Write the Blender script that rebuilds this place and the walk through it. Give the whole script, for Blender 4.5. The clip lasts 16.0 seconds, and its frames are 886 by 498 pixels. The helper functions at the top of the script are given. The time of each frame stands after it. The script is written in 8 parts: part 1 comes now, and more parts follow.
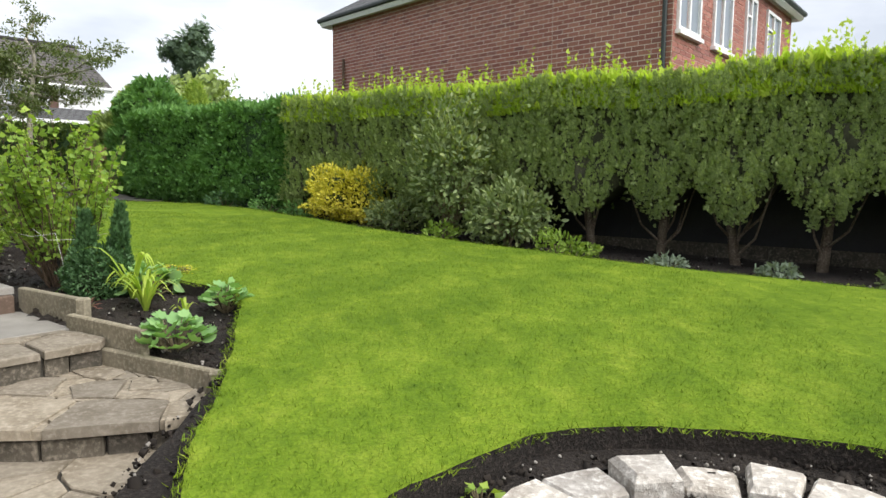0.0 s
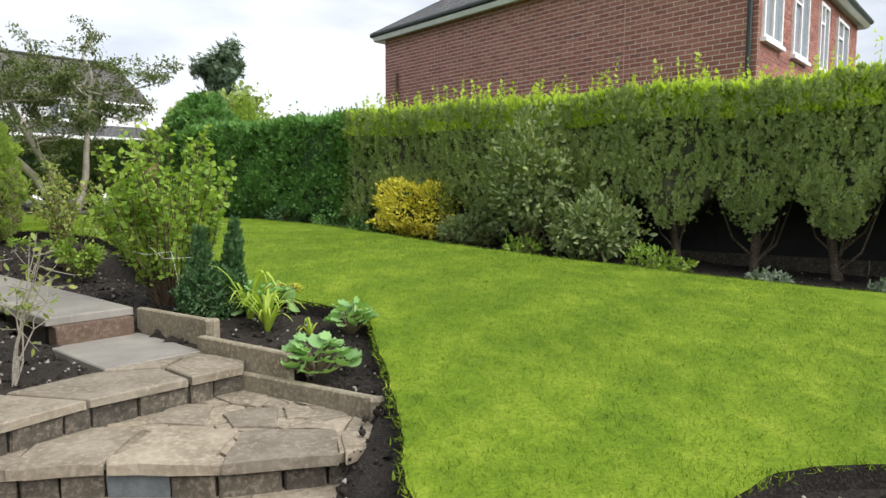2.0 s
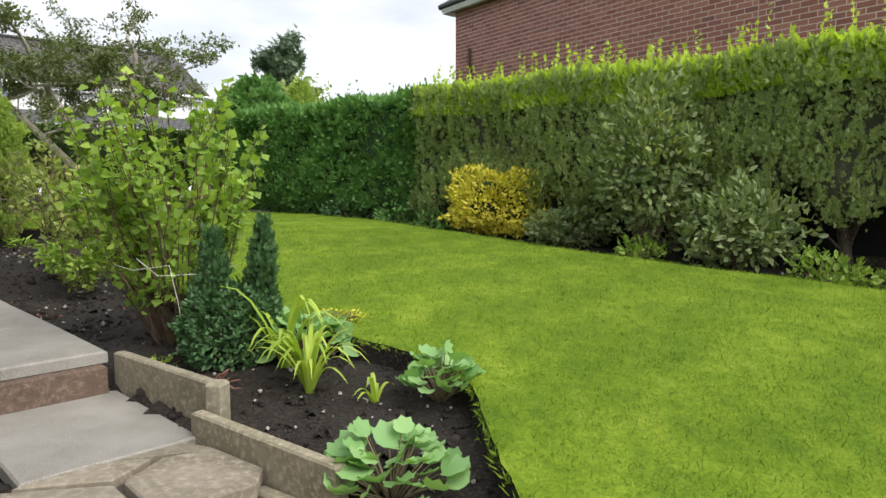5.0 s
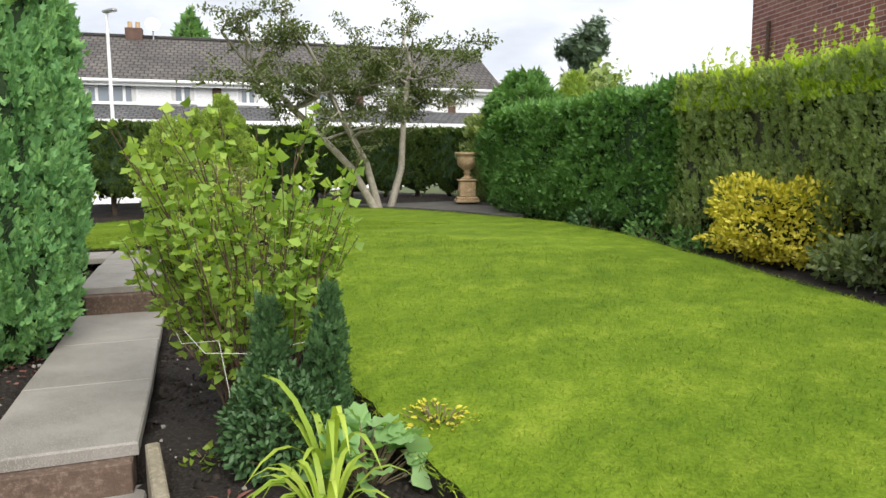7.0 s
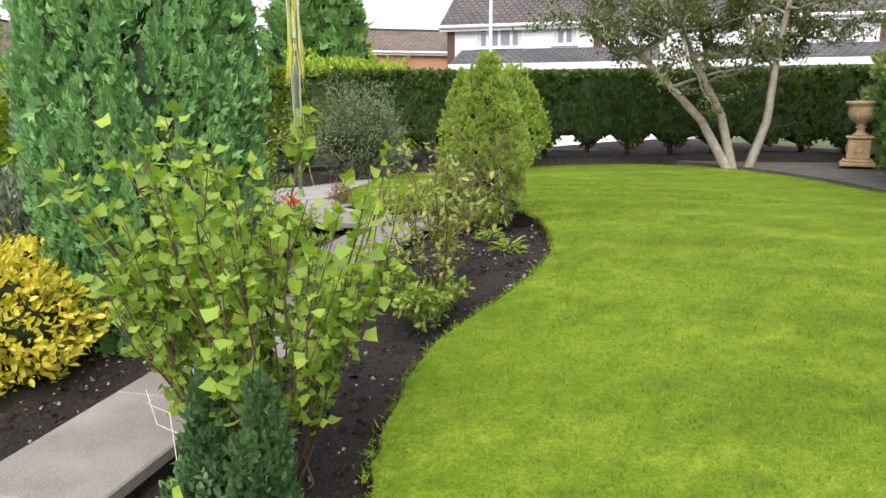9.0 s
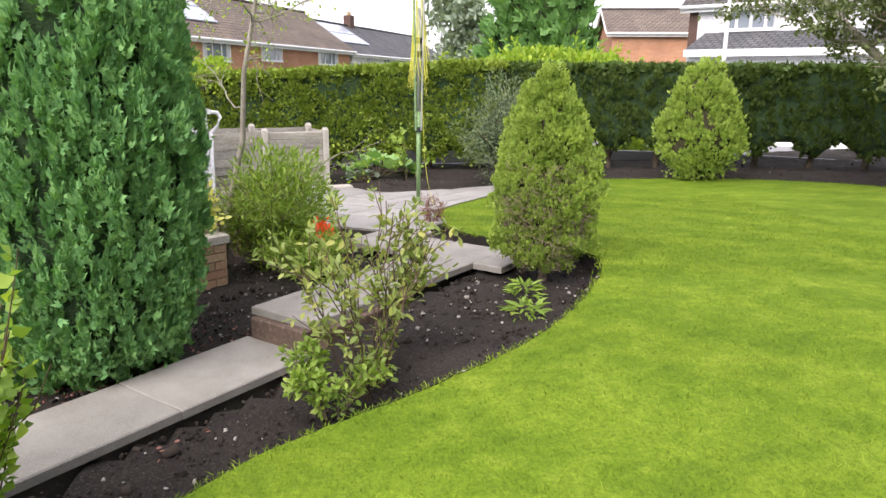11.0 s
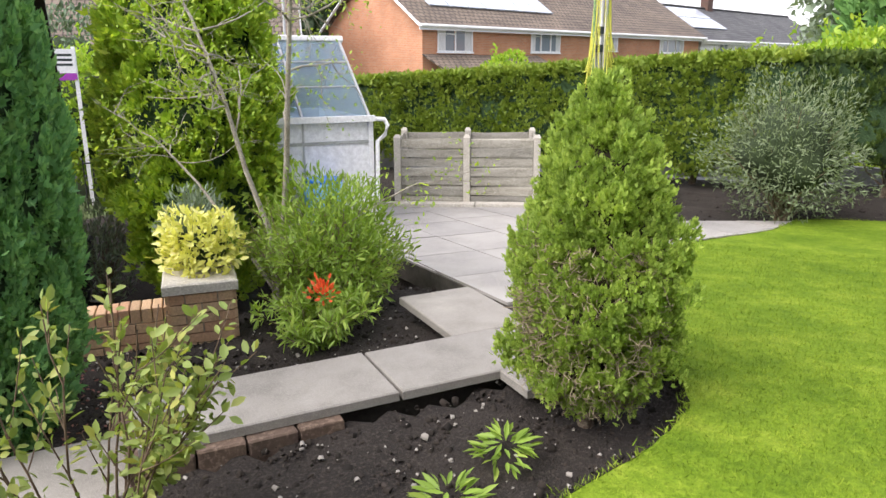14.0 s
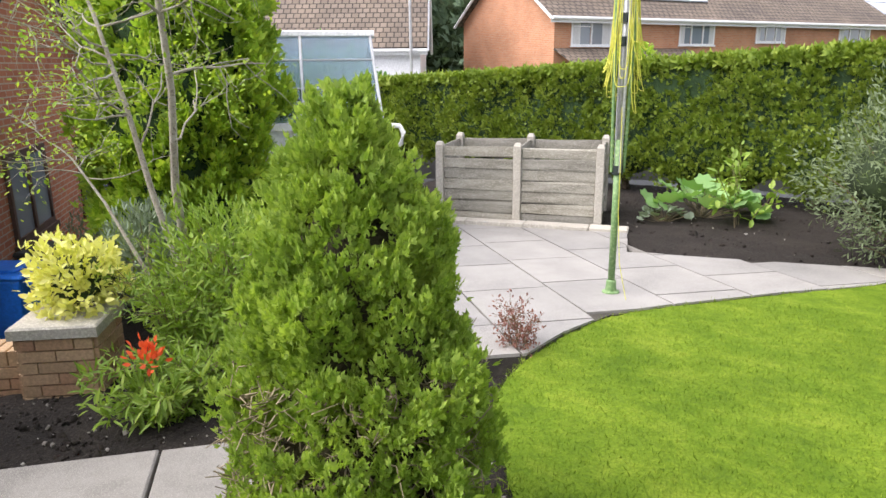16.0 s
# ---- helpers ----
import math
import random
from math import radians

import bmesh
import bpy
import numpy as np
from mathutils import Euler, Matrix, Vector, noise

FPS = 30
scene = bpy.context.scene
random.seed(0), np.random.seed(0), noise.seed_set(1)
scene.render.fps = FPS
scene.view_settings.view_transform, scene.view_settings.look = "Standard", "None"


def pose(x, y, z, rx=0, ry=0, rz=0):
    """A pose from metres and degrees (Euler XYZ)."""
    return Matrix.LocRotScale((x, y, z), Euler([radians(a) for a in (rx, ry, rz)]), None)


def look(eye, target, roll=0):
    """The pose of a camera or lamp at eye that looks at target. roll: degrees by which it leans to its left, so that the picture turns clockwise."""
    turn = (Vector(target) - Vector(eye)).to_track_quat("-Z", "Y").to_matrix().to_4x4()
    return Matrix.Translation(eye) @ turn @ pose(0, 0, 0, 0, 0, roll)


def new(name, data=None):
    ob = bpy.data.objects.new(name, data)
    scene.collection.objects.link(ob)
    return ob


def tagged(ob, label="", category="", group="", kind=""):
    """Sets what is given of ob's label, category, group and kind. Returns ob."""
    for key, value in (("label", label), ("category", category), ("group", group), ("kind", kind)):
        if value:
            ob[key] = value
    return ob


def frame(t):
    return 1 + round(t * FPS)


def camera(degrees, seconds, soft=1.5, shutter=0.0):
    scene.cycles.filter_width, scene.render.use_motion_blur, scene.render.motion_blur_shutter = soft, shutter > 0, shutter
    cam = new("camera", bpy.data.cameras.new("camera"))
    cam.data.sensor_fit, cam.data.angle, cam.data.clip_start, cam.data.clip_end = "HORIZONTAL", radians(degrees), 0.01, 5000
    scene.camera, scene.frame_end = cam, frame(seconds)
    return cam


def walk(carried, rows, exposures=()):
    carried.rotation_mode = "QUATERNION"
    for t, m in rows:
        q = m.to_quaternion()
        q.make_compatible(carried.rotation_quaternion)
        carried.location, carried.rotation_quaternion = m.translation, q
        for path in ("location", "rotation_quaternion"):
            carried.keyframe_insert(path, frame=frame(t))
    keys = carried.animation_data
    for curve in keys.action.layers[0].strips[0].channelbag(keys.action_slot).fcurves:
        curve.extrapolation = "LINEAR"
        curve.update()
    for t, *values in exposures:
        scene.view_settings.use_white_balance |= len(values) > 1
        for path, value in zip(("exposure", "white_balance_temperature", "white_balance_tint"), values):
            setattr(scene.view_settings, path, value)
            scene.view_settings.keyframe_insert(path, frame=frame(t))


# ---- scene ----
cam = camera(65.1, 16.0)
PATH = [
    (0, (0.549, -1.006, 1.906), (0.565, 0.982, 1.688), 0.6),
    (0.5, (0.32, -0.874, 1.897), (0.314, 1.114, 1.683), 0.6),
    (1, (0.106, -0.801, 1.906), (0.066, 1.19, 1.716), 0.5),
    (1.5, (-0.113, -0.79, 1.9), (-0.167, 1.202, 1.727), 0.4),
    (2, (-0.279, -0.769, 1.901), (-0.32, 1.222, 1.722), 0.2),
    (2.5, (-0.415, -0.606, 1.876), (-0.459, 1.385, 1.691), 0.2),
    (3, (-0.547, -0.38, 1.859), (-0.651, 1.609, 1.672), 0.1),
    (3.5, (-0.72, -0.095, 1.821), (-0.852, 1.892, 1.635), 0.0),
    (3.7, (-0.772, 0.035, 1.821), (-0.908, 2.021, 1.629), 0.1),
    (6, (-0.581, 1.92, 1.86), (-1.054, 3.853, 1.669), -0.2),
    (6.5, (-0.438, 2.207, 1.987), (-1.159, 4.062, 1.789), -0.1),
    (7, (-0.189, 2.515, 2.116), (-1.215, 4.216, 1.882), -0.3),
    (7.5, (-0.175, 2.97, 2.175), (-1.495, 4.446, 1.894), -0.0),
    (8, (-0.136, 3.463, 2.265), (-1.668, 4.707, 1.938), -0.2),
    (8.2, (-0.118, 3.62, 2.275), (-1.706, 4.784, 1.927), -0.4),
    (10.3, (-0.228, 5.7, 2.656), (-2.133, 6.1, 2.196), 0.9),
    (10.5, (-0.359, 5.922, 2.667), (-2.277, 6.247, 2.201), 0.8),
    (11, (-0.542, 6.441, 2.743), (-2.48, 6.607, 2.276), 0.6),
    (11.5, (-0.782, 6.864, 2.783), (-2.724, 6.831, 2.31), 0.7),
    (12, (-1.15, 7.256, 2.823), (-3.077, 7.02, 2.339), 0.5),
    (12.5, (-1.463, 7.646, 2.831), (-3.371, 7.294, 2.344), 0.4),
    (13, (-1.854, 7.952, 2.859), (-3.723, 7.436, 2.366), 0.3),
    (13.5, (-2.37, 8.178, 2.911), (-4.181, 7.492, 2.411), 0.0),
    (14, (-2.831, 8.446, 2.908), (-4.591, 7.639, 2.406), -0.2),
    (14.5, (-3.301, 8.638, 2.929), (-5.011, 7.732, 2.424), -0.2),
    (15, (-3.806, 8.768, 2.956), (-5.464, 7.77, 2.451), -0.3),
    (15.5, (-4.286, 8.999, 2.945), (-5.88, 7.902, 2.437), -0.6),
    (16, (-4.777, 9.158, 2.943), (-6.301, 7.97, 2.429), -0.5),
]
walk(cam, [(t, look(eye, target, roll)) for t, eye, target, roll in PATH],
     [(0, 0.52, 6500, 10), (3.5, 0.46, 6500, 10), (7.0, 0.48, 6600, 11), (8.2, 0.58, 6600, 15), (10.5, 0.84, 6500, 20), (13.0, 0.96, 6500, 18), (16.0, 1.04, 6450, 17)])

# ---- world and light ----
world = bpy.data.worlds.new("sky")
scene.world = world
world.use_nodes = True
wn, wl = world.node_tree.nodes, world.node_tree.links
wn.clear()
w_out = wn.new("ShaderNodeOutputWorld")
w_bg = wn.new("ShaderNodeBackground")
w_sky = wn.new("ShaderNodeTexSky")
w_sky.sky_type = "NISHITA"
w_sky.sun_disc = False
SUN_EL, SUN_AZ = radians(46), radians(122)
w_sky.sun_elevation, w_sky.sun_rotation = SUN_EL, SUN_AZ
w_tc = wn.new("ShaderNodeTexCoord")
w_map = wn.new("ShaderNodeMapping")
w_map.inputs["Scale"].default_value = (1.6, 1.6, 5.0)
w_noise = wn.new("ShaderNodeTexNoise")
w_noise.inputs["Scale"].default_value = 1.7
w_noise.inputs["Detail"].default_value = 7.0
w_ramp = wn.new("ShaderNodeValToRGB")
w_ramp.color_ramp.elements[0].position = 0.36
w_ramp.color_ramp.elements[0].color = (4.6, 4.85, 5.4, 1)
w_ramp.color_ramp.elements[1].position = 0.62
w_ramp.color_ramp.elements[1].color = (7.9, 8.0, 8.2, 1)
w_mix = wn.new("ShaderNodeMixRGB")
w_mix.inputs[0].default_value = 0.85
w_bg.inputs["Strength"].default_value = 0.12
wl.new(w_tc.outputs["Generated"], w_map.inputs["Vector"])
wl.new(w_map.outputs["Vector"], w_noise.inputs["Vector"])
wl.new(w_noise.outputs["Fac"], w_ramp.inputs["Fac"])
wl.new(w_sky.outputs["Color"], w_mix.inputs[1])
wl.new(w_ramp.outputs["Color"], w_mix.inputs[2])
wl.new(w_mix.outputs["Color"], w_bg.inputs["Color"])
wl.new(w_bg.outputs["Background"], w_out.inputs["Surface"])

sun = new("sun", bpy.data.lights.new("sun", "SUN"))
sun.data.energy, sun.data.angle, sun.data.color = 3.3, radians(55), (1.0, 0.96, 0.9)
sun.matrix_world = look((0, 0, 0), (-math.sin(SUN_AZ) * math.cos(SUN_EL), -math.cos(SUN_AZ) * math.cos(SUN_EL), -math.sin(SUN_EL)))

rnd = random.Random(7)
rng = np.random.default_rng(11)


# ---- materials ----
def ramp(nt, fac, stops):
    r = nt.nodes.new("ShaderNodeValToRGB")
    els = r.color_ramp.elements
    while len(els) < len(stops):
        els.new(0.5)
    for e, (p, c) in zip(els, stops):
        e.position, e.color = p, (*c, 1)
    nt.links.new(fac, r.inputs["Fac"])
    return r.outputs["Color"]


def noise_node(nt, scale, detail=5.0, rough=0.55, coord="Object", stretch=(1, 1, 1)):
    tc = nt.nodes.new("ShaderNodeTexCoord")
    mp = nt.nodes.new("ShaderNodeMapping")
    mp.inputs["Scale"].default_value = stretch
    n = nt.nodes.new("ShaderNodeTexNoise")
    n.inputs["Scale"].default_value, n.inputs["Detail"].default_value, n.inputs["Roughness"].default_value = scale, detail, rough
    nt.links.new(tc.outputs[coord], mp.inputs["Vector"])
    nt.links.new(mp.outputs["Vector"], n.inputs["Vector"])
    return n.outputs["Fac"]


def mixc(nt, a, b, fac, mode="MIX"):
    m = nt.nodes.new("ShaderNodeMixRGB")
    m.blend_type = mode
    for i, v in ((0, fac), (1, a), (2, b)):
        if isinstance(v, (float, int)):
            m.inputs[i].default_value = v
        elif isinstance(v, tuple):
            m.inputs[i].default_value = (*v, 1)
        else:
            nt.links.new(v, m.inputs[i])
    return m.outputs[0]


def base_mat(name, rough=0.8, metal=0.0, spec=0.5):
    m = bpy.data.materials.new(name)
    m.use_nodes = True
    b = m.node_tree.nodes["Principled BSDF"]
    b.inputs["Roughness"].default_value, b.inputs["Metallic"].default_value = rough, metal
    b.inputs["Specular IOR Level"].default_value = spec
    return m, m.node_tree, b


def bump(nt, b, h, strength=0.4, dist=0.01):
    n = nt.nodes.new("ShaderNodeBump")
    n.inputs["Strength"].default_value, n.inputs["Distance"].default_value = strength, dist
    nt.links.new(h, n.inputs["Height"])
    nt.links.new(n.outputs["Normal"], b.inputs["Normal"])


def surface(name, c1, c2, c3=None, s1=3.0, s2=40.0, rough=0.85, bmp=0.4, dist=0.01, coord="Object", var=0.0, metal=0.0, spec=0.4, stretch=(1, 1, 1)):
    """Two scales of noise, a tint by object and fine relief."""
    m, nt, b = base_mat(name, rough, metal, spec)
    big = noise_node(nt, s1, 5, 0.6, coord, stretch)
    fine = noise_node(nt, s2, 6, 0.65, coord, stretch)
    col = ramp(nt, big, [(0.32, c1), (0.68, c2)])
    if c3:
        f2 = ramp(nt, fine, [(0.5, (0, 0, 0)), (0.66, (1, 1, 1))])
        col = mixc(nt, col, c3, f2)
    dark = ramp(nt, fine, [(0.25, (0.72, 0.72, 0.72)), (0.75, (1.15, 1.15, 1.15))])
    col = mixc(nt, col, dark, 1.0, "MULTIPLY")
    if var:
        oi = nt.nodes.new("ShaderNodeObjectInfo")
        v = ramp(nt, oi.outputs["Random"], [(0.0, (1 - var, 1 - var, 1 - var * 0.9)), (1.0, (1 + var, 1 + var * 0.9, 1 + var * 0.8))])
        col = mixc(nt, col, v, 1.0, "MULTIPLY")
    nt.links.new(col, b.inputs["Base Color"])
    if bmp:
        bump(nt, b, fine, bmp, dist)
    return m


def island_mat(name, stops, rough=0.6, trans=0.25, s1=3.5, spread=0.5, spec=0.3):
    """Leaves: each island of the mesh takes its own tint, large patches vary slowly."""
    m, nt, b = base_mat(name, rough, 0.0, spec)
    geo = nt.nodes.new("ShaderNodeNewGeometry")
    big = noise_node(nt, s1, 3)
    mx = nt.nodes.new("ShaderNodeMath")
    mx.operation = "MULTIPLY_ADD"
    nt.links.new(geo.outputs["Random Per Island"], mx.inputs[0])
    mx.inputs[1].default_value = 1 - spread
    sc = nt.nodes.new("ShaderNodeMath")
    sc.operation = "MULTIPLY"
    nt.links.new(big, sc.inputs[0])
    sc.inputs[1].default_value = spread
    nt.links.new(sc.outputs[0], mx.inputs[2])
    col = ramp(nt, mx.outputs[0], stops)
    nt.links.new(col, b.inputs["Base Color"])
    if trans:
        tr = nt.nodes.new("ShaderNodeBsdfTranslucent")
        nt.links.new(mixc(nt, col, (1.6, 1.7, 0.7), 1.0, "MULTIPLY"), tr.inputs["Color"])
        ms = nt.nodes.new("ShaderNodeMixShader")
        ms.inputs[0].default_value = trans
        out = nt.nodes["Material Output"]
        nt.links.new(b.outputs[0], ms.inputs[1])
        nt.links.new(tr.outputs[0], ms.inputs[2])
        nt.links.new(ms.outputs[0], out.inputs["Surface"])
    return m


def brick_island(name, stops, rough=0.9):
    m, nt, b = base_mat(name, rough)
    oi = nt.nodes.new("ShaderNodeObjectInfo")
    geo = nt.nodes.new("ShaderNodeNewGeometry")
    ad = nt.nodes.new("ShaderNodeMath")
    ad.operation = "ADD"
    nt.links.new(oi.outputs["Random"], ad.inputs[0])
    nt.links.new(geo.outputs["Random Per Island"], ad.inputs[1])
    fr = nt.nodes.new("ShaderNodeMath")
    fr.operation = "FRACT"
    nt.links.new(ad.outputs[0], fr.inputs[0])
    col = ramp(nt, fr.outputs[0], stops)
    fine = noise_node(nt, 60, 5)
    col = mixc(nt, col, ramp(nt, fine, [(0.3, (0.75, 0.75, 0.75)), (0.7, (1.15, 1.15, 1.15))]), 1.0, "MULTIPLY")
    nt.links.new(col, b.inputs["Base Color"])
    bump(nt, b, fine, 0.5, 0.004)
    return m


def tile_mat(name, c1, c2, row=0.3, col=0.3):
    """Far roof tiles, in rows down the slope, by UV in metres."""
    m, nt, b = base_mat(name, 0.8)
    uv = nt.nodes.new("ShaderNodeUVMap")
    br = nt.nodes.new("ShaderNodeTexBrick")
    br.inputs["Color1"].default_value, br.inputs["Color2"].default_value = (*c1, 1), (*c2, 1)
    br.inputs["Mortar"].default_value = (c1[0] * 0.3, c1[1] * 0.3, c1[2] * 0.3, 1)
    br.inputs["Scale"].default_value = 1.0
    br.inputs["Brick Width"].default_value, br.inputs["Row Height"].default_value = col, row
    br.inputs["Mortar Size"].default_value = 0.028
    nt.links.new(uv.outputs["UV"], br.inputs["Vector"])
    c = mixc(nt, br.outputs["Color"], ramp(nt, noise_node(nt, 0.7, 6), [(0.3, (0.75, 0.75, 0.75)), (0.7, (1.3, 1.28, 1.2))]), 1.0, "MULTIPLY")
    nt.links.new(c, b.inputs["Base Color"])
    bump(nt, b, br.outputs["Fac"], 0.8, -0.03)
    return m


def brick_uv_mat(name, c1, c2, mortar):
    m, nt, b = base_mat(name, 0.9)
    uv = nt.nodes.new("ShaderNodeUVMap")
    br = nt.nodes.new("ShaderNodeTexBrick")
    br.inputs["Color1"].default_value, br.inputs["Color2"].default_value, br.inputs["Mortar"].default_value = (*c1, 1), (*c2, 1), (*mortar, 1)
    br.inputs["Scale"].default_value = 1.0
    br.inputs["Brick Width"].default_value, br.inputs["Row Height"].default_value, br.inputs["Mortar Size"].default_value = 0.225, 0.075, 0.008
    nt.links.new(uv.outputs["UV"], br.inputs["Vector"])
    c = mixc(nt, br.outputs["Color"], ramp(nt, noise_node(nt, 0.9, 6), [(0.3, (0.85, 0.82, 0.8)), (0.7, (1.12, 1.12, 1.12))]), 1.0, "MULTIPLY")
    nt.links.new(c, b.inputs["Base Color"])
    bump(nt, b, br.outputs["Fac"], 0.6, -0.008)
    return m


def glass_mat(name, tint=(0.08, 0.1, 0.11)):
    m, nt, b = base_mat(name, 0.06, 0.0, 0.8)
    b.inputs["Base Color"].default_value = (*tint, 1)
    return m


def stripes(nt):
    """Faint mowing bands, run up and down the lawn."""
    tc = nt.nodes.new("ShaderNodeTexCoord")
    mp = nt.nodes.new("ShaderNodeMapping")
    mp.inputs["Rotation"].default_value = (0, 0, radians(37))
    w = nt.nodes.new("ShaderNodeTexWave")
    w.inputs["Scale"].default_value, w.inputs["Distortion"].default_value, w.inputs["Detail"].default_value = 0.33, 2.2, 3.0
    w.inputs["Detail Scale"].default_value = 1.2
    nt.links.new(tc.outputs["Object"], mp.inputs["Vector"])
    nt.links.new(mp.outputs["Vector"], w.inputs["Vector"])
    return ramp(nt, w.outputs["Fac"], [(0.25, (0.91, 0.94, 0.9)), (0.75, (1.07, 1.05, 1.1))])


def lawn_mat():
    m, nt, b = base_mat("lawn turf", 0.9, 0.0, 0.15)
    big = noise_node(nt, 0.55, 4, 0.5)
    mid = noise_node(nt, 3.2, 8, 0.72, "Object", (1.3, 0.8, 1))
    fine = noise_node(nt, 55, 6, 0.75)
    col = ramp(nt, mid, [(0.3, (0.083, 0.145, 0.01)), (0.5, (0.12, 0.194, 0.012)), (0.7, (0.185, 0.255, 0.024))])
    col = mixc(nt, col, ramp(nt, big, [(0.35, (0.88, 0.9, 0.8)), (0.65, (1.12, 1.1, 1.1))]), 1.0, "MULTIPLY")
    col = mixc(nt, col, ramp(nt, fine, [(0.25, (0.45, 0.5, 0.35)), (0.5, (1.0, 1.0, 1.0)), (0.75, (1.35, 1.3, 1.3))]), 1.0, "MULTIPLY")
    tuft = noise_node(nt, 13, 6, 0.7)
    col = mixc(nt, col, ramp(nt, tuft, [(0.3, (0.8, 0.85, 0.74)), (0.52, (1.0, 1.0, 1.0)), (0.72, (1.2, 1.14, 1.35))]), 1.0, "MULTIPLY")
    col = mixc(nt, col, stripes(nt), 1.0, "MULTIPLY")
    nt.links.new(col, b.inputs["Base Color"])
    bump(nt, b, tuft, 0.8, 0.03)
    return m


def grass_blade_mat():
    m, nt, b = base_mat("grass blades", 0.7, 0.0, 0.2)
    geo = nt.nodes.new("ShaderNodeNewGeometry")
    mid = noise_node(nt, 3.2, 8, 0.72, "Object", (1.3, 0.8, 1))
    col = ramp(nt, mid, [(0.3, (0.09, 0.156, 0.01)), (0.5, (0.138, 0.216, 0.012)), (0.7, (0.215, 0.29, 0.027))])
    v = ramp(nt, geo.outputs["Random Per Island"], [(0, (0.66, 0.72, 0.55)), (0.55, (1, 1, 1)), (1, (1.6, 1.42, 2.0))])
    tuft = noise_node(nt, 13, 6, 0.7)
    col = mixc(nt, col, ramp(nt, tuft, [(0.3, (0.8, 0.85, 0.74)), (0.52, (1.0, 1.0, 1.0)), (0.72, (1.2, 1.14, 1.35))]), 1.0, "MULTIPLY")
    col = mixc(nt, col, stripes(nt), 1.0, "MULTIPLY")
    nt.links.new(mixc(nt, col, v, 1.0, "MULTIPLY"), b.inputs["Base Color"])
    return m


M_LAWN = lawn_mat()
M_BLADE = grass_blade_mat()
M_SOIL = surface("dark garden soil", (0.013, 0.010, 0.008), (0.031, 0.024, 0.019), (0.060, 0.048, 0.039), 2.5, 60, 0.95, 1.0, 0.03)
M_CLOD = island_mat("soil clods", [(0, (0.008, 0.007, 0.006)), (0.6, (0.024, 0.019, 0.015)), (0.88, (0.048, 0.038, 0.031)), (1, (0.11, 0.09, 0.075))], 0.95, 0)
M_PEBBLE = island_mat("pale pebbles", [(0, (0.140, 0.126, 0.105)), (1, (0.420, 0.399, 0.364))], 0.8, 0)
M_FLAG = surface("weathered concrete flag", (0.195, 0.184, 0.164), (0.305, 0.290, 0.262), (0.320, 0.303, 0.274), 3.2, 190, 0.7, 0.2, 0.004, var=0.07)
M_PATIO = surface("pale patio flag", (0.250, 0.242, 0.228), (0.370, 0.356, 0.333), (0.385, 0.371, 0.345), 1.6, 140, 0.7, 0.25, 0.005, var=0.08)
M_STONE = surface("york stone", (0.185, 0.155, 0.110), (0.330, 0.292, 0.228), (0.310, 0.275, 0.218), 4, 30, 0.9, 0.6, 0.008, var=0.22)
M_RISER = surface("mossy riser stone", (0.05, 0.046, 0.035), (0.115, 0.1, 0.078), (0.17, 0.15, 0.12), 5, 35, 0.92, 0.8, 0.015, var=0.25)
M_SLATE = surface("blue grey slate", (0.1, 0.12, 0.13), (0.16, 0.18, 0.19), None, 4, 30, 0.85, 0.5, 0.01)
M_POND = surface("pale rough stone", (0.3, 0.27, 0.23), (0.55, 0.52, 0.47), (0.7, 0.68, 0.63), 6, 22, 0.9, 0.9, 0.02, var=0.2)
M_TAN = surface("tan rough stone", (0.32, 0.24, 0.16), (0.48, 0.4, 0.3), None, 6, 22, 0.9, 0.9, 0.02, var=0.15)
M_MORTAR = surface("mortar", (0.04, 0.036, 0.03), (0.085, 0.077, 0.062), None, 6, 50, 0.95, 0.6, 0.01)
M_MORTP = surface("pale brick mortar", (0.30, 0.26, 0.2), (0.42, 0.37, 0.29), None, 6, 50, 0.95, 0.5, 0.01)
M_EDGE = surface("stained stone edging", (0.17, 0.15, 0.1), (0.31, 0.275, 0.2), (0.32, 0.285, 0.21), 3, 40, 0.9, 0.4, 0.008, var=0.1)
M_REDRISER = surface("red brown brick riser", (0.085, 0.058, 0.042), (0.155, 0.108, 0.08), (0.17, 0.125, 0.095), 4, 45, 0.92, 0.6, 0.01, var=0.15)
M_BRICK_N = brick_island("red facing brick", [(0, (0.25, 0.100, 0.080)), (0.5, (0.33, 0.135, 0.105)), (0.85, (0.38, 0.175, 0.135)), (1, (0.21, 0.09, 0.08))])
M_MORT_N = surface("red brick mortar", (0.6, 0.5, 0.44), (0.72, 0.61, 0.55), None, 3, 50, 0.95, 0.3, 0.005)
M_BRICK_P = brick_island("buff orange brick", [(0, (0.42, 0.28, 0.17)), (0.5, (0.52, 0.36, 0.22)), (1, (0.43, 0.25, 0.15))])
M_BRICK_O = brick_uv_mat("orange brick", (0.44, 0.19, 0.1), (0.5, 0.24, 0.13), (0.4, 0.3, 0.22))
M_BRICK_G = brick_uv_mat("garage brick", (0.36, 0.12, 0.06), (0.44, 0.17, 0.085), (0.42, 0.34, 0.26))
M_RENDER = surface("white render", (0.740, 0.750, 0.770), (0.820, 0.830, 0.850), None, 0.6, 20, 0.85, 0.1, 0.005)
M_UPVC = surface("white plastic", (0.78, 0.79, 0.8), (0.84, 0.85, 0.86), None, 2, 30, 0.4, 0.0)
M_TILE_G = tile_mat("grey brown roof tiles", (0.078, 0.073, 0.072), (0.115, 0.106, 0.100))
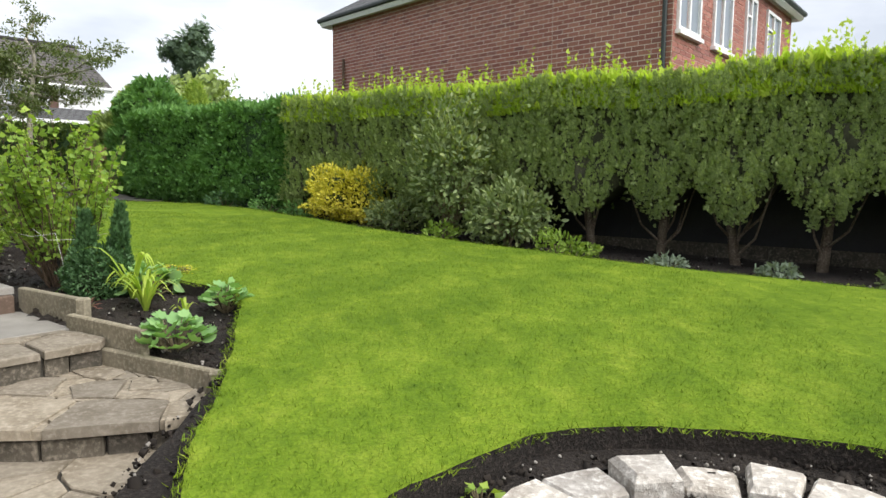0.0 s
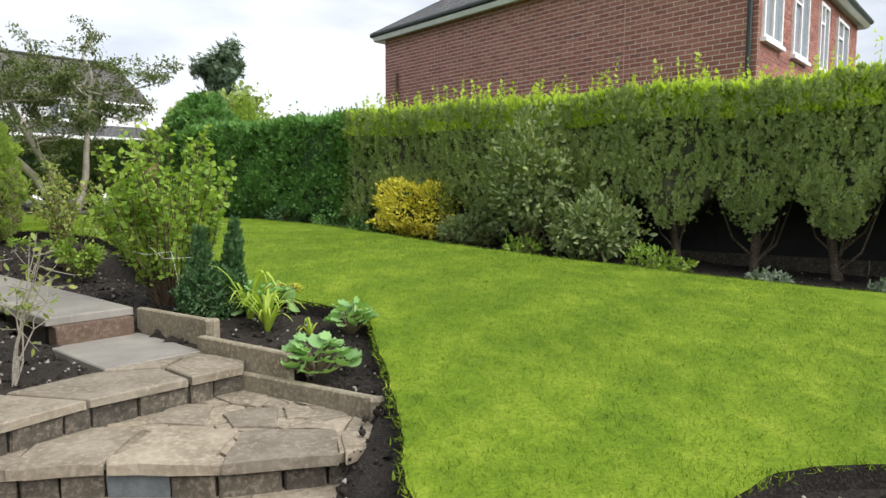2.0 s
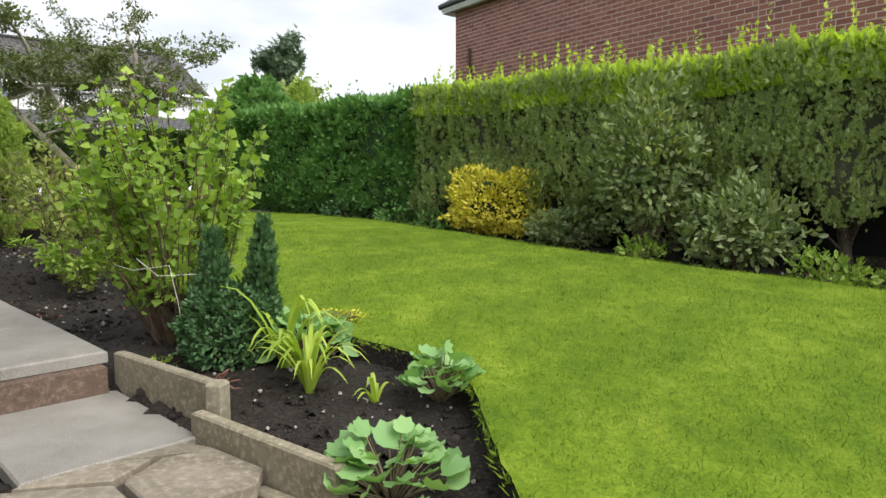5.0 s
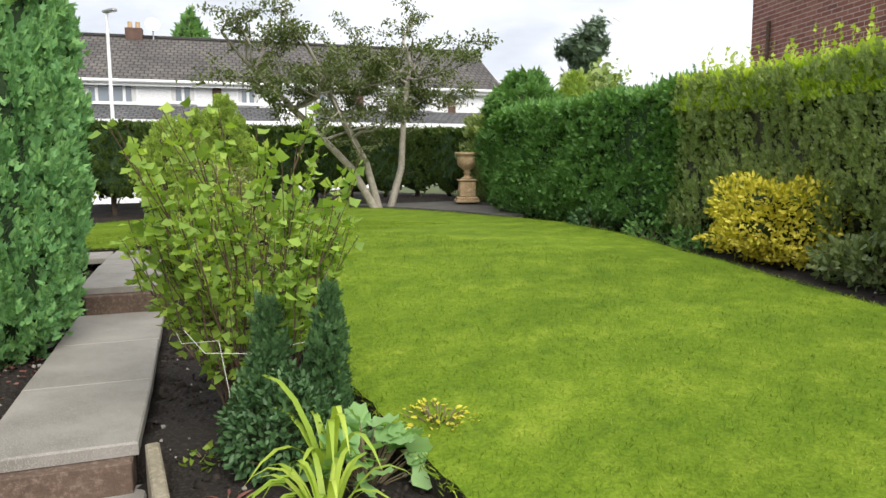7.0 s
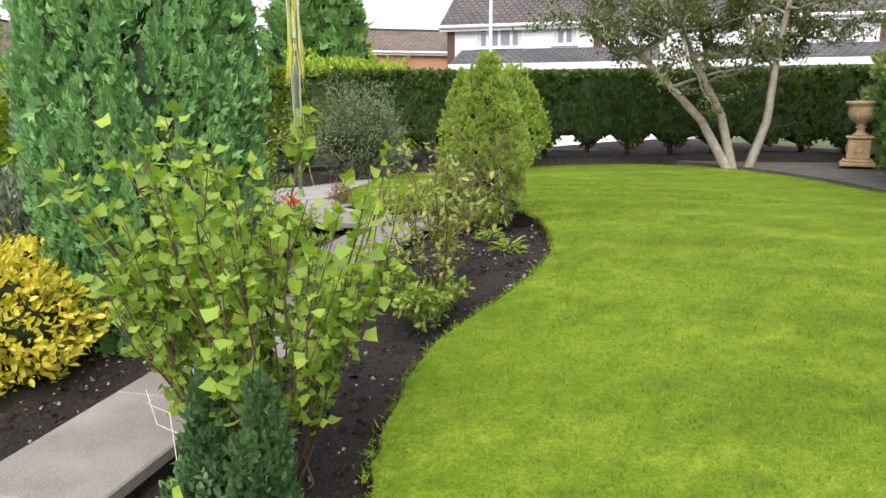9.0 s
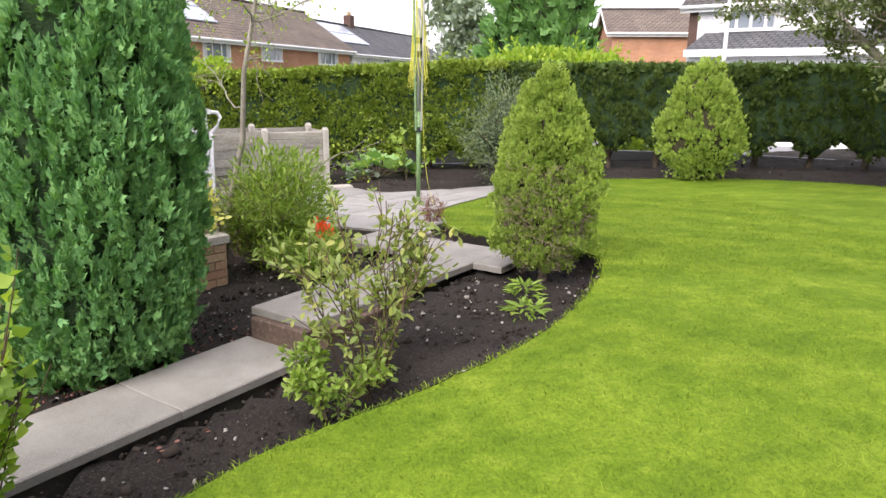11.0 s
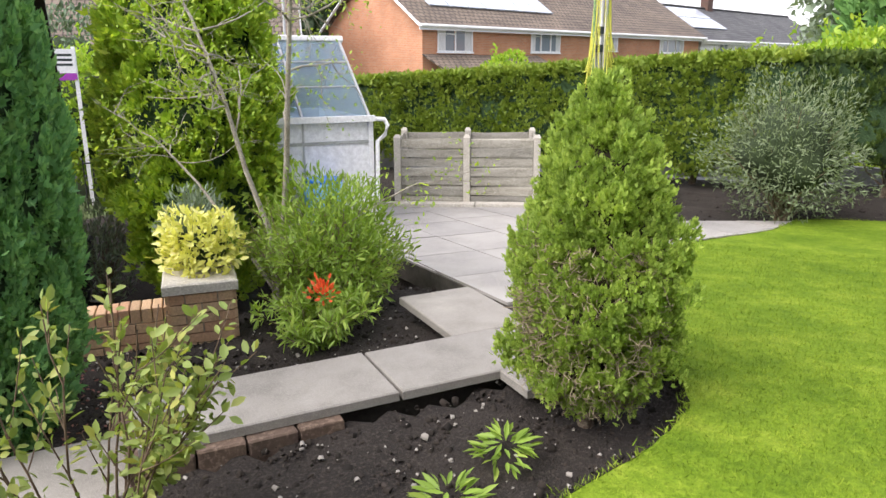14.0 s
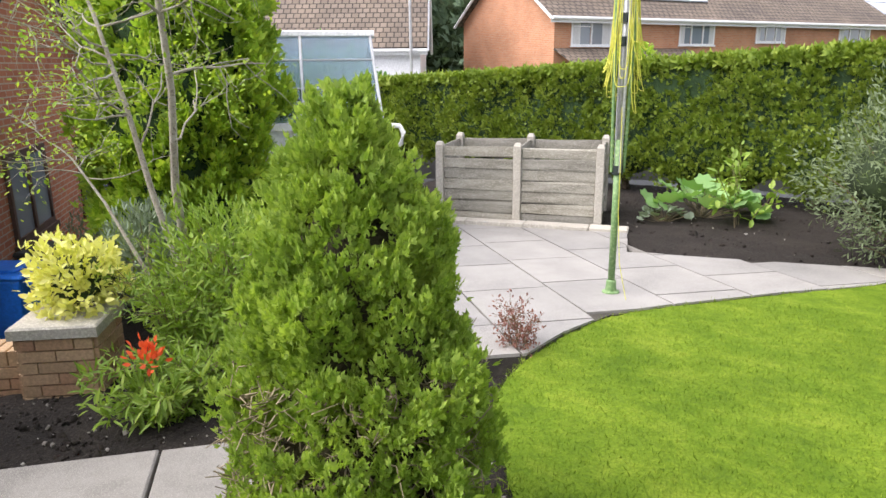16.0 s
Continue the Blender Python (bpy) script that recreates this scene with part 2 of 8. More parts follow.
M_TILE_B = tile_mat("brown roof tiles", (0.137, 0.108, 0.086), (0.180, 0.144, 0.119))
M_TILE_D = tile_mat("dark roof tiles", (0.075, 0.078, 0.085), (0.11, 0.112, 0.12))
M_TILE_S = tile_mat("green grey roof tiles", (0.13, 0.17, 0.17), (0.19, 0.24, 0.23))
# Base colour lifted to grey blue for the pale reflection in the panes.
M_GLASS = glass_mat("window glass", (0.2, 0.235, 0.27))
M_CURT = surface("pale curtains", (0.5, 0.5, 0.5), (0.7, 0.7, 0.69), None, 8, 30, 0.8, 0.0, stretch=(6, 6, 0.3))
M_BROWN = surface("dark brown cladding", (0.08, 0.045, 0.035), (0.13, 0.075, 0.055), None, 3, 30, 0.7, 0.2)
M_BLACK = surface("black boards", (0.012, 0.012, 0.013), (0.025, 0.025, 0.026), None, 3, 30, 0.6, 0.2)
M_SOLAR = surface("solar panels", (0.42, 0.47, 0.55), (0.5, 0.55, 0.62), None, 1, 10, 0.15, 0.0, spec=0.9)
M_WOODG = surface("weathered grey boards", (0.170, 0.160, 0.125), (0.390, 0.375, 0.320), (0.520, 0.505, 0.450), 2, 50, 0.9, 0.5, 0.006, var=0.18, stretch=(1, 1, 6))
M_CONC = surface("pale concrete post", (0.4, 0.37, 0.31), (0.52, 0.49, 0.43), (0.58, 0.56, 0.5), 3, 60, 0.9, 0.4, 0.005, var=0.06)
M_TERRA = surface("sandy terracotta", (0.4, 0.27, 0.14), (0.52, 0.38, 0.22), (0.58, 0.46, 0.3), 5, 40, 0.85, 0.5, 0.008)
M_POLE = surface("green painted pole", (0.14, 0.26, 0.1), (0.2, 0.33, 0.14), (0.3, 0.4, 0.2), 5, 40, 0.5, 0.1)
M_STEEL = surface("galvanised steel", (0.4, 0.41, 0.42), (0.55, 0.56, 0.57), None, 4, 40, 0.45, 0.0, metal=0.6)
M_LINE = surface("yellow washing line", (0.6, 0.6, 0.07), (0.72, 0.7, 0.13), None, 5, 40, 0.5, 0.0)
M_BLUE = surface("blue plastic", (0.012, 0.16, 0.68), (0.018, 0.2, 0.78), None, 4, 30, 0.4, 0.05)
M_LBLUE = surface("pale blue barrel plastic", (0.12, 0.36, 0.68), (0.2, 0.46, 0.75), None, 3, 30, 0.45, 0.05)
M_BIN2 = surface("dark bin plastic", (0.02, 0.03, 0.03), (0.035, 0.045, 0.045), None, 4, 30, 0.5, 0.05)
M_PURPLE = surface("purple print", (0.3, 0.03, 0.35), (0.36, 0.05, 0.42), None, 3, 30, 0.6, 0.0)
M_BARK = surface("brown bark", (0.07, 0.05, 0.035), (0.15, 0.115, 0.08), (0.2, 0.17, 0.13), 6, 45, 0.95, 0.8, 0.01)
M_BARKP = surface("pale grey bark", (0.28, 0.25, 0.2), (0.46, 0.43, 0.37), (0.14, 0.12, 0.09), 9, 60, 0.9, 0.6, 0.006)
M_TWIG = surface("olive twigs", (0.12, 0.1, 0.055), (0.26, 0.21, 0.125), None, 9, 60, 0.9, 0.3, 0.004)
M_BARKT = surface("pale dry twigs", (0.2, 0.16, 0.1), (0.36, 0.3, 0.2), None, 9, 60, 0.9, 0.3, 0.004)
M_CANE = surface("brown canes", (0.07, 0.045, 0.03), (0.16, 0.11, 0.07), None, 9, 60, 0.85, 0.3, 0.004)
M_STRING = surface("white string", (0.6, 0.6, 0.55), (0.75, 0.75, 0.7), None, 5, 40, 0.8, 0.0)
M_ROAD = surface("grey asphalt", (0.225, 0.225, 0.232), (0.300, 0.300, 0.307), None, 0.5, 50, 0.95, 0.2)
M_STRIP = surface("dark damp paving", (0.07, 0.068, 0.06), (0.13, 0.125, 0.11), None, 3, 50, 0.9, 0.4)
M_FIELD = surface("distant ground", (0.05, 0.08, 0.02), (0.1, 0.12, 0.05), None, 0.05, 2, 0.95, 0.3)
# Core colours: shade deep inside foliage is put into them, over green or twig tones.
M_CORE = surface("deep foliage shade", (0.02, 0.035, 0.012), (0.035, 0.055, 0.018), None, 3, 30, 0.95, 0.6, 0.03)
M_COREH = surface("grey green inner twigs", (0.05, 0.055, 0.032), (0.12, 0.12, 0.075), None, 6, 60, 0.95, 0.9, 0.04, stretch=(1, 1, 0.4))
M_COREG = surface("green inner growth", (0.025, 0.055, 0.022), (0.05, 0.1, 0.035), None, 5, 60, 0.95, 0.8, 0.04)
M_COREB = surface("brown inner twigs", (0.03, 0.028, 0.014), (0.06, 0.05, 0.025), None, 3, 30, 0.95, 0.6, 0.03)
L_HEDGE = island_mat("hedge green", [(0, (0.150, 0.200, 0.085)), (0.5, (0.265, 0.335, 0.135)), (0.85, (0.380, 0.460, 0.180)), (1, (0.500, 0.530, 0.240))], 0.65, 0.3, 2.2, 0.5)
L_HTOP = island_mat("hedge new growth", [(0, (0.26, 0.36, 0.045)), (0.6, (0.42, 0.53, 0.07)), (1, (0.58, 0.62, 0.12))], 0.6, 0.42)
L_HL = island_mat("deep green hedge", [(0, (0.05, 0.13, 0.038)), (0.5, (0.115, 0.245, 0.065)), (1, (0.23, 0.42, 0.11))], 0.65, 0.2, 5.0, 0.6)
L_FAR = island_mat("street hedge green", [(0, (0.024, 0.053, 0.012)), (0.5, (0.060, 0.105, 0.021)), (1, (0.150, 0.195, 0.038))], 0.65, 0.2, 3.0, 0.6)
L_FARY = island_mat("street hedge gold green", [(0, (0.075, 0.135, 0.018)), (0.5, (0.165, 0.240, 0.030)), (1, (0.360, 0.405, 0.060))], 0.6, 0.2, 3.0, 0.6)
L_CYP = island_mat("blue green cypress", [(0, (0.055, 0.158, 0.060)), (0.5, (0.150, 0.330, 0.118)), (1, (0.38, 0.62, 0.20))], 0.65, 0.15, 8.0, 0.6)
L_TOP = island_mat("thuja green", [(0, (0.085, 0.155, 0.028)), (0.42, (0.215, 0.315, 0.058)), (0.8, (0.42, 0.52, 0.105)), (1, (0.600, 0.510, 0.210))], 0.6, 0.28, 7.0, 0.7)
L_BOX = island_mat("dark box leaf", [(0, (0.027, 0.068, 0.027)), (0.6, (0.068, 0.143, 0.053)), (1, (0.150, 0.255, 0.105))], 0.45, 0.15)
L_RIBES = island_mat("currant leaf", [(0, (0.09, 0.17, 0.035)), (0.6, (0.265, 0.397, 0.068)), (1, (0.50, 0.56, 0.1))], 0.5, 0.35)
L_ROSE = island_mat("rose leaf", [(0, (0.119, 0.185, 0.045)), (0.6, (0.253, 0.312, 0.089)), (1, (0.505, 0.425, 0.119))], 0.5, 0.3)
L_YEL = island_mat("gold euonymus leaf", [(0, (0.270, 0.297, 0.027)), (0.4, (0.558, 0.495, 0.045)), (1, (0.720, 0.648, 0.144))], 0.5, 0.25)
L_CREAM = island_mat("cream variegated leaf", [(0, (0.35, 0.4, 0.05)), (0.4, (0.72, 0.7, 0.22)), (1, (0.85, 0.83, 0.45))], 0.5, 0.25)
L_PHOT = island_mat("olive shrub leaf", [(0, (0.090, 0.135, 0.053)), (0.6, (0.195, 0.255, 0.105)), (0.9, (0.330, 0.360, 0.150)), (1, (0.630, 0.300, 0.105))], 0.45, 0.25)
L_SILV = island_mat("silvery leaf", [(0, (0.118, 0.164, 0.106)), (1, (0.316, 0.386, 0.293))], 0.6, 0.2)
L_WILLOW = island_mat("olive grey willowy leaf", [(0, (0.075, 0.11, 0.055)), (1, (0.235, 0.29, 0.165))], 0.6, 0.2)
L_TREE = island_mat("small tree leaf", [(0, (0.066, 0.094, 0.039)), (0.7, (0.133, 0.166, 0.066)), (1, (0.221, 0.188, 0.088))], 0.55, 0.3)
L_BRIGHT = island_mat("bright lime leaf", [(0, (0.125, 0.225, 0.025)), (0.5, (0.250, 0.375, 0.044)), (1, (0.500, 0.550, 0.075))], 0.5, 0.35)
L_HERB = island_mat("fresh herb leaf", [(0, (0.115, 0.195, 0.034)), (0.6, (0.230, 0.345, 0.055)), (1, (0.440, 0.500, 0.120))], 0.45, 0.3)
L_SEDUM = island_mat("pale round leaf", [(0, (0.149, 0.310, 0.103)), (1, (0.345, 0.529, 0.218))], 0.45, 0.25)
L_STRAP = island_mat("yellow green strap leaf", [(0, (0.2, 0.34, 0.04)), (1, (0.5, 0.58, 0.1))], 0.45, 0.3)
L_RED = island_mat("red bronze leaf", [(0, (0.14, 0.05, 0.045)), (1, (0.3, 0.14, 0.11))], 0.5, 0.2)
L_FLOWER = island_mat("orange red petals", [(0, (0.6, 0.06, 0.02)), (1, (0.8, 0.16, 0.06))], 0.5, 0.3)
L_PINE = island_mat("distant pine", [(0, (0.051, 0.085, 0.060)), (1, (0.153, 0.221, 0.128))], 0.7, 0.1)


# ---- mesh helpers ----
def raw(name, V, F, mat, parent=None, label="", smooth=False, UV=None):
    """A mesh object from an array of places and a list or array of faces."""
    me = bpy.data.meshes.new(name)
    V = np.asarray(V, dtype=np.float32)
    if isinstance(F, np.ndarray):
        k = F.shape[1]
        me.vertices.add(len(V))
        me.vertices.foreach_set("co", V.ravel())
        me.loops.add(F.size)
        me.loops.foreach_set("vertex_index", F.ravel().astype(np.int32))
        me.polygons.add(len(F))
        me.polygons.foreach_set("loop_start", np.arange(0, F.size, k, dtype=np.int32))
        me.update(calc_edges=True)
    else:
        me.from_pydata(V.tolist(), [], F)
    me.materials.append(mat)
    if smooth:
        me.polygons.foreach_set("use_smooth", np.ones(len(me.polygons), dtype=bool))
    ob = new(name, me)
    if parent:
        ob.parent = parent
    if label:
        ob["label"] = label
    return ob


def part(name, bm, material, parent=None, label="", smooth=False):
    me = bpy.data.meshes.new(name)
    bmesh.ops.recalc_face_normals(bm, faces=bm.faces)
    bm.to_mesh(me)
    bm.free()
    me.materials.append(material)
    if smooth:
        me.polygons.foreach_set("use_smooth", np.ones(len(me.polygons), dtype=bool))
    ob = new(name, me)
    if parent:
        ob.parent = parent
    if label:
        ob["label"] = label
    return ob


def thing(name, x, y, z, label, category, group="", kind="", rz=0.0):
    ob = new(name)
    ob.matrix_world = pose(x, y, z, 0, 0, rz)
    ob.empty_display_size = 0.1
    return tagged(ob, label, category, group, kind)


def slab(bm, poly, z0, z1, bevel=0.0, ztop=None):
    """A flat piece over the outline poly, its top at z1 or at ztop(x, y)."""
    lo = [bm.verts.new((x, y, z0 if ztop is None else ztop(x, y) - (z1 - z0))) for x, y in poly]
    hi = [bm.verts.new((x, y, z1 if ztop is None else ztop(x, y))) for x, y in poly]
    n = len(poly)
    top = bm.faces.new(hi)
    bm.faces.new(lo[::-1])
    for i in range(n):
        bm.faces.new((lo[i], lo[(i + 1) % n], hi[(i + 1) % n], hi[i]))
    if bevel:
        bmesh.ops.bevel(bm, geom=list(top.edges), offset=bevel, segments=1, affect="EDGES", profile=0.5)


def box(bm, x0, x1, y0, y1, z0, z1, bevel=0.0):
    v = [bm.verts.new((x, y, z)) for z in (z0, z1) for x, y in ((x0, y0), (x1, y0), (x1, y1), (x0, y1))]
    fs = [bm.faces.new([v[i] for i in q]) for q in ((0, 3, 2, 1), (4, 5, 6, 7), (0, 1, 5, 4), (1, 2, 6, 5), (2, 3, 7, 6), (3, 0, 4, 7))]
    if bevel:
        es = {e for f in fs for e in f.edges}
        bmesh.ops.bevel(bm, geom=list(es), offset=bevel, segments=1, affect="EDGES", profile=0.5)


def cyl(bm, p, q, r0, r1=None, n=10):
    r1 = r0 if r1 is None else r1
    p, q = Vector(p), Vector(q)
    d = (q - p).normalized()
    a = d.cross(Vector((0.3, 0.1, 1) if abs(d.z) < 0.9 else (1, 0, 0))).normalized()
    b = d.cross(a)
    A = [bm.verts.new(p + (a * math.cos(t) + b * math.sin(t)) * r0) for t in np.linspace(0, 2 * math.pi, n, endpoint=False)]
    B = [bm.verts.new(q + (a * math.cos(t) + b * math.sin(t)) * r1) for t in np.linspace(0, 2 * math.pi, n, endpoint=False)]
    bm.faces.new(A[::-1])
    bm.faces.new(B)
    for i in range(n):
        bm.faces.new((A[i], A[(i + 1) % n], B[(i + 1) % n], B[i]))


def lathe(bm, prof, n=20):
    rings = [[bm.verts.new((r * math.cos(t), r * math.sin(t), z)) for t in np.linspace(0, 2 * math.pi, n, endpoint=False)] for r, z in prof]
    for A, B in zip(rings, rings[1:]):
        for i in range(n):
            bm.faces.new((A[i], A[(i + 1) % n], B[(i + 1) % n], B[i]))
    bm.faces.new(rings[0][::-1])
    bm.faces.new(rings[-1])


def tubes(name, lines, mat, parent=None, label="", n=5):
    """Many tapered tubes in one mesh. lines: (points, radius at start, radius at end)."""
    V, F, k = [], [], 0
    for pts, r0, r1 in lines:
        pts = np.asarray(pts, float)
        m = len(pts)
        d = np.gradient(pts, axis=0)
        d /= np.linalg.norm(d, axis=1, keepdims=True) + 1e-9
        up = np.array([0.2, 0.15, 1.0]) if abs(d[0, 2]) < 0.9 else np.array([1.0, 0.1, 0])
        a = np.cross(d, up)
        a /= np.linalg.norm(a, axis=1, keepdims=True) + 1e-9
        b = np.cross(d, a)
        r = np.linspace(r0, r1, m)[:, None, None]
        th = np.linspace(0, 2 * math.pi, n, endpoint=False)
        ring = pts[:, None] + r * (a[:, None] * np.cos(th)[None, :, None] + b[:, None] * np.sin(th)[None, :, None])
        V.append(ring.reshape(-1, 3))
        for i in range(m - 1):
            for j in range(n):
                F.append((k + i * n + j, k + i * n + (j + 1) % n, k + (i + 1) * n + (j + 1) % n, k + (i + 1) * n + j))
        k += m * n
    return raw(name, np.concatenate(V), np.array(F), mat, parent, label, True)


# Leaf patterns: x across, y along the leaf, z out of it.
def lobes(spec):
    V, F = [], []
    for ang, ln, w, bx in spec:
        c, s = math.cos(radians(ang)), math.sin(radians(ang))
        k = len(V)
        for u, v in ((0, 0), (w, ln * 0.45), (0, ln), (-w, ln * 0.45)):
            V.append((u * c + v * s + bx, -u * s + v * c, 0.02 * math.sin(v * 5)))
        F.append((k, k + 1, k + 2, k + 3))
    return np.array(V), np.array(F)


T_SPRAY = lobes([(0, 1.0, 0.10, 0), (30, 0.75, 0.08, 0), (-32, 0.7, 0.08, 0), (14, 0.9, 0.06, 0.02)])
def fronds(spec):
    V, F = [], []
    for ang, ln, w in spec:
        c, s_ = math.cos(radians(ang)), math.sin(radians(ang))
        for u, v in ((0.0, 0.0), (w * 1.3, ln * 0.55), (-w * 0.5, ln)):
            V.append((u * c + v * s_, -u * s_ + v * c, 0.06 * v * v))
        F.append((len(V) - 3, len(V) - 2, len(V) - 1))
    return np.array(V), np.array(F)


T_FERN = fronds([(4, 1.0, 0.2), (38, 0.66, 0.18), (-36, 0.66, 0.18), (72, 0.4, 0.16), (-70, 0.42, 0.16)])
T_LEAF = (np.array([(0, 0, 0), (0.24, 0.35, 0.07), (0.2, 0.72, 0.05), (0, 1, -0.03), (-0.2, 0.72, 0.05), (-0.24, 0.35, 0.07)]), np.array([(0, 1, 2, 3), (0, 3, 4, 5)]))
T_LONG = (np.array([(0, 0, 0), (0.11, 0.35, 0.03), (0.09, 0.7, 0.0), (0, 1, -0.1), (-0.09, 0.7, 0.0), (-0.11, 0.35, 0.03)]), np.array([(0, 1, 2, 3), (0, 3, 4, 5)]))
T_BLADE = (np.array([(-0.06, 0, 0), (0.06, 0, 0), (0.03, 0.6, 0.08), (0.0, 1, 0.25)]), np.array([(0, 1, 2, 3)]))


def star(n, deep, cup=0.12):
    V, F = [(0, 0, 0)], []
    for i in range(2 * n + 1):
        a = radians(-155 + 310 * i / (2 * n))
        r = 0.5 if i % 2 else 0.5 * deep
        V.append((r * math.sin(a), 0.35 + r * math.cos(a), cup * (1 if i % 2 else 0.4)))
    for i in range(1, 2 * n + 1):
        F.append((0, i, i + 1))
    return np.array(V), np.array(F)


T_LOBED = star(3, 0.62)
T_ROUND = star(6, 0.84, 0.16)


def unit(a):
    return a / (np.linalg.norm(a, axis=-1, keepdims=True) + 1e-9)


def leaves(name, P, D, S, tmpl, mat, parent=None, label="", face=None, kind=""):
    """One mesh of many leaves at P, that point along D, of size S, and turn their faces towards face as far as they can."""
    TV, TF = tmpl
    P, D = np.asarray(P, float), unit(np.asarray(D, float))
    n = len(P)
    S = np.broadcast_to(S, (n,))
    up = rng.normal(size=(n, 3)) if face is None else np.asarray(face) + rng.normal(size=(n, 3)) * 0.45
    X = unit(np.cross(D, up))
    Z = np.cross(X, D)
    R = np.stack([X, D, Z], 1)
    V = P[:, None] + S[:, None, None] * np.einsum("kj,njc->nkc", TV, R)
    F = (TF[None] + (np.arange(n) * len(TV))[:, None, None]).reshape(-1, TF.shape[1])
    ob = raw(name, V.reshape(-1, 3), F, mat, parent, label)
    if kind:
        ob["kind"] = kind
    return ob


def fbm(P, s, seed=0.0):
    """Cheap smooth wobble in about -1 to 1."""
    P = np.asarray(P) * s + seed
    return (np.sin(P[:, 0] * 1.7 + np.sin(P[:, 1] * 1.3 + P[:, 2])) + np.sin(P[:, 1] * 2.1 + 1.3 * np.sin(P[:, 2] * 1.9 + P[:, 0])) + np.sin(P[:, 2] * 2.3 + 1.1 * np.sin(P[:, 0] * 2.7 + P[:, 1] * 0.7))) / 3


# ---- the lie of the land ----
SPOTS = np.array([(1.06, 2.0, 0.78), (0.1, 4.3, 0.99), (-0.42, 3.07, 0.83), (-0.75, 3.6, 0.88), (2.8, 7.5, 0.97), (-8.5, 9.4, 1.22), (-4.4, 8.1, 1.30), (-5.6, 8.3, 1.33), (-6.1, 8.9, 1.33),
    (-7.5, 15.8, 1.33), (-9.9, 6.9, 1.1), (-12, 12, 1.12), (-12.5, 8, 1.05), (4, 5.6, 0.95), (6, 4, 0.93), (8, 2, 0.9), (1.4, 7.3, 1.03), (5, 0, 0.75), (-0.7, 10, 1.14), (-5, 12.3, 1.25), (-8, 14.5, 1.25), (-2, 5, 1.05), (-7.6, 7.2, 1.2)])


def lawn_z(x, y):
    """The turf's height: a plane and gentle swells through the spots."""
    x, y = np.clip(np.asarray(x, float), -14, 9), np.clip(np.asarray(y, float), 0, 18)
    z = LIE[0] + LIE[1] * x + LIE[2] * y
    for (px, py, _), w in zip(SPOTS, SWELL):
        z = z + w * np.exp(-((x - px) ** 2 + (y - py) ** 2) / 12.0)
    return z


_A = np.c_[np.ones(len(SPOTS)), SPOTS[:, :2]]
LIE = np.linalg.lstsq(_A, SPOTS[:, 2], rcond=None)[0]
_K = np.exp(-((SPOTS[:, None, :2] - SPOTS[None, :, :2]) ** 2).sum(-1) / 12.0)
SWELL = np.linalg.solve(_K + 0.15 * np.eye(len(SPOTS)), SPOTS[:, 2] - _A @ LIE)

U = Vector((-0.776, 0.631, 0))
V_ = Vector((-0.631, -0.776, 0))
UDEG = math.degrees(math.atan2(0.631, -0.776))


def on_left(x, y, a, b):
    return (b[0] - a[0]) * (y - a[1]) - (b[1] - a[1]) * (x - a[0])


def smooth(e0, e1, v):
    t = np.clip((v - e0) / (e1 - e0), 0, 1)
    return t * t * (3 - 2 * t)


def soil_z(x, y):
    """Soil: a hand's breadth below the turf, low under the steps, the terrace and the courtyard."""
    z = lawn_z(x, y) - 0.11
    # bed beside the path
    along = (x + 2.65) * -0.776 + (y - 4.2) * 0.631
    across = (x + 2.65) * -0.631 + (y - 4.2) * -0.776
    z = np.where((across < 0.9) & (along < -0.2), np.minimum(z, 0.80 + 0.1 * smooth(-3, 0, along)), z)
    cap = 0.93 + 0.19 * smooth(2.4, 3.2, along)
    z = np.where((across > -1.0) & (across < 1.9) & (along > -0.2) & (along < 5.4), np.minimum(z, cap + 0.06 * smooth(0.6, 1.4, across)), z)
    z = np.where((across > 0.06) & (across < 0.54) & (along > -0.85) & (along < 5.3), np.minimum(z, 0.7 + 0.2 * smooth(2.6, 3.2, along)), z)
    # under the lower steps and the terrace at their foot
    d = smooth(3.55, 3.1, y + 0.45 * (x + 1.5)) * smooth(-0.72, -0.95, x) * smooth(-3.3, -2.9, x)
    d = d * smooth(0.09, 0.02, np.where(np.asarray(x) > -2.0, (x + 0.735) * 0.547 + (y - 2.845) * 0.837, 0.0))
    east = -0.8 * (y - 3.2) + 1.25 * (x + 2.3)
    d = d * smooth(0.0, 0.2, east)
    z = np.where((east < 0.1) & (along < -0.1) & (along > -4) & (across > 0.5) & (across < 2.0), 0.80, z)
    z = z * (1 - d) + d * 0.3
    e = smooth(1.12, 0.95, y)
    z = z * (1 - e) + e * 0.3
    # sunken courtyard behind the low brick wall
    c = smooth(0.0, 0.06, across - 2.45) * smooth(5.6, 5.0, along) * smooth(-9, -8, along)
    z = z * (1 - c) + c * -0.06
    # garden falls away beyond the hedges
    f = smooth(15.8, 18.5, -x)
    z = z * (1 - f) + f * 0.75
    return z


# ---- ground ----
def spaced(lo, hi, step, far):
    inner = np.arange(lo, hi + 1e-6, step)
    out = []
    w, x = step, 0.0
    while x < far:
        w *= 1.45
        x += w
        out.append(x)
    out = np.array(out)
    return np.concatenate([lo - out[::-1], inner, hi + out])


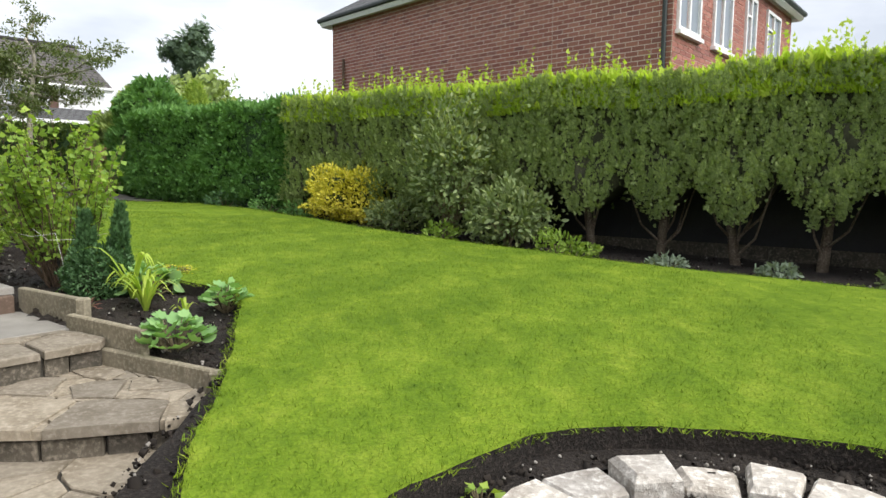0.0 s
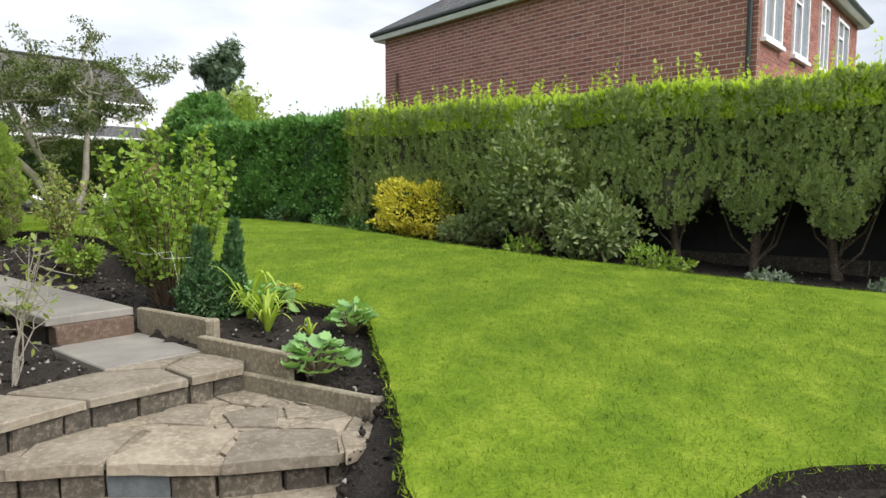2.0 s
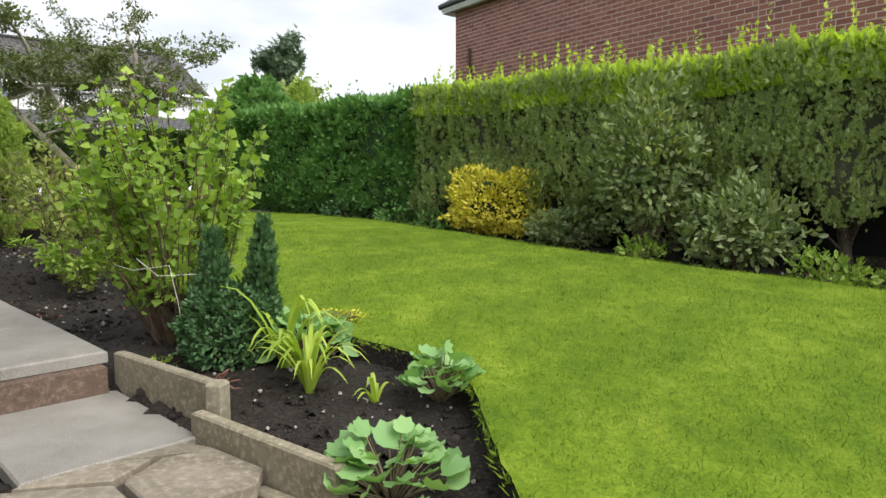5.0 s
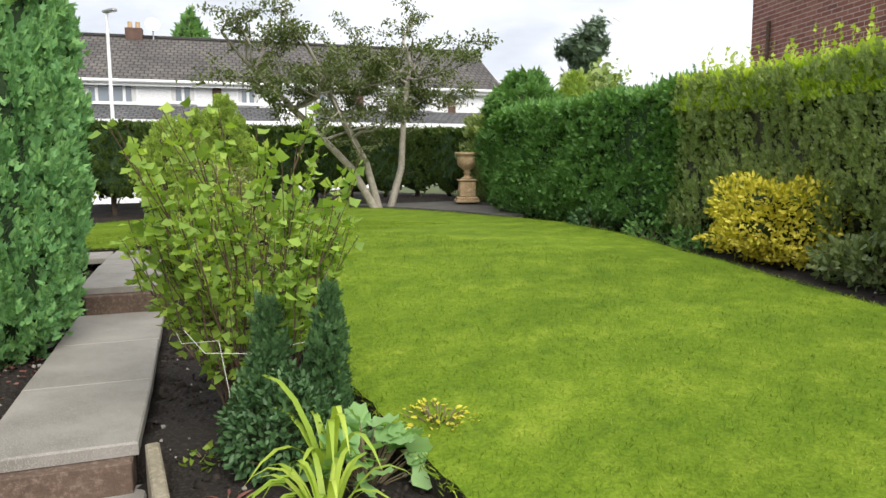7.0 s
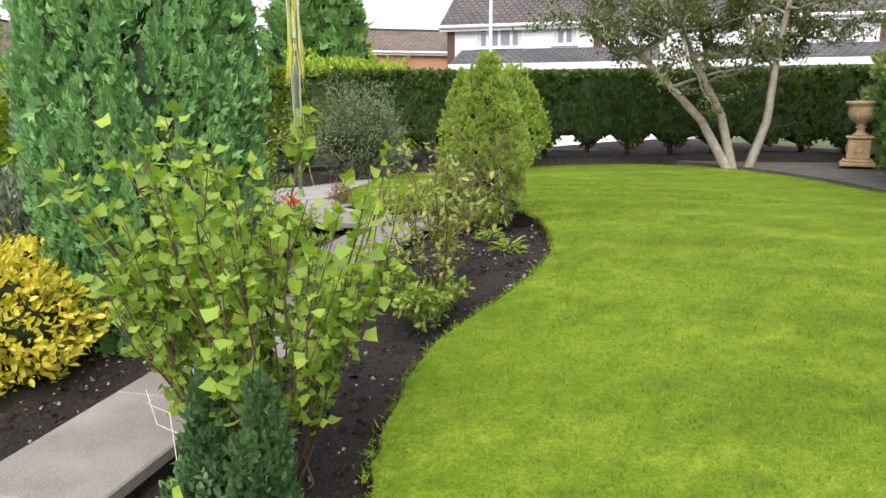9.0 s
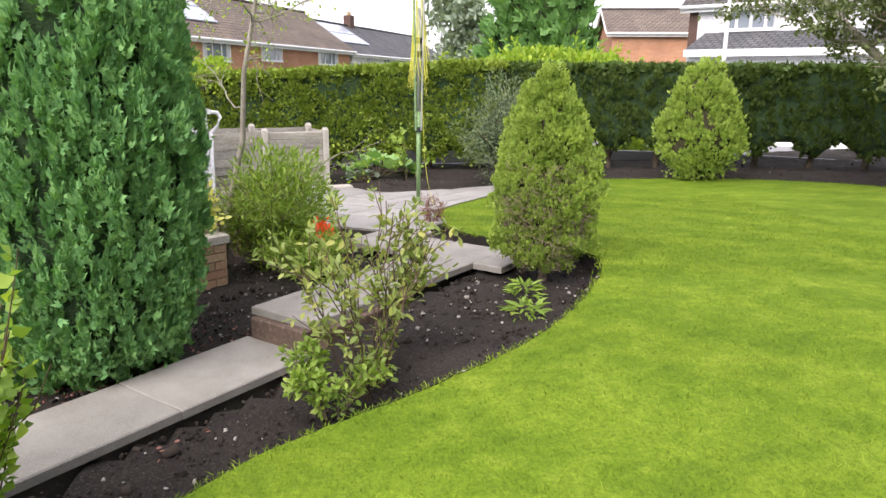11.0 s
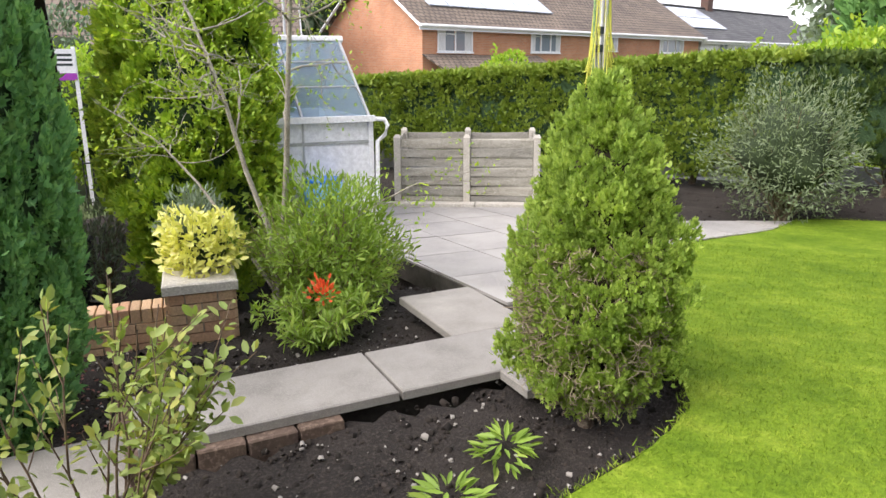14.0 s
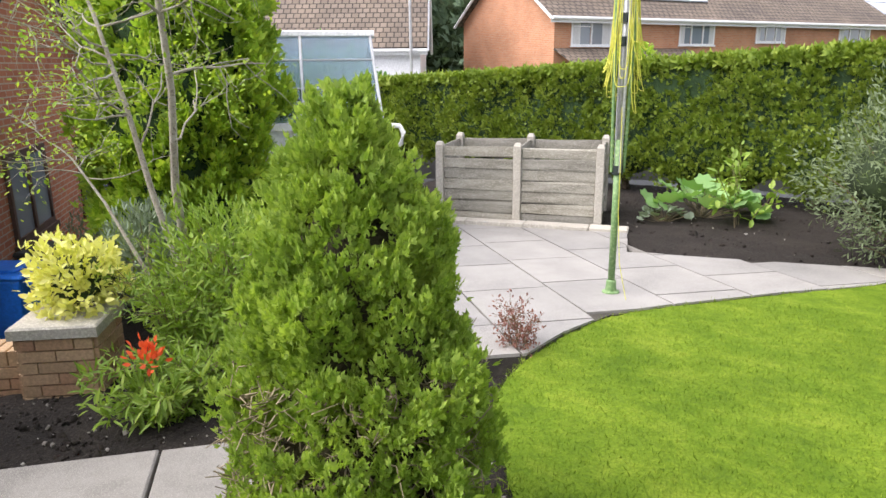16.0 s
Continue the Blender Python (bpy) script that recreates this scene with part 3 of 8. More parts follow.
def build_ground():
    xs, ys = spaced(-17.0, 9.0, 0.16, 900), spaced(-3.0, 20.0, 0.16, 900)
    X, Y = np.meshgrid(xs, ys)
    Z = soil_z(X, Y)
    P = np.stack([X.ravel(), Y.ravel(), Z.ravel()], 1)
    inner = (np.abs(X.ravel() + 4) < 13) & (np.abs(Y.ravel() - 8.5) < 12)
    P[:, 2] += np.where(inner, 0.018 * fbm(P * [1, 1, 0], 5.0) + 0.012 * fbm(P * [1, 1, 0], 14.0, 3.0), 0)
    nx, ny = len(xs), len(ys)
    i = (np.arange(ny - 1)[:, None] * nx + np.arange(nx - 1)[None]).ravel()
    F = np.stack([i, i + 1, i + 1 + nx, i + nx], 1)
    ob = raw("ground", P, F, M_SOIL, smooth=True)
    ob.data.materials.append(M_FIELD)
    ob.data.materials.append(M_ROAD)
    c = P[F].mean(1)
    idx = np.zeros(len(F), dtype=np.int32)
    idx[(c[:, 0] < -17) | (c[:, 0] > 9) | (c[:, 1] > 20) | (c[:, 1] < -4)] = 1
    idx[(c[:, 0] < -16.0) & (c[:, 0] > -27)] = 2
    ob.data.polygons.foreach_set("material_index", idx)
    tagged(ob, "dark crumbly garden soil sloping gently between lawn and hedges", "soil", kind="structure")


build_ground()

LAWN = [(-0.2, 0.95), (-0.46, 1.76), (-0.5, 2.12), (-0.58, 2.6), (-0.7, 3.2), (-0.82, 3.7), (-0.9, 4.05), (-1.12, 4.38), (-1.45, 4.59), (-1.75, 4.77), (-2.14, 5.03), (-2.5, 5.2),
        (-2.87, 5.46), (-3.28, 5.8), (-3.6, 6.25), (-4.0, 6.85), (-4.42, 7.35), (-4.9, 7.72), (-5.4, 8.0), (-5.85, 8.2), (-6.2, 8.24), (-6.5, 8.15), (-6.89, 7.85), (-7.31, 7.49), (-7.66, 7.27),
        (-8.19, 7.13), (-8.77, 7.1), (-9.36, 7.16), (-9.95, 7.48), (-10.8, 8.05), (-11.56, 8.62), (-12.38, 9.0), (-12.6, 9.8), (-12.5, 10.9), (-12.2, 12.3), (-11.3, 13.6), (-10.3, 14.3), (-9.0, 14.5),
        (-7.6, 14.25), (-6.3, 13.75), (-4.5, 12.95), (-3.2, 11.9), (-1.35, 9.85), (0, 8.4), (1.4, 7.25), (2.5, 6.35), (3.7, 5.5), (5.5, 4.2), (8, 2.4), (8, 1.0), (3.1, 0.97), (2.9, 1.3), (2.45, 1.7), (2.06, 1.86),
        (1.74, 1.94), (1.37, 1.98), (1.07, 1.93), (0.86, 1.81), (0.61, 1.58), (0.39, 1.36), (0.25, 0.96)]


def rounded(poly, step):
    """The outline as a smooth closed curve."""
    P = np.array(poly)
    n = len(P)
    out = []
    for i in range(n):
        a, b, c, d = P[i - 1], P[i], P[(i + 1) % n], P[(i + 2) % n]
        m = max(1, int(np.linalg.norm(c - b) / step))
        for k in range(m):
            t = k / m
            out.append(0.5 * ((2 * b) + (c - a) * t + (2 * a - 5 * b + 4 * c - d) * t * t + (3 * b - a - 3 * c + d) * t ** 3))
    return np.array(out)


def inside(P, poly):
    x, y = P[:, 0], P[:, 1]
    r = np.zeros(len(P), dtype=bool)
    for (x0, y0), (x1, y1) in zip(poly, np.roll(poly, -1, 0)):
        hit = (y0 > y) != (y1 > y)
        with np.errstate(divide="ignore", invalid="ignore"):
            r ^= hit & (x < (x1 - x0) * (y - y0) / (y1 - y0) + x0)
    return r


LAWN_EDGE = rounded(LAWN, 0.08)


def build_lawn():
    from mathutils.geometry import delaunay_2d_cdt
    E = LAWN_EDGE + rng.normal(0, 0.006, LAWN_EDGE.shape)
    gx, gy = np.meshgrid(np.arange(-13, 8.2, 0.22), np.arange(0.9, 15, 0.22))
    G = np.stack([gx.ravel(), gy.ravel()], 1) + rng.normal(0, 0.01, (gx.size, 2))
    G = G[inside(G, E)]
    near = np.min(np.linalg.norm(G[:, None] - E[None, ::2], axis=2), axis=1)
    G = G[near > 0.1]
    pts = [Vector(p) for p in np.concatenate([E, G])]
    n = len(E)
    vs, _, fs, _, _, _ = delaunay_2d_cdt(pts, [(i, (i + 1) % n) for i in range(n)], [], 1, 1e-5)
    V = np.array([(v.x, v.y, 0) for v in vs])
    V[:, 2] = lawn_z(V[:, 0], V[:, 1]) + 0.006 * fbm(V, 2.2)
    F = [tuple(f) for f in fs]
    turf = raw("lawn", V, F, M_LAWN, smooth=True)
    tagged(turf, "smooth mown bright green lawn with faint mowing stripes", "lawn", kind="structure")
    # cut turf edge down to the soil
    Z = lawn_z(E[:, 0], E[:, 1])
    top, mid, low = np.c_[E, Z + 0.002], np.c_[E, Z - 0.035], np.c_[E * 0 + E, Z - 0.15]
    ring = np.concatenate([top, mid, low])
    Fe = [(i, (i + 1) % n, (i + 1) % n + n, i + n) for i in range(n)] + [(i + n, (i + 1) % n + n, (i + 1) % n + 2 * n, i + 2 * n) for i in range(n)]
    edge = raw("turf_edge", ring, Fe, M_SOIL, turf, "dark cut turf edge", smooth=True)


build_lawn()


# ---- stone and concrete ----
def clip_cell(poly, seeds, i):
    out = [Vector(p) for p in poly]
    s = seeds[i]
    for j, t in enumerate(seeds):
        if j == i or (t - s).length > 1.6:
            continue
        m, d = (s + t) / 2, t - s
        res = []
        for a, b in zip(out, out[1:] + out[:1]):
            da, db = (a - m).dot(d), (b - m).dot(d)
            if da <= 0:
                res.append(a)
            if (da < 0) != (db < 0) and abs(da - db) > 1e-9:
                res.append(a + (b - a) * (da / (da - db)))
        out = res
        if len(out) < 3:
            return []
    return out


def crazy(owner, poly, z, count, seed, gap=0.008, thick=0.05, mats=None):
    """Crazy paving: each stone a piece of its own, cracks left between."""
    r = random.Random(seed)
    xs, ys = [p[0] for p in poly], [p[1] for p in poly]
    P = np.array(poly)
    seeds = []
    tries = 0
    while len(seeds) < count and tries < 20000:
        tries += 1
        c = (r.uniform(min(xs), max(xs)), r.uniform(min(ys), max(ys)))
        dmin = 0.27 if r.random() < 0.5 else 0.1
        if inside(np.array([c]), P)[0] and all((Vector(c) - s).length > dmin for s in seeds):
            seeds.append(Vector(c))
    for i in range(len(seeds)):
        cell = clip_cell(poly, seeds, i)
        if len(cell) < 3:
            continue
        c = sum(cell, Vector((0, 0))) / len(cell)
        area = abs(sum(a.x * b.y - b.x * a.y for a, b in zip(cell, cell[1:] + cell[:1]))) / 2
        if area < 0.003:
            continue
        pts = []
        for a, b in zip(cell, cell[1:] + cell[:1]):
            if (b - a).length < 0.015:
                continue
            k = 1 - gap / max((a - c).length, 0.02) * r.uniform(0.8, 1.5)
            pts.append(c + (a - c) * k)
            mid = (a + b) / 2 + Vector((r.uniform(-1, 1), r.uniform(-1, 1))) * 0.012
            pts.append(c + (mid - c) * (1 - gap / max((mid - c).length, 0.02)))
        if len(pts) < 3:
            continue
        bm = bmesh.new()
        dz = r.uniform(-0.004, 0.005)
        slab(bm, [(p.x, p.y) for p in pts], z - thick, z + dz, 0.006)
        part("paving_stone", bm, M_STONE, owner)


def wall_of_stones(owner, a, b, z0, z1, mat, lengths, seed, thick=0.1, name="riser_stone", gap=0.012):
    """A course of stones from a to b, the face towards the left-hand side's opposite."""
    r = random.Random(seed)
    a, b = Vector(a), Vector(b)
    L = (b - a).length
    rot = math.atan2(b.y - a.y, b.x - a.x)
    s = 0.0
    while s < L - 0.03:
        w = min(r.uniform(*lengths), L - s)
        bm = bmesh.new()
        box(bm, s + gap / 2, s + w - gap / 2, -0.01 - r.uniform(0, 0.012), thick, z0, z1 - r.uniform(0.0, 0.008), 0.008)
        for v in bm.verts:
            v.co += Vector((r.uniform(-1, 1), r.uniform(-1, 1), r.uniform(-0.6, 0.6))) * 0.004
        ob = part(name, bm, mat if r.random() > 0.12 else M_SLATE if mat is M_RISER else mat, owner)
        ob.matrix_basis = Matrix.Translation((a.x, a.y, 0)) @ Matrix.Rotation(rot, 4, "Z")
        s += w


def build_steps():
    low = thing("lower_terrace", 0, 0, 0, "crazy paved stone terrace at the foot of the steps", "terrace", kind="structure")
    t0 = [(-0.60, 2.35), (-0.52, 2.0), (-0.45, 1.6), (-0.3, 0.93), (0.35, 0.9), (3.4, 0.7), (3.4, -2.6), (-3.6, -2.6), (-3.6, 1.9), (-2.2, 2.15), (-1.33, 2.3), (-0.83, 2.42)]
    bm = bmesh.new()
    slab(bm, t0, 0.2, 0.49)
    part("mortar_bed", bm, M_MORTAR, low)
    crazy(low, t0, 0.505, 170, 3)
    # first step
    st = thing("garden_step", 0, 0, 0, "lower stone step with crazy paved tread and mossy riser", "step", "garden steps")
    t1 = [(-0.70, 2.72), (-0.62, 2.5), (-0.83, 2.33), (-1.33, 2.19), (-1.83, 2.18), (-2.2, 2.1), (-3.3, 1.75), (-3.3, 2.6), (-2.6, 2.75), (-2.2, 3.05), (-1.78, 3.3), (-1.3, 3.4)]
    bm = bmesh.new()
    slab(bm, [(-0.72, 2.7), (-0.72, 2.52), (-0.9, 2.38), (-1.35, 2.25), (-1.85, 2.24), (-2.2, 2.17), (-3.3, 1.82), (-3.3, 2.6), (-1.3, 3.4)], 0.3, 0.645)
    part("mortar_bed", bm, M_MORTAR, st)
    crazy(st, t1, 0.668, 52, 8)
    for p in ([(-1.81, 2.66), (-1.37, 2.61), (-1.37, 2.17), (-1.82, 2.16)],
              [(-1.35, 2.58), (-1.22, 2.63), (-0.88, 2.62), (-0.82, 2.31), (-1.31, 2.17)],
              [(-0.85, 2.61), (-0.65, 2.60), (-0.60, 2.45), (-0.79, 2.31)],
              [(-1.88, 2.70), (-1.87, 3.0), (-1.65, 3.02), (-1.57, 2.69)],
              [(-1.53, 2.85), (-1.43, 2.95), (-1.27, 2.96), (-1.19, 2.67), (-1.41, 2.66)],
              [(-1.24, 2.98), (-1.11, 3.0), (-1.01, 2.84), (-1.17, 2.79)],
              [(-1.69, 3.17), (-1.57, 3.27), (-1.34, 3.12), (-1.39, 3.0), (-1.56, 3.04)],
              [(-1.14, 2.76), (-0.94, 2.76), (-0.9, 2.65), (-1.13, 2.65)],
              [(-2.3, 2.58), (-1.86, 2.66), (-1.86, 2.16), (-2.22, 2.09)]):
        bm = bmesh.new()
        q = []
        for a, b in zip(p, p[1:] + p[:1]):
            a, b = Vector(a), Vector(b)
            for u in (0.0, 0.35, 0.7):
                q.append(tuple(a + (b - a) * u + Vector((rnd.uniform(-1, 1), rnd.uniform(-1, 1))) * 0.008))
        slab(bm, q, 0.625, 0.680 + rnd.uniform(-0.003, 0.003), 0.006)
        part("paving_stone", bm, M_STONE, st)
    line = [(-3.3, 1.79), (-2.2, 2.14), (-1.85, 2.21), (-1.35, 2.22), (-0.88, 2.36), (-0.69, 2.5)]
    for k, (a, b) in enumerate(zip(line, line[1:])):
        wall_of_stones(st, a, b, 0.49, 0.618, M_RISER, (0.14, 0.3), 20 + k)
    wall_of_stones(st, (-0.69, 2.5), (-0.78, 2.78), 0.49, 0.618, M_RISER, (0.14, 0.3), 29)
    # second step
    st = thing("garden_step", 0, 0, 0, "upper stone step edged with large sandstone slabs", "step", "garden steps")
    bm = bmesh.new()
    slab(bm, [(-1.66, 3.42), (-1.60, 3.34), (-1.79, 3.06), (-2.13, 2.66), (-2.45, 2.16), (-2.9, 1.5), (-3.4, 1.4), (-3.1, 2.2), (-2.62, 2.72), (-2.34, 3.16), (-1.95, 3.62)], 0.3, 0.80)
    part("mortar_bed", bm, M_MORTAR, st)
    big = [[(-1.55, 3.25), (-1.76, 3.01), (-2.00, 3.22), (-1.97, 3.42), (-1.82, 3.53), (-1.58, 3.38)],
           [(-1.775, 2.99), (-2.12, 2.6), (-2.61, 2.70), (-2.36, 3.10), (-2.02, 3.20)],
           [(-2.13, 2.58), (-2.42, 2.08), (-2.92, 2.0), (-2.66, 2.67)], [(-2.43, 2.06), (-2.8, 1.45), (-3.3, 1.4), (-2.94, 1.98)],
           [(-2.04, 3.23), (-2.33, 3.13), (-2.18, 3.34), (-2.01, 3.41)], [(-2.0, 3.44), (-2.16, 3.36), (-1.97, 3.59), (-1.82, 3.54)]]
    for p in big:
        bm = bmesh.new()
        slab(bm, p, 0.785, 0.832 + rnd.uniform(-0.004, 0.004), 0.007)
        part("coping_stone", bm, M_STONE, st)
    line = [(-2.85, 1.5), (-2.45, 2.12), (-2.14, 2.63), (-1.79, 3.04), (-1.57, 3.31)]
    for k, (a, b) in enumerate(zip(line, line[1:])):
        wall_of_stones(st, a, b, 0.65, 0.785, M_RISER, (0.14, 0.3), 40 + k)


def flag_at(owner_name, s, c, w, l, ztop, label, mat=None, thick=0.055, group="path flags", zfun=None):
    """A flag of the path: s metres along the path from its first edge, c metres across."""
    r = random.Random(int(s * 100 + c * 31))
    o = Vector((-2.65, 4.2, 0))
    pts = []
    for a, b in ((0, 0), (l, 0), (l, w), (0, w)):
        p = o + U * (s + a + r.uniform(-0.006, 0.006)) + V_ * (c + b + r.uniform(-0.006, 0.006))
        pts.append((p.x, p.y))
    bm = bmesh.new()
    slab(bm, pts, ztop - thick, ztop, 0.008, zfun)
    return tagged(part(owner_name, bm, mat or M_FLAG), label, "paving slab", group, "structure")


def build_path():
    lab = "worn grey concrete path flag with gritty surface"
    o = Vector((-2.65, 4.2, 0))
    # the flag below the first riser
    flag_at("path_flag", -0.90, -0.02, 0.62, 0.905, 0.832, "smooth grey flag at the top of the stone steps")
    for s in (0.0, 0.92, 1.84):
        flag_at("path_flag", s - 0.02, 0.0, 0.60, 0.912 if s < 1.8 else 0.96, 1.02, lab)
    for s, l in ((2.82, 1.30), (4.14, 0.92)):
        flag_at("path_flag", s, 0.0, 0.60, l + 0.004, 1.225, lab)
    flag_at("path_flag", 4.75, -0.28, 0.86, 0.61, 1.222, lab)
    flag_at("path_flag", 4.75, 0.6, 0.9, 0.61, 1.220, lab)
    # risers under the flags
    def riser(s, z0, z1, name, label, w=0.56):
        st = thing(name, 0, 0, 0, label, "riser", kind="structure")
        a, b = o + U * (s + 0.045) + V_ * 0.02, o + U * (s + 0.045) + V_ * w
        wall_of_stones(st, a, b, z0, z1, M_REDRISER, (0.6, 0.7), int(s * 10) + 3, 0.12, "riser_brick")
    riser(-0.0, 0.82, 0.965, "path_riser", "brown brick riser under the path flags")
    riser(2.84, 1.0, 1.17, "path_riser", "brown brick riser under the path flags")
    # support walls along the higher flags' lawn side
    st = thing("path_riser", 0, 0, 0, "rough pale brick footing under the raised flags", "footing", kind="structure")
    a, b = o + U * 3.8 + V_ * 0.04, o + U * 2.86 + V_ * 0.04
    wall_of_stones(st, a, b, 1.0, 1.168, M_REDRISER, (0.18, 0.26), 77, 0.1, "footing_brick")
    bm = bmesh.new()
    for s0, s1, c0, c1, z0, z1 in ((-0.86, 0.05, 0.05, 0.55, 0.4, 0.775), (0.16, 2.8, 0.06, 0.54, 0.6, 0.963), (3.0, 5.3, 0.16, 0.54, 0.7, 1.166)):
        pts = [o + U * a + V_ * c for a, c in ((s0, c0), (s1, c0), (s1, c1), (s0, c1))]
        slab(bm, [(p.x, p.y) for p in pts], z0, z1)
    tagged(part("path_bed", bm, M_MORTAR), "mortar and rubble bed under the path flags", "footing", kind="structure")


def board(name, a, b, z0, z1, thick, mat, label, cat, group=""):
    a, b = Vector((*a, 0)), Vector((*b, 0))
    n = Vector((-(b - a).y, (b - a).x, 0)).normalized() * thick
    bm = bmesh.new()
    slab(bm, [(p.x, p.y) for p in (a, b, b + n, a + n)], z0, z1, 0.008)
    return tagged(part(name, bm, mat), label, cat, group)


def build_edging():
    lab = "stained stone edging board beside the steps"
    board("edging_board", (-1.925, 3.745), (-2.62, 4.20), 0.72, 1.012, -0.055, M_EDGE, lab, "edging board", "edging boards")
    board("edging_board", (-1.27, 3.19), (-1.97, 3.65), 0.62, 0.925, -0.055, M_EDGE, lab, "edging board", "edging boards")
    board("edging_board", (-0.735, 2.845), (-1.60, 3.325), 0.5, 0.775, -0.055, M_EDGE, lab, "edging board", "edging boards")
    for p, z in (((-1.915, 3.755), 1.018), ((-0.715, 2.87), 0.768)):
        bm = bmesh.new()
        box(bm, p[0] - 0.035, p[0] + 0.045, p[1] - 0.035, p[1] + 0.05, z - 0.3, z, 0.012)
        tagged(part("edging_post", bm, M_EDGE), "short rounded stone post ending an edging board", "edging post", "edging posts")


def build_pond():
    w = thing("pond_wall", 1.5, 0.88, 0, "curved low wall of rough pale stones in a cut lawn bed", "stone wall")
    ang = 150.0
    while ang > 28:
        da = rnd.uniform(15, 23)
        bm = bmesh.new()
        R1, R0, h = 0.90 + rnd.uniform(-0.02, 0.02), 0.68, 0.73 + rnd.uniform(-0.03, 0.03)
        a0, a1 = radians(ang - 0.8), radians(ang - da + 0.8)
        pts = [(R1 * math.cos(a0), R1 * math.sin(a0)), (R1 * 1.01 * math.cos((a0 + a1) / 2), R1 * 1.01 * math.sin((a0 + a1) / 2)), (R1 * math.cos(a1), R1 * math.sin(a1)),
               (R0 * math.cos(a1), R0 * math.sin(a1)), (R0 * math.cos(a0), R0 * math.sin(a0))]
        slab(bm, pts[::-1], h - 0.16, h, 0.022)
        for v in bm.verts:
            v.co += Vector([rnd.uniform(-1, 1) * 0.008 for _ in range(3)])
        part("wall_stone", bm, M_TAN if rnd.random() < 0.25 else M_POND, w)
        ang -= da
    bm = bmesh.new()
    ring = [(math.cos(radians(t)), math.sin(radians(t))) for t in range(20, 161, 10)]
    pts = [(0.86 * c, 0.86 * s) for c, s in ring] + [(0.7 * c, 0.7 * s) for c, s in ring[::-1]]
    slab(bm, pts, 0.48, 0.6)
    part("wall_core", bm, M_MORTAR, w)


def patio_z(x, y):
    return 1.205 + 0.0505 * (x + 7.7) + 0.029 * (y - 6.2)


def build_patio():
    """Large pale flags, laid in rows, cut to the beds round them."""
    edge = np.array([(-7.98, 6.87), (-7.36, 6.95), (-7.70, 6.52), (-8.30, 5.75), (-8.6, 5.35), (-9.4, 4.2), (-9.8, 2.6), (-12.6, 2.2), (-12.55, 4.5), (-12.95, 5.75), (-11.55, 6.34), (-11.84, 7.24), (-12.18, 8.2), (-12.4, 8.95),
                     (-11.56, 8.6), (-10.8, 8.03), (-9.95, 7.46), (-9.36, 7.14), (-8.77, 7.08), (-8.25, 7.1)])
    inner = [Vector(p) for p in edge]
    n = 0
    base = Vector((-7.36, 6.95))
    u2, v2 = Vector((U.x, U.y)), Vector((V_.x, V_.y))
    for i in range(-5, 9):
        off = rnd.uniform(0, 0.6)
        for j in range(-8, 9):
            c0 = base + u2 * (i * 0.76) + v2 * (j * 0.92 + off)
            quad = [c0, c0 + u2 * 0.75, c0 + u2 * 0.75 + v2 * 0.91, c0 + v2 * 0.91]
            # cut the outline of the patio by the four sides of the flag
            out = inner
            cen = sum(quad, Vector((0, 0))) / 4
            for a, b in zip(quad, quad[1:] + quad[:1]):
                nrm = Vector(((b - a).y, -(b - a).x))
                if (cen - a).dot(nrm) > 0:
                    nrm = -nrm
                res = []
                for p, q in zip(out, out[1:] + out[:1]):
                    dp, dq = (p - a).dot(nrm), (q - a).dot(nrm)
                    if dp <= 0:
                        res.append(p)
                    if (dp < 0) != (dq < 0) and abs(dp - dq) > 1e-9:
                        res.append(p + (q - p) * (dp / (dp - dq)))
                out = res
                if len(out) < 3:
                    break
            if len(out) < 3:
                continue
            area = abs(sum(a.x * b.y - b.x * a.y for a, b in zip(out, out[1:] + out[:1]))) / 2
            if area < 0.02:
                continue
            bm = bmesh.new()
            pts = [p + (sum(out, Vector((0, 0))) / len(out) - p).normalized() * 0.006 for p in out]
            dz = rnd.uniform(-0.003, 0.003)
            try:
                slab(bm, [(p.x, p.y) for p in pts], 0, 0.06, 0, lambda x, y: patio_z(x, y) + dz)
            except ValueError:
                bm.free()
                continue
            tagged(part("patio_flag", bm, M_PATIO), "large pale patio flag, slightly uneven, with dark joints", "paving slab", "patio flags", "structure")
            n += 1
    bm = bmesh.new()
    slab(bm, [tuple(p) for p in edge], 0, 0.2, 0, lambda x, y: patio_z(x, y) - 0.02)
    tagged(part("patio_bed", bm, M_MORTAR), "dark mortar bed in the patio joints", "footing", kind="structure")


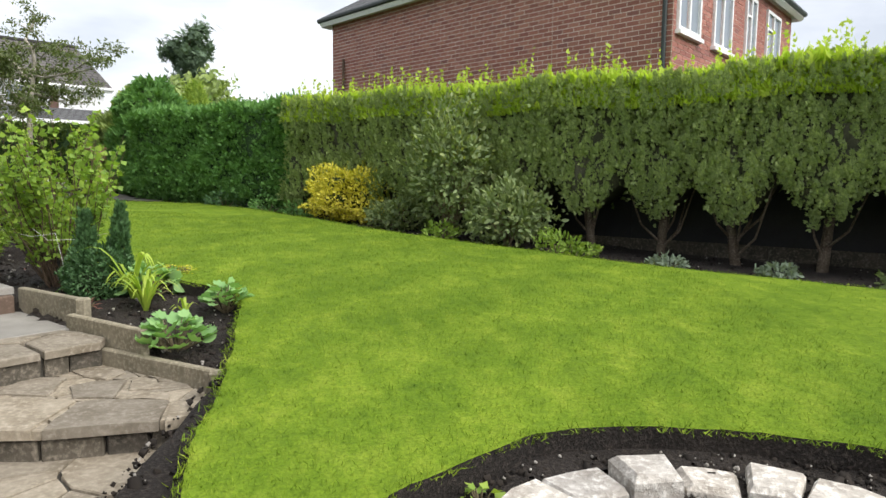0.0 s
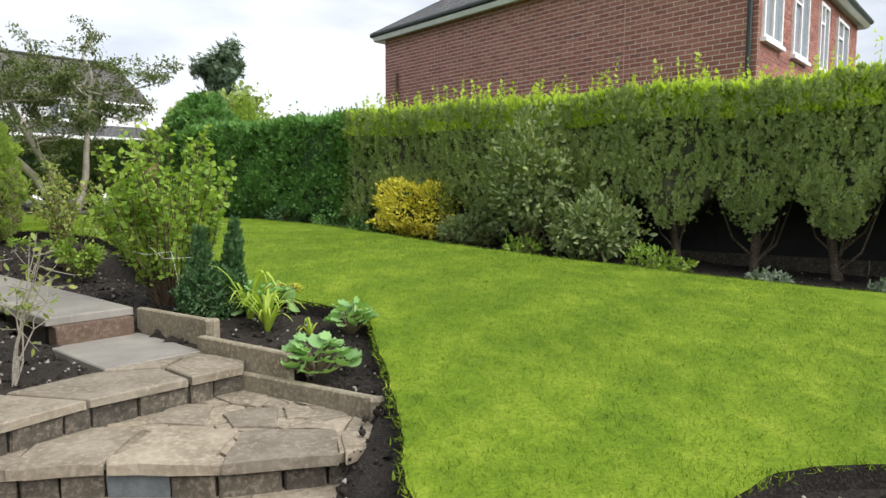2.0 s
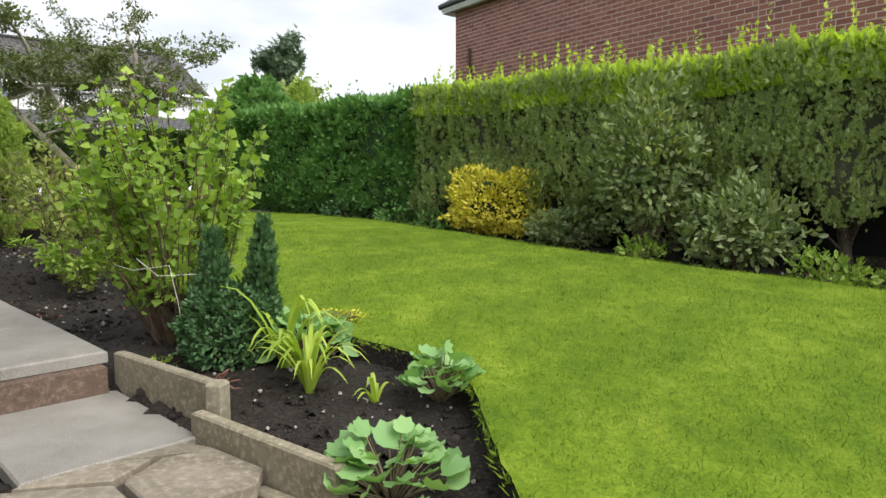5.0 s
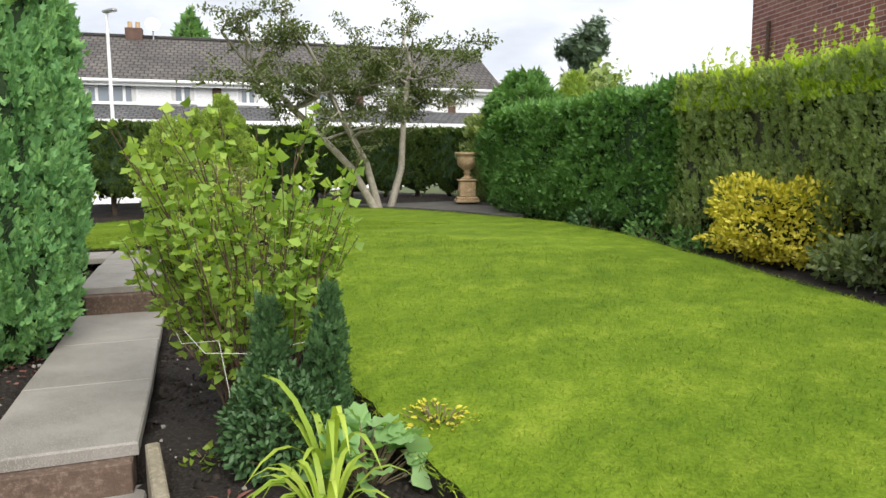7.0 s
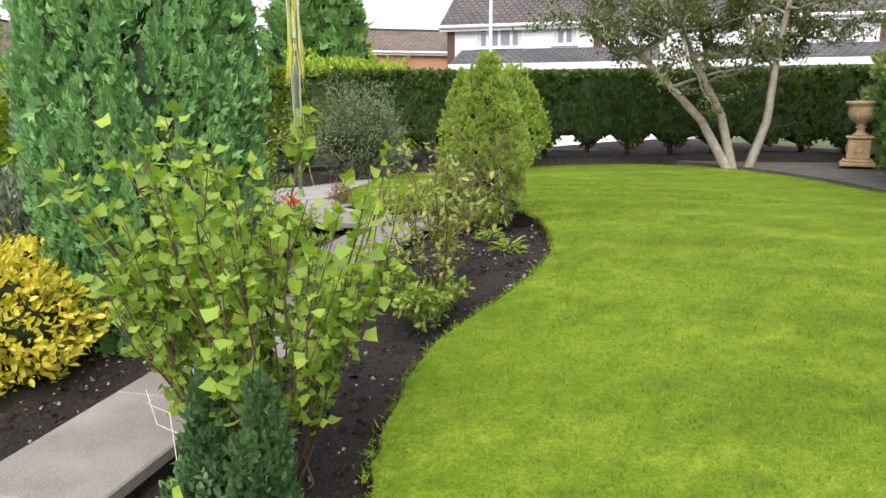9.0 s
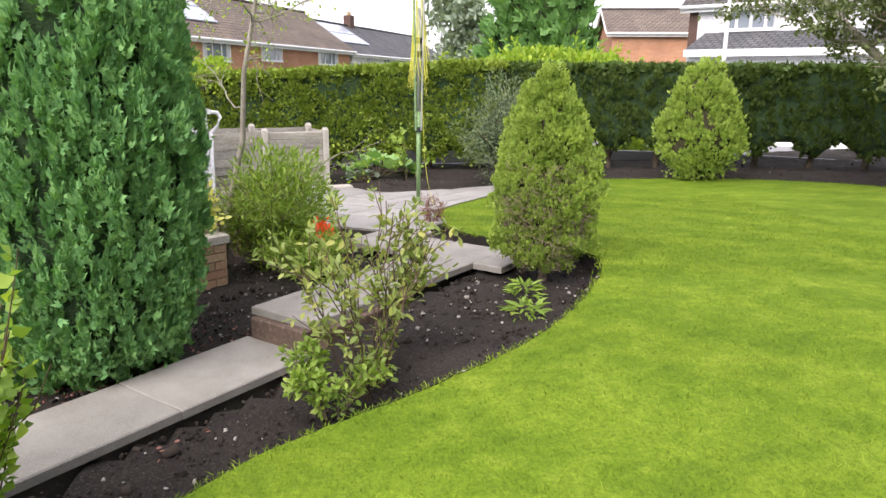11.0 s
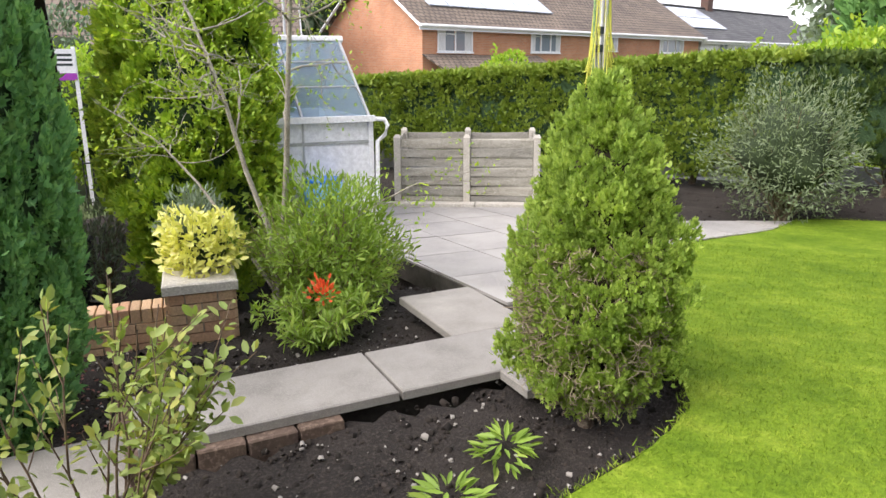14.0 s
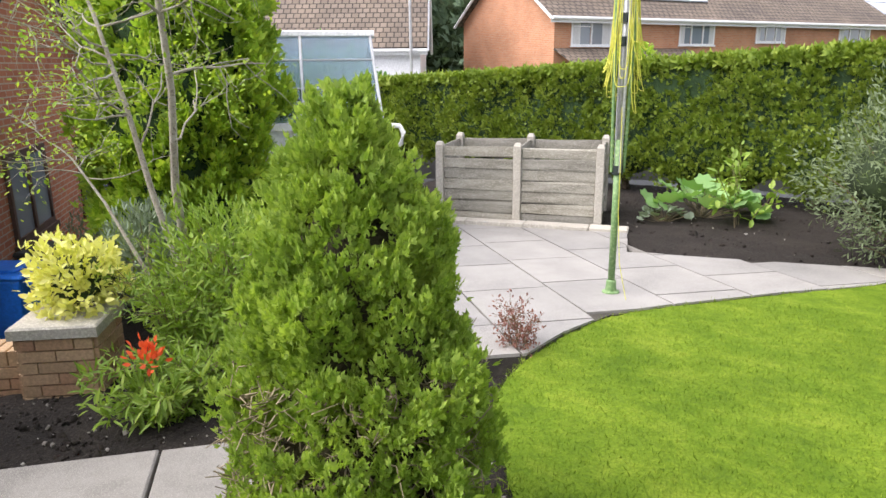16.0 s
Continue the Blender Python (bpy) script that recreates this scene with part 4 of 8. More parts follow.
def bricks(owner, a, b, z0, z1, depth, mat, seed=1, course=0.075, length=0.225, parts=True, out=0.006, joint=0.01, name="brick"):
    """Stretcher bond bricks from a to b, their faces on the right-hand side of the way."""
    r = random.Random(seed)
    a, b = Vector((*a, 0)), Vector((*b, 0))
    d = (b - a).normalized()
    L = (b - a).length
    nrm = Vector((d.y, -d.x, 0))
    rows = int(round((z1 - z0) / course))
    V, F = [], []
    for k in range(rows):
        s = -length / 2 if k % 2 else 0.0
        while s < L - 0.02:
            s0, s1 = max(s, 0) + joint / 2, min(s + length, L) - joint / 2
            s += length
            if s1 - s0 < 0.03:
                continue
            zz0, zz1 = z0 + k * course + joint / 2, z0 + (k + 1) * course - joint / 2
            o = out + r.uniform(-0.0012, 0.0012)
            q = []
            for u, w, z in ((s0, o, zz0), (s1, o, zz0), (s1, o, zz1), (s0, o, zz1), (s0, -depth, zz0), (s1, -depth, zz0), (s1, -depth, zz1), (s0, -depth, zz1)):
                p = a + d * u + nrm * w
                q.append((p.x, p.y, z))
            faces = [(0, 1, 2, 3), (1, 5, 6, 2), (4, 0, 3, 7), (3, 2, 6, 7), (4, 5, 1, 0)]
            if parts:
                raw(name, q, faces + [(5, 4, 7, 6)], mat, owner)
            else:
                m = len(V)
                V += q
                F += [tuple(i + m for i in f) for f in faces]
    if V:
        ob = raw("brickwork", V, F, mat, owner)
        ob["kind"] = "stuff"


def build_planter():
    w = thing("pillar", -6.45, 4.91, 0, "buff brick planter pillar with stone coping", "brick pillar")
    w.matrix_world = Matrix.Identity(4)
    # pillar, its near corner towards the path
    c = Vector((-6.27, 4.72, 0))
    e = Vector((-0.70, 0.71, 0))
    f = Vector((-0.71, -0.70, 0))
    p1, p2, p3, p4 = c, c + e * 0.45, c + e * 0.45 + f * 0.45, c + f * 0.45
    bm = bmesh.new()
    slab(bm, [(p.x, p.y) for p in (c + (e + f) * 0.01, c + e * 0.44 + f * 0.01, c + (e + f) * 0.44, c + f * 0.44 + e * 0.01)], 0.7, 1.36)
    part("pillar_core", bm, M_MORTP, w)
    for k, (a, b) in enumerate(((p2, p1), (p1, p4), (p3, p2))):
        bricks(w, (a.x, a.y), (b.x, b.y), 0.91, 1.36, 0.02, M_BRICK_P, 5 + k)
    bm = bmesh.new()
    q = [c - (e + f) * 0.035, c + e * 0.485 - f * 0.035, c + (e + f) * 0.485, c + f * 0.485 - e * 0.035]
    slab(bm, [(p.x, p.y) for p in q], 1.365, 1.44, 0.012)
    part("coping", bm, M_CONC, w, "smooth stone coping")
    # low wall running from the pillar beside the bed
    lw = thing("low_wall", 0, 0, 0, "low buff brick wall dividing the bed from the yard", "brick wall")
    a = c + f * 0.12 + e * 0.1
    b = a - e * 2.6
    bm = bmesh.new()
    a2, b2 = a + f * 0.2, b + f * 0.2
    slab(bm, [(p.x, p.y) for p in (a + f * 0.012, b + f * 0.012, b2, a2)], 0.0, 1.14)
    part("wall_core", bm, M_MORTP, lw)
    bricks(lw, (a.x, a.y), (b.x, b.y), 0.84, 1.14, 0.02, M_BRICK_P, 9)
    s = 0.0
    while s < 2.55:
        bm = bmesh.new()
        p = a - e * s
        qd = [p - f * 0.012, p - e * 0.066 - f * 0.012, p - e * 0.066 + f * 0.21, p + f * 0.21]
        slab(bm, [(v.x, v.y) for v in qd], 1.145, 1.145 + 0.1 + rnd.uniform(-0.004, 0.004), 0.005)
        part("brick_on_edge", bm, M_BRICK_P, lw)
        s += 0.075


# ---- buildings ----
def uv_quad(name, pts, mat, parent, label="", su=None):
    """A flat four-sided piece with a texture map in metres; first edge is the bottom."""
    p = [Vector(q) for q in pts]
    u = (p[1] - p[0]).normalized()
    n = u.cross(p[3] - p[0]).normalized()
    v = n.cross(u)
    me = bpy.data.meshes.new(name)
    t = 0.06
    allp = p + [q - n * t for q in p]
    me.from_pydata(allp, [], [(0, 1, 2, 3), (7, 6, 5, 4), (1, 0, 4, 5), (2, 1, 5, 6), (3, 2, 6, 7), (0, 3, 7, 4)])
    uvl = me.uv_layers.new(name="UVMap")
    for li, loop in enumerate(me.loops):
        q = allp[loop.vertex_index] - p[0]
        uvl.data[li].uv = (q.dot(u), q.dot(v))
    me.materials.append(mat)
    ob = new(name, me)
    ob.parent = parent
    if label:
        ob["label"] = label
    return ob


def window(owner, o, d, n, s0, s1, z0, z1, lights=2, name="window", frame_w=0.06, curtain=True):
    """A framed window in the wall through o along d (n points out)."""
    def P(s, k, z):
        q = o + d * s + n * k
        return (q.x, q.y, z)
    w = new(name)
    w.parent = owner
    def bar(a0, a1, b0, b1, k0, k1, mat, nm, label=""):
        V = [P(a, k, b) for b in (b0, b1) for a, k in ((a0, k0), (a1, k0), (a1, k1), (a0, k1))]
        return raw(nm, V, [(0, 3, 2, 1), (4, 5, 6, 7), (0, 1, 5, 4), (1, 2, 6, 5), (2, 3, 7, 6), (3, 0, 4, 7)], mat, w, label)
    f = frame_w
    bar(s0, s1, z0, z0 + f, -0.02, 0.05, M_UPVC, "frame", "white window frame")
    bar(s0, s1, z1 - f, z1, -0.02, 0.05, M_UPVC, "frame")
    bar(s0, s0 + f, z0 + f, z1 - f, -0.02, 0.05, M_UPVC, "frame")
    bar(s1 - f, s1, z0 + f, z1 - f, -0.02, 0.05, M_UPVC, "frame")
    for k in range(1, lights):
        x = s0 + (s1 - s0) * k / lights
        bar(x - f / 2, x + f / 2, z0 + f, z1 - f, -0.02, 0.045, M_UPVC, "mullion")
    if lights > 1:
        zt = z1 - (z1 - z0) * 0.3
        bar(s0 + f, s0 + (s1 - s0) / lights - f / 2, zt - f / 3, zt + f / 3, -0.02, 0.045, M_UPVC, "transom")
    bar(s0 - 0.04, s1 + 0.04, z0 - 0.06, z0 - 0.002, 0, 0.09, M_UPVC, "window_sill")
    for k in range(lights):
        a0 = s0 + (s1 - s0) * k / lights + f / 2
        a1 = s0 + (s1 - s0) * (k + 1) / lights - f / 2
        bar(a0 + f / 2, a1 - f / 2, z0 + f, z1 - f, 0.0, 0.012, M_GLASS, "pane")
        if curtain:
            ww = (a1 - a0)
            if k == 0:
                bar(a0 + f / 2, a0 + ww * 0.45, z0 + f, z1 - f, 0.013, 0.016, M_CURT, "curtain", "pale curtain")
            if k == lights - 1:
                bar(a1 - ww * 0.45, a1 - f / 2, z0 + f, z1 - f, 0.013, 0.016, M_CURT, "curtain")
    return w


def block(name, corners, z0, z1, mat, parent, label=""):
    """An upright walled block over a four-cornered plan with a map in metres."""
    me = bpy.data.meshes.new(name)
    n = len(corners)
    V = [(x, y, z0) for x, y in corners] + [(x, y, z1) for x, y in corners]
    F = [(i, (i + 1) % n, (i + 1) % n + n, i + n) for i in range(n)] + [tuple(range(n, 2 * n))]
    me.from_pydata(V, [], F)
    uvl = me.uv_layers.new(name="UVMap")
    per = [0.0]
    for i in range(n):
        per.append(per[-1] + (Vector(corners[(i + 1) % n]) - Vector(corners[i])).length)
    for f in me.polygons:
        for k, li in enumerate(f.loop_indices):
            if f.index < n:
                uvl.data[li].uv = (per[f.index + (1 if k in (1, 2) else 0)], V[me.loops[li].vertex_index][2])
    me.materials.append(mat)
    ob = new(name, me)
    ob.parent = parent
    if label:
        ob["label"] = label
    return ob


def gable_house(name, label, A, d, L, depth, z0, ze, zr, wallm, roofm, over=0.35, group="houses"):
    """A ridge-roofed house: facade from A along d, body on the far side. Returns owner, origin, directions."""
    h = thing(name, 0, 0, 0, label, "house", group)
    A, d = Vector((*A, 0)), Vector((*d, 0)).normalized()
    return house_on(h, A, d, L, depth, z0, ze, zr, wallm, roofm, over)


def house_on(h, A, d, L, depth, z0, ze, zr, wallm, roofm, over):
    b = Vector((-d.y, d.x, 0))
    cam_side = Vector((-2, 6, 0)) - A
    if b.dot(cam_side) > 0:
        b = -b
    C = [A, A + d * L, A + d * L + b * depth, A + b * depth]
    block("wall", [(c.x, c.y) for c in C], z0, ze, wallm, h)
    for s, nm in ((0, 0), (L, 1)):
        base = A + d * s
        p, q, r = base, base + b * depth, base + b * (depth / 2)
        k = d * (0.02 if nm else -0.02)
        me = bpy.data.meshes.new("gable")
        zz = ze
        me.from_pydata([(p.x, p.y, zz), (q.x, q.y, zz), (r.x, r.y, zr - 0.08), ((p - k * 8).x, (p - k * 8).y, zz), ((q - k * 8).x, (q - k * 8).y, zz), ((r - k * 8).x, (r - k * 8).y, zr - 0.08)], [],
                       [(0, 1, 2), (5, 4, 3), (0, 2, 5, 3), (1, 4, 5, 2), (0, 3, 4, 1)])
        uvl = me.uv_layers.new(name="UVMap")
        for li, loop in enumerate(me.loops):
            v = me.vertices[loop.vertex_index].co
            uvl.data[li].uv = ((Vector((v.x, v.y, 0)) - base).dot(b), v.z)
        me.materials.append(wallm)
        g = new("gable", me)
        g.parent = h
    n = -b
    slope = (zr - ze) / (depth / 2)
    ov = 0.3
    for sgn in (0, 1):
        e0 = A - d * over + (n * ov if sgn == 0 else b * (depth + ov))
        e1 = e0 + d * (L + 2 * over)
        r0 = A - d * over + b * (depth / 2)
        r1 = r0 + d * (L + 2 * over)
        zl = ze - slope * ov + 0.09
        pts = [(e0.x, e0.y, zl), (e1.x, e1.y, zl), (r1.x, r1.y, zr + 0.09), (r0.x, r0.y, zr + 0.09)]
        uv_quad("roof", pts if sgn == 0 else [pts[1], pts[0], pts[3], pts[2]], roofm, h)
    # ridge, gutter and verge boards
    bm = bmesh.new()
    r0 = A - d * over + b * (depth / 2)
    r1 = r0 + d * (L + 2 * over)
    cyl(bm, (r0.x, r0.y, zr + 0.1), (r1.x, r1.y, zr + 0.1), 0.1, n=8)
    part("ridge_tiles", bm, roofm, h)
    e0 = A - d * over + n * (ov + 0.04)
    e1 = e0 + d * (L + 2 * over)
    bm = bmesh.new()
    zl = ze - slope * ov
    cyl(bm, (e0.x, e0.y, zl + 0.02), (e1.x, e1.y, zl + 0.02), 0.07, n=8)
    part("gutter", bm, M_UPVC, h, "white gutter")
    bm = bmesh.new()
    f0, f1 = e0 - n * 0.08, e1 - n * 0.08
    q = [f0, f1, f1 - n * 0.03, f0 - n * 0.03]
    slab(bm, [(p.x, p.y) for p in q], zl - 0.16, zl + 0.02)
    part("fascia", bm, M_UPVC, h, "white fascia board")
    for s in (-over, L + over):
        base = A + d * s
        bm = bmesh.new()
        lo, hi = base + n * ov, base + b * (depth / 2)
        cyl(bm, (lo.x, lo.y, zl), (hi.x, hi.y, zr + 0.02), 0.07, n=4)
        lo = base + b * (depth + ov)
        cyl(bm, (lo.x, lo.y, zl), (hi.x, hi.y, zr + 0.02), 0.07, n=4)
        part("verge_board", bm, M_UPVC, h, "white verge board")
    return h, A, d, n


def lean_to(h, A, d, n, s0, s1, zt, zb, out, roofm):
    a, b = A + d * s0 + n * 0.01, A + d * s1 + n * 0.01
    c, e = b + n * out, a + n * out
    uv_quad("porch_roof", [(e.x, e.y, zb), (c.x, c.y, zb), (b.x, b.y, zt), (a.x, a.y, zt)], roofm, h)
    bm = bmesh.new()
    q = [e + n * 0.02, c + n * 0.02, c + n * 0.06, e + n * 0.06]
    slab(bm, [(p.x, p.y) for p in q], zb - 0.24, zb + 0.0)
    part("porch_fascia", bm, M_UPVC, h, "white porch fascia")
    w = [a, b, b + n * (out - 0.3), a + n * (out - 0.3)]
    block("porch_wall", [(p.x, p.y) for p in w], -0.5, zb - 0.1, M_RENDER, h)


def chimney(h, A, d, n, s, z0, z1, mat, depth):
    c = A + d * s - n * depth / 2
    pts = [c - d * 0.35 - n * 0.3, c + d * 0.35 - n * 0.3, c + d * 0.35 + n * 0.3, c - d * 0.35 + n * 0.3]
    block("chimney", [(p.x, p.y) for p in pts], z0, z1, mat, h, "brick chimney stack")
    for k in (-0.16, 0.16):
        bm = bmesh.new()
        q = c + d * k
        cyl(bm, (q.x, q.y, z1), (q.x, q.y, z1 + 0.3), 0.11, 0.09, 10)
        part("chimney_pot", bm, M_TERRA, h)


def build_far_houses():
    # white terrace over the back hedge
    h, A, d, n = gable_house("terraced_house", "long white rendered terrace with brown tiled roof", (-27.4, 18.1), (0.664, 0.748), 18.6, 7.5, -1.0, 5.72, 7.85, M_RENDER, M_TILE_G, 0.3)
    window(h, A, d, n, 1.2, 3.2, 4.72, 5.6, 4)
    window(h, A, d, n, 4.4, 5.4, 4.78, 5.6, 2)
    window(h, A, d, n, 7.0, 7.9, 4.78, 5.6, 2)
    window(h, A, d, n, 10.2, 11.2, 4.75, 5.6, 2)
    window(h, A, d, n, 14.3, 15.5, 4.72, 5.6, 2)
    for s0, s1 in ((-0.02, 0.3), (6.05, 6.4), (12.0, 12.35), (16.25, 16.6)):
        a, b = A + d * s0, A + d * s1
        q = [a, b, b + n * 0.05, a + n * 0.05]
        bm = bmesh.new()
        slab(bm, [(p.x, p.y) for p in q], 0, 5.55)
        part("brick_strip", bm, M_BROWN, h, "dark brown strip between houses")
    lean_to(h, A, d, n, 0.6, 8.6, 4.65, 3.95, 2.2, M_TILE_D)
    lean_to(h, A, d, n, 10.2, 18.4, 4.6, 3.95, 2.2, M_TILE_D)
    chimney(h, A, d, n, 2.8, 7.4, 8.3, M_BROWN, 7.5)
    bm = bmesh.new()
    c = A + d * 3.6 - n * 3.6
    cyl(bm, (c.x, c.y, 7.7), (c.x, c.y, 8.6), 0.03)
    cyl(bm, (c.x, c.y, 8.45), (c.x + 0.1, c.y - 0.08, 8.5), 0.05, 0.32, 14)
    part("satellite_dish", bm, M_STEEL, h)
    # a brick gable house behind it
    h, A, d, n = gable_house("detached_house", "orange brick house with brown tiled roof and white trim", (-42.6, 20.0), (0.2, 0.98), 9.0, 8, -1, 5.75, 7.3, M_BRICK_O, M_TILE_B)
    window(h, A, d, n, 6.6, 7.8, 4.2, 5.2, 2)
    # orange brick terrace across the road
    h, A, d, n = gable_house("terraced_house", "orange brick terrace with brown roof and solar panels", (-30.95, -5.4), (-0.907, 0.42), 22.6, 7.6, -1.5, 4.9, 7.4, M_BRICK_O, M_TILE_B, 0.35)
    window(h, A, d, n, 0.85, 2.95, 3.65, 4.75, 2)
    window(h, A, d, n, 6.9, 9.1, 3.7, 4.8, 3)
    window(h, A, d, n, 11.9, 14.0, 3.85, 4.85, 3)
    window(h, A, d, n, 18.2, 20.8, 3.8, 4.85, 3)
    lean_to(h, A, d, n, 0.0, 7.4, 3.55, 2.6, 2.2, M_TILE_B)
    lean_to(h, A, d, n, 12.2, 18.0, 3.35, 2.7, 1.8, M_TILE_D)
    def solar(h, A, d, n, s0, s1, ze, zr, dep, cols):
        b = -n
        k0, k1 = 0.25, 0.9
        for i in range(cols):
            a0, a1 = s0 + (s1 - s0) * i / cols + 0.03, s0 + (s1 - s0) * (i + 1) / cols - 0.03
            for r0, r1 in ((k0, (k0 + k1) / 2 - 0.01), ((k0 + k1) / 2 + 0.01, k1)):
                P = []
                for s, r in ((a0, r0), (a1, r0), (a1, r1), (a0, r1)):
                    q = A + d * s + b * (dep / 2 * r)
                    P.append((q.x, q.y, ze + (zr - ze) * r + 0.2))
                uv_quad("solar_panel", P, M_SOLAR, h, "pale glossy solar panel")
    solar(h, A, d, n, 1.2, 9.6, 4.9, 7.4, 7.6, 7)
    chimney(h, A, d, n, 11.5, 7.0, 8.1, M_BRICK_O, 7.6)
    h, A, d, n = gable_house("terraced_house", "white rendered terrace with dark tiled roof", (-51.8, 4.2), (-0.907, 0.42), 20.0, 7.6, -1.5, 4.75, 7.0, M_RENDER, M_TILE_D, 0.3)
    for s in (2.0, 5.0, 9.0, 12.0, 16.0):
        window(h, A, d, n, s, s + 1.8, 3.75, 4.7, 2)
    solar(h, A, d, n, 0.6, 5.0, 4.75, 7.0, 7.6, 4)
    chimney(h, A, d, n, 7.0, 6.7, 7.9, M_BROWN, 7.6)
    # white house behind the greenhouse
    h, A, d, n = gable_house("detached_house", "white house with broad brown tiled roof", (-27.2, -9.4), (0.61, -0.79), 12.0, 9.0, -1.0, 3.75, 7.9, M_RENDER, M_TILE_B, 0.3)
    window(h, A, d, n, 1.9, 3.9, 2.5, 3.4, 3)
    window(h, A, d, n, 5.2, 6.4, 2.5, 3.4, 2)
    bm = bmesh.new()
    c = A + d * 0.35 + n * 0.5
    cyl(bm, (c.x, c.y, -1), (c.x, c.y, 7.5), 0.06)
    tagged(part("street_lamp", bm, M_STEEL), "tall grey pole beside the white house", "pole")


def build_neighbour():
    h = thing("detached_house", 0, 0, 0, "red brick house beside the hedge with dark hipped roof", "house", "houses")
    A, B = Vector((-2.03, 16.23, 0)), Vector((3.88, 9.18, 0))
    d = (B - A).normalized()
    L = (B - A).length
    n = Vector((d.y, -d.x, 0))
    if n.dot(Vector((0, 0, 0)) - A) < 0:
        n = -n
    b = Vector((0.62, 0.785, 0))
    ze = 5.48
    C = [A, B, B + b * 7.3, A + b * 7.3]
    block("wall", [(c.x, c.y) for c in C], 0.4, ze, M_MORT_N, h)
    # facing bricks on the side wall and the front
    bricks(h, (A.x, A.y), (B.x, B.y), 1.2, 2.85, 0.01, M_BRICK_N, 3, parts=False, out=0.003, joint=0.013)
    M = B - d * 2.25
    bricks(h, (A.x, A.y), (M.x, M.y), 2.85, 5.40, 0.01, M_BRICK_N, 4, parts=False, out=0.003, joint=0.013)
    bricks(h, (M.x, M.y), (B.x, B.y), 2.85, 5.10, 0.01, M_BRICK_N, 7, out=0.003, joint=0.013)
    bricks(h, (M.x, M.y), (B.x, B.y), 5.10, 5.40, 0.01, M_BRICK_N, 8, parts=False, out=0.003, joint=0.013)
    F0, F1 = B, B + b * 7.3
    bricks(h, (F0.x, F0.y), (F1.x, F1.y), 2.85, 5.40, 0.01, M_BRICK_N, 6, parts=False)
    # hipped roof
    ov = 0.24
    q = [A - d * ov + n * ov, B + d * ov + n * ov, B + d * ov + b * (7.3 + ov), A - d * ov + b * (7.3 + ov)]
    zr = 7.9
    half = (L + 2 * ov) / 2
    r0, r1 = A + d * L * 0.42 + b * 3.65, A + d * L * 0.58 + b * 3.65
    zl = ze + 0.08
    def T(p, z):
        return (p.x, p.y, z)
    for pts in ([T(q[0], zl), T(q[1], zl), T(r1, zr), T(r0, zr)], [T(q[1], zl), T(q[2], zl), T(r1, zr), T(r1, zr)], [T(q[2], zl), T(q[3], zl), T(r0, zr), T(r1, zr)], [T(q[3], zl), T(q[0], zl), T(r0, zr), T(r0, zr)]):
        if pts[2] == pts[3]:
            pts[3] = tuple(Vector(pts[3]) + (Vector(pts[0]) - Vector(pts[1])).normalized() * 0.02)
        uv_quad("roof", pts, M_TILE_D, h)
    bm = bmesh.new()
    slab(bm, [(p.x, p.y) for p in q], ze - 0.03, ze - 0.005)
    part("soffit", bm, M_UPVC, h, "white soffit")
    for a, c in zip(q, q[1:] + q[:1]):
        bm = bmesh.new()
        cyl(bm, (a.x, a.y, ze + 0.02), (c.x, c.y, ze + 0.02), 0.055, n=8)
        part("gutter", bm, M_BIN2, h, "dark gutter")
        bm = bmesh.new()
        m = (q[0] + q[2]) / 2
        a2, c2 = a + (m - a).normalized() * 0.08, c + (m - c).normalized() * 0.08
        cyl(bm, (a2.x, a2.y, ze - 0.06), (c2.x, c2.y, ze - 0.06), 0.07, n=4)
        part("fascia", bm, M_UPVC, h, "white fascia board")
    # downpipe at the corner, pipe at the far corner
    bm = bmesh.new()
    p = B - d * 0.1 + n * 0.06
    cyl(bm, (p.x, p.y, 1), (p.x, p.y, ze), 0.035)
    part("downpipe", bm, M_BIN2, h, "dark downpipe")
    p = A + d * 0.55 + n * 0.05
    bm = bmesh.new()
    cyl(bm, (p.x, p.y, 1), (p.x, p.y, 4.55), 0.03)
    part("downpipe", bm, M_REDRISER, h)
    # front windows
    o = B
    nf = Vector((b.y, -b.x, 0))
    for s0, s1 in ((0.12, 1.1), (1.75, 2.75), (3.6, 4.3), (5.1, 6.2)):
        window(h, o, b, nf, s0, s1, 4.0, 5.2, 2, curtain=False)


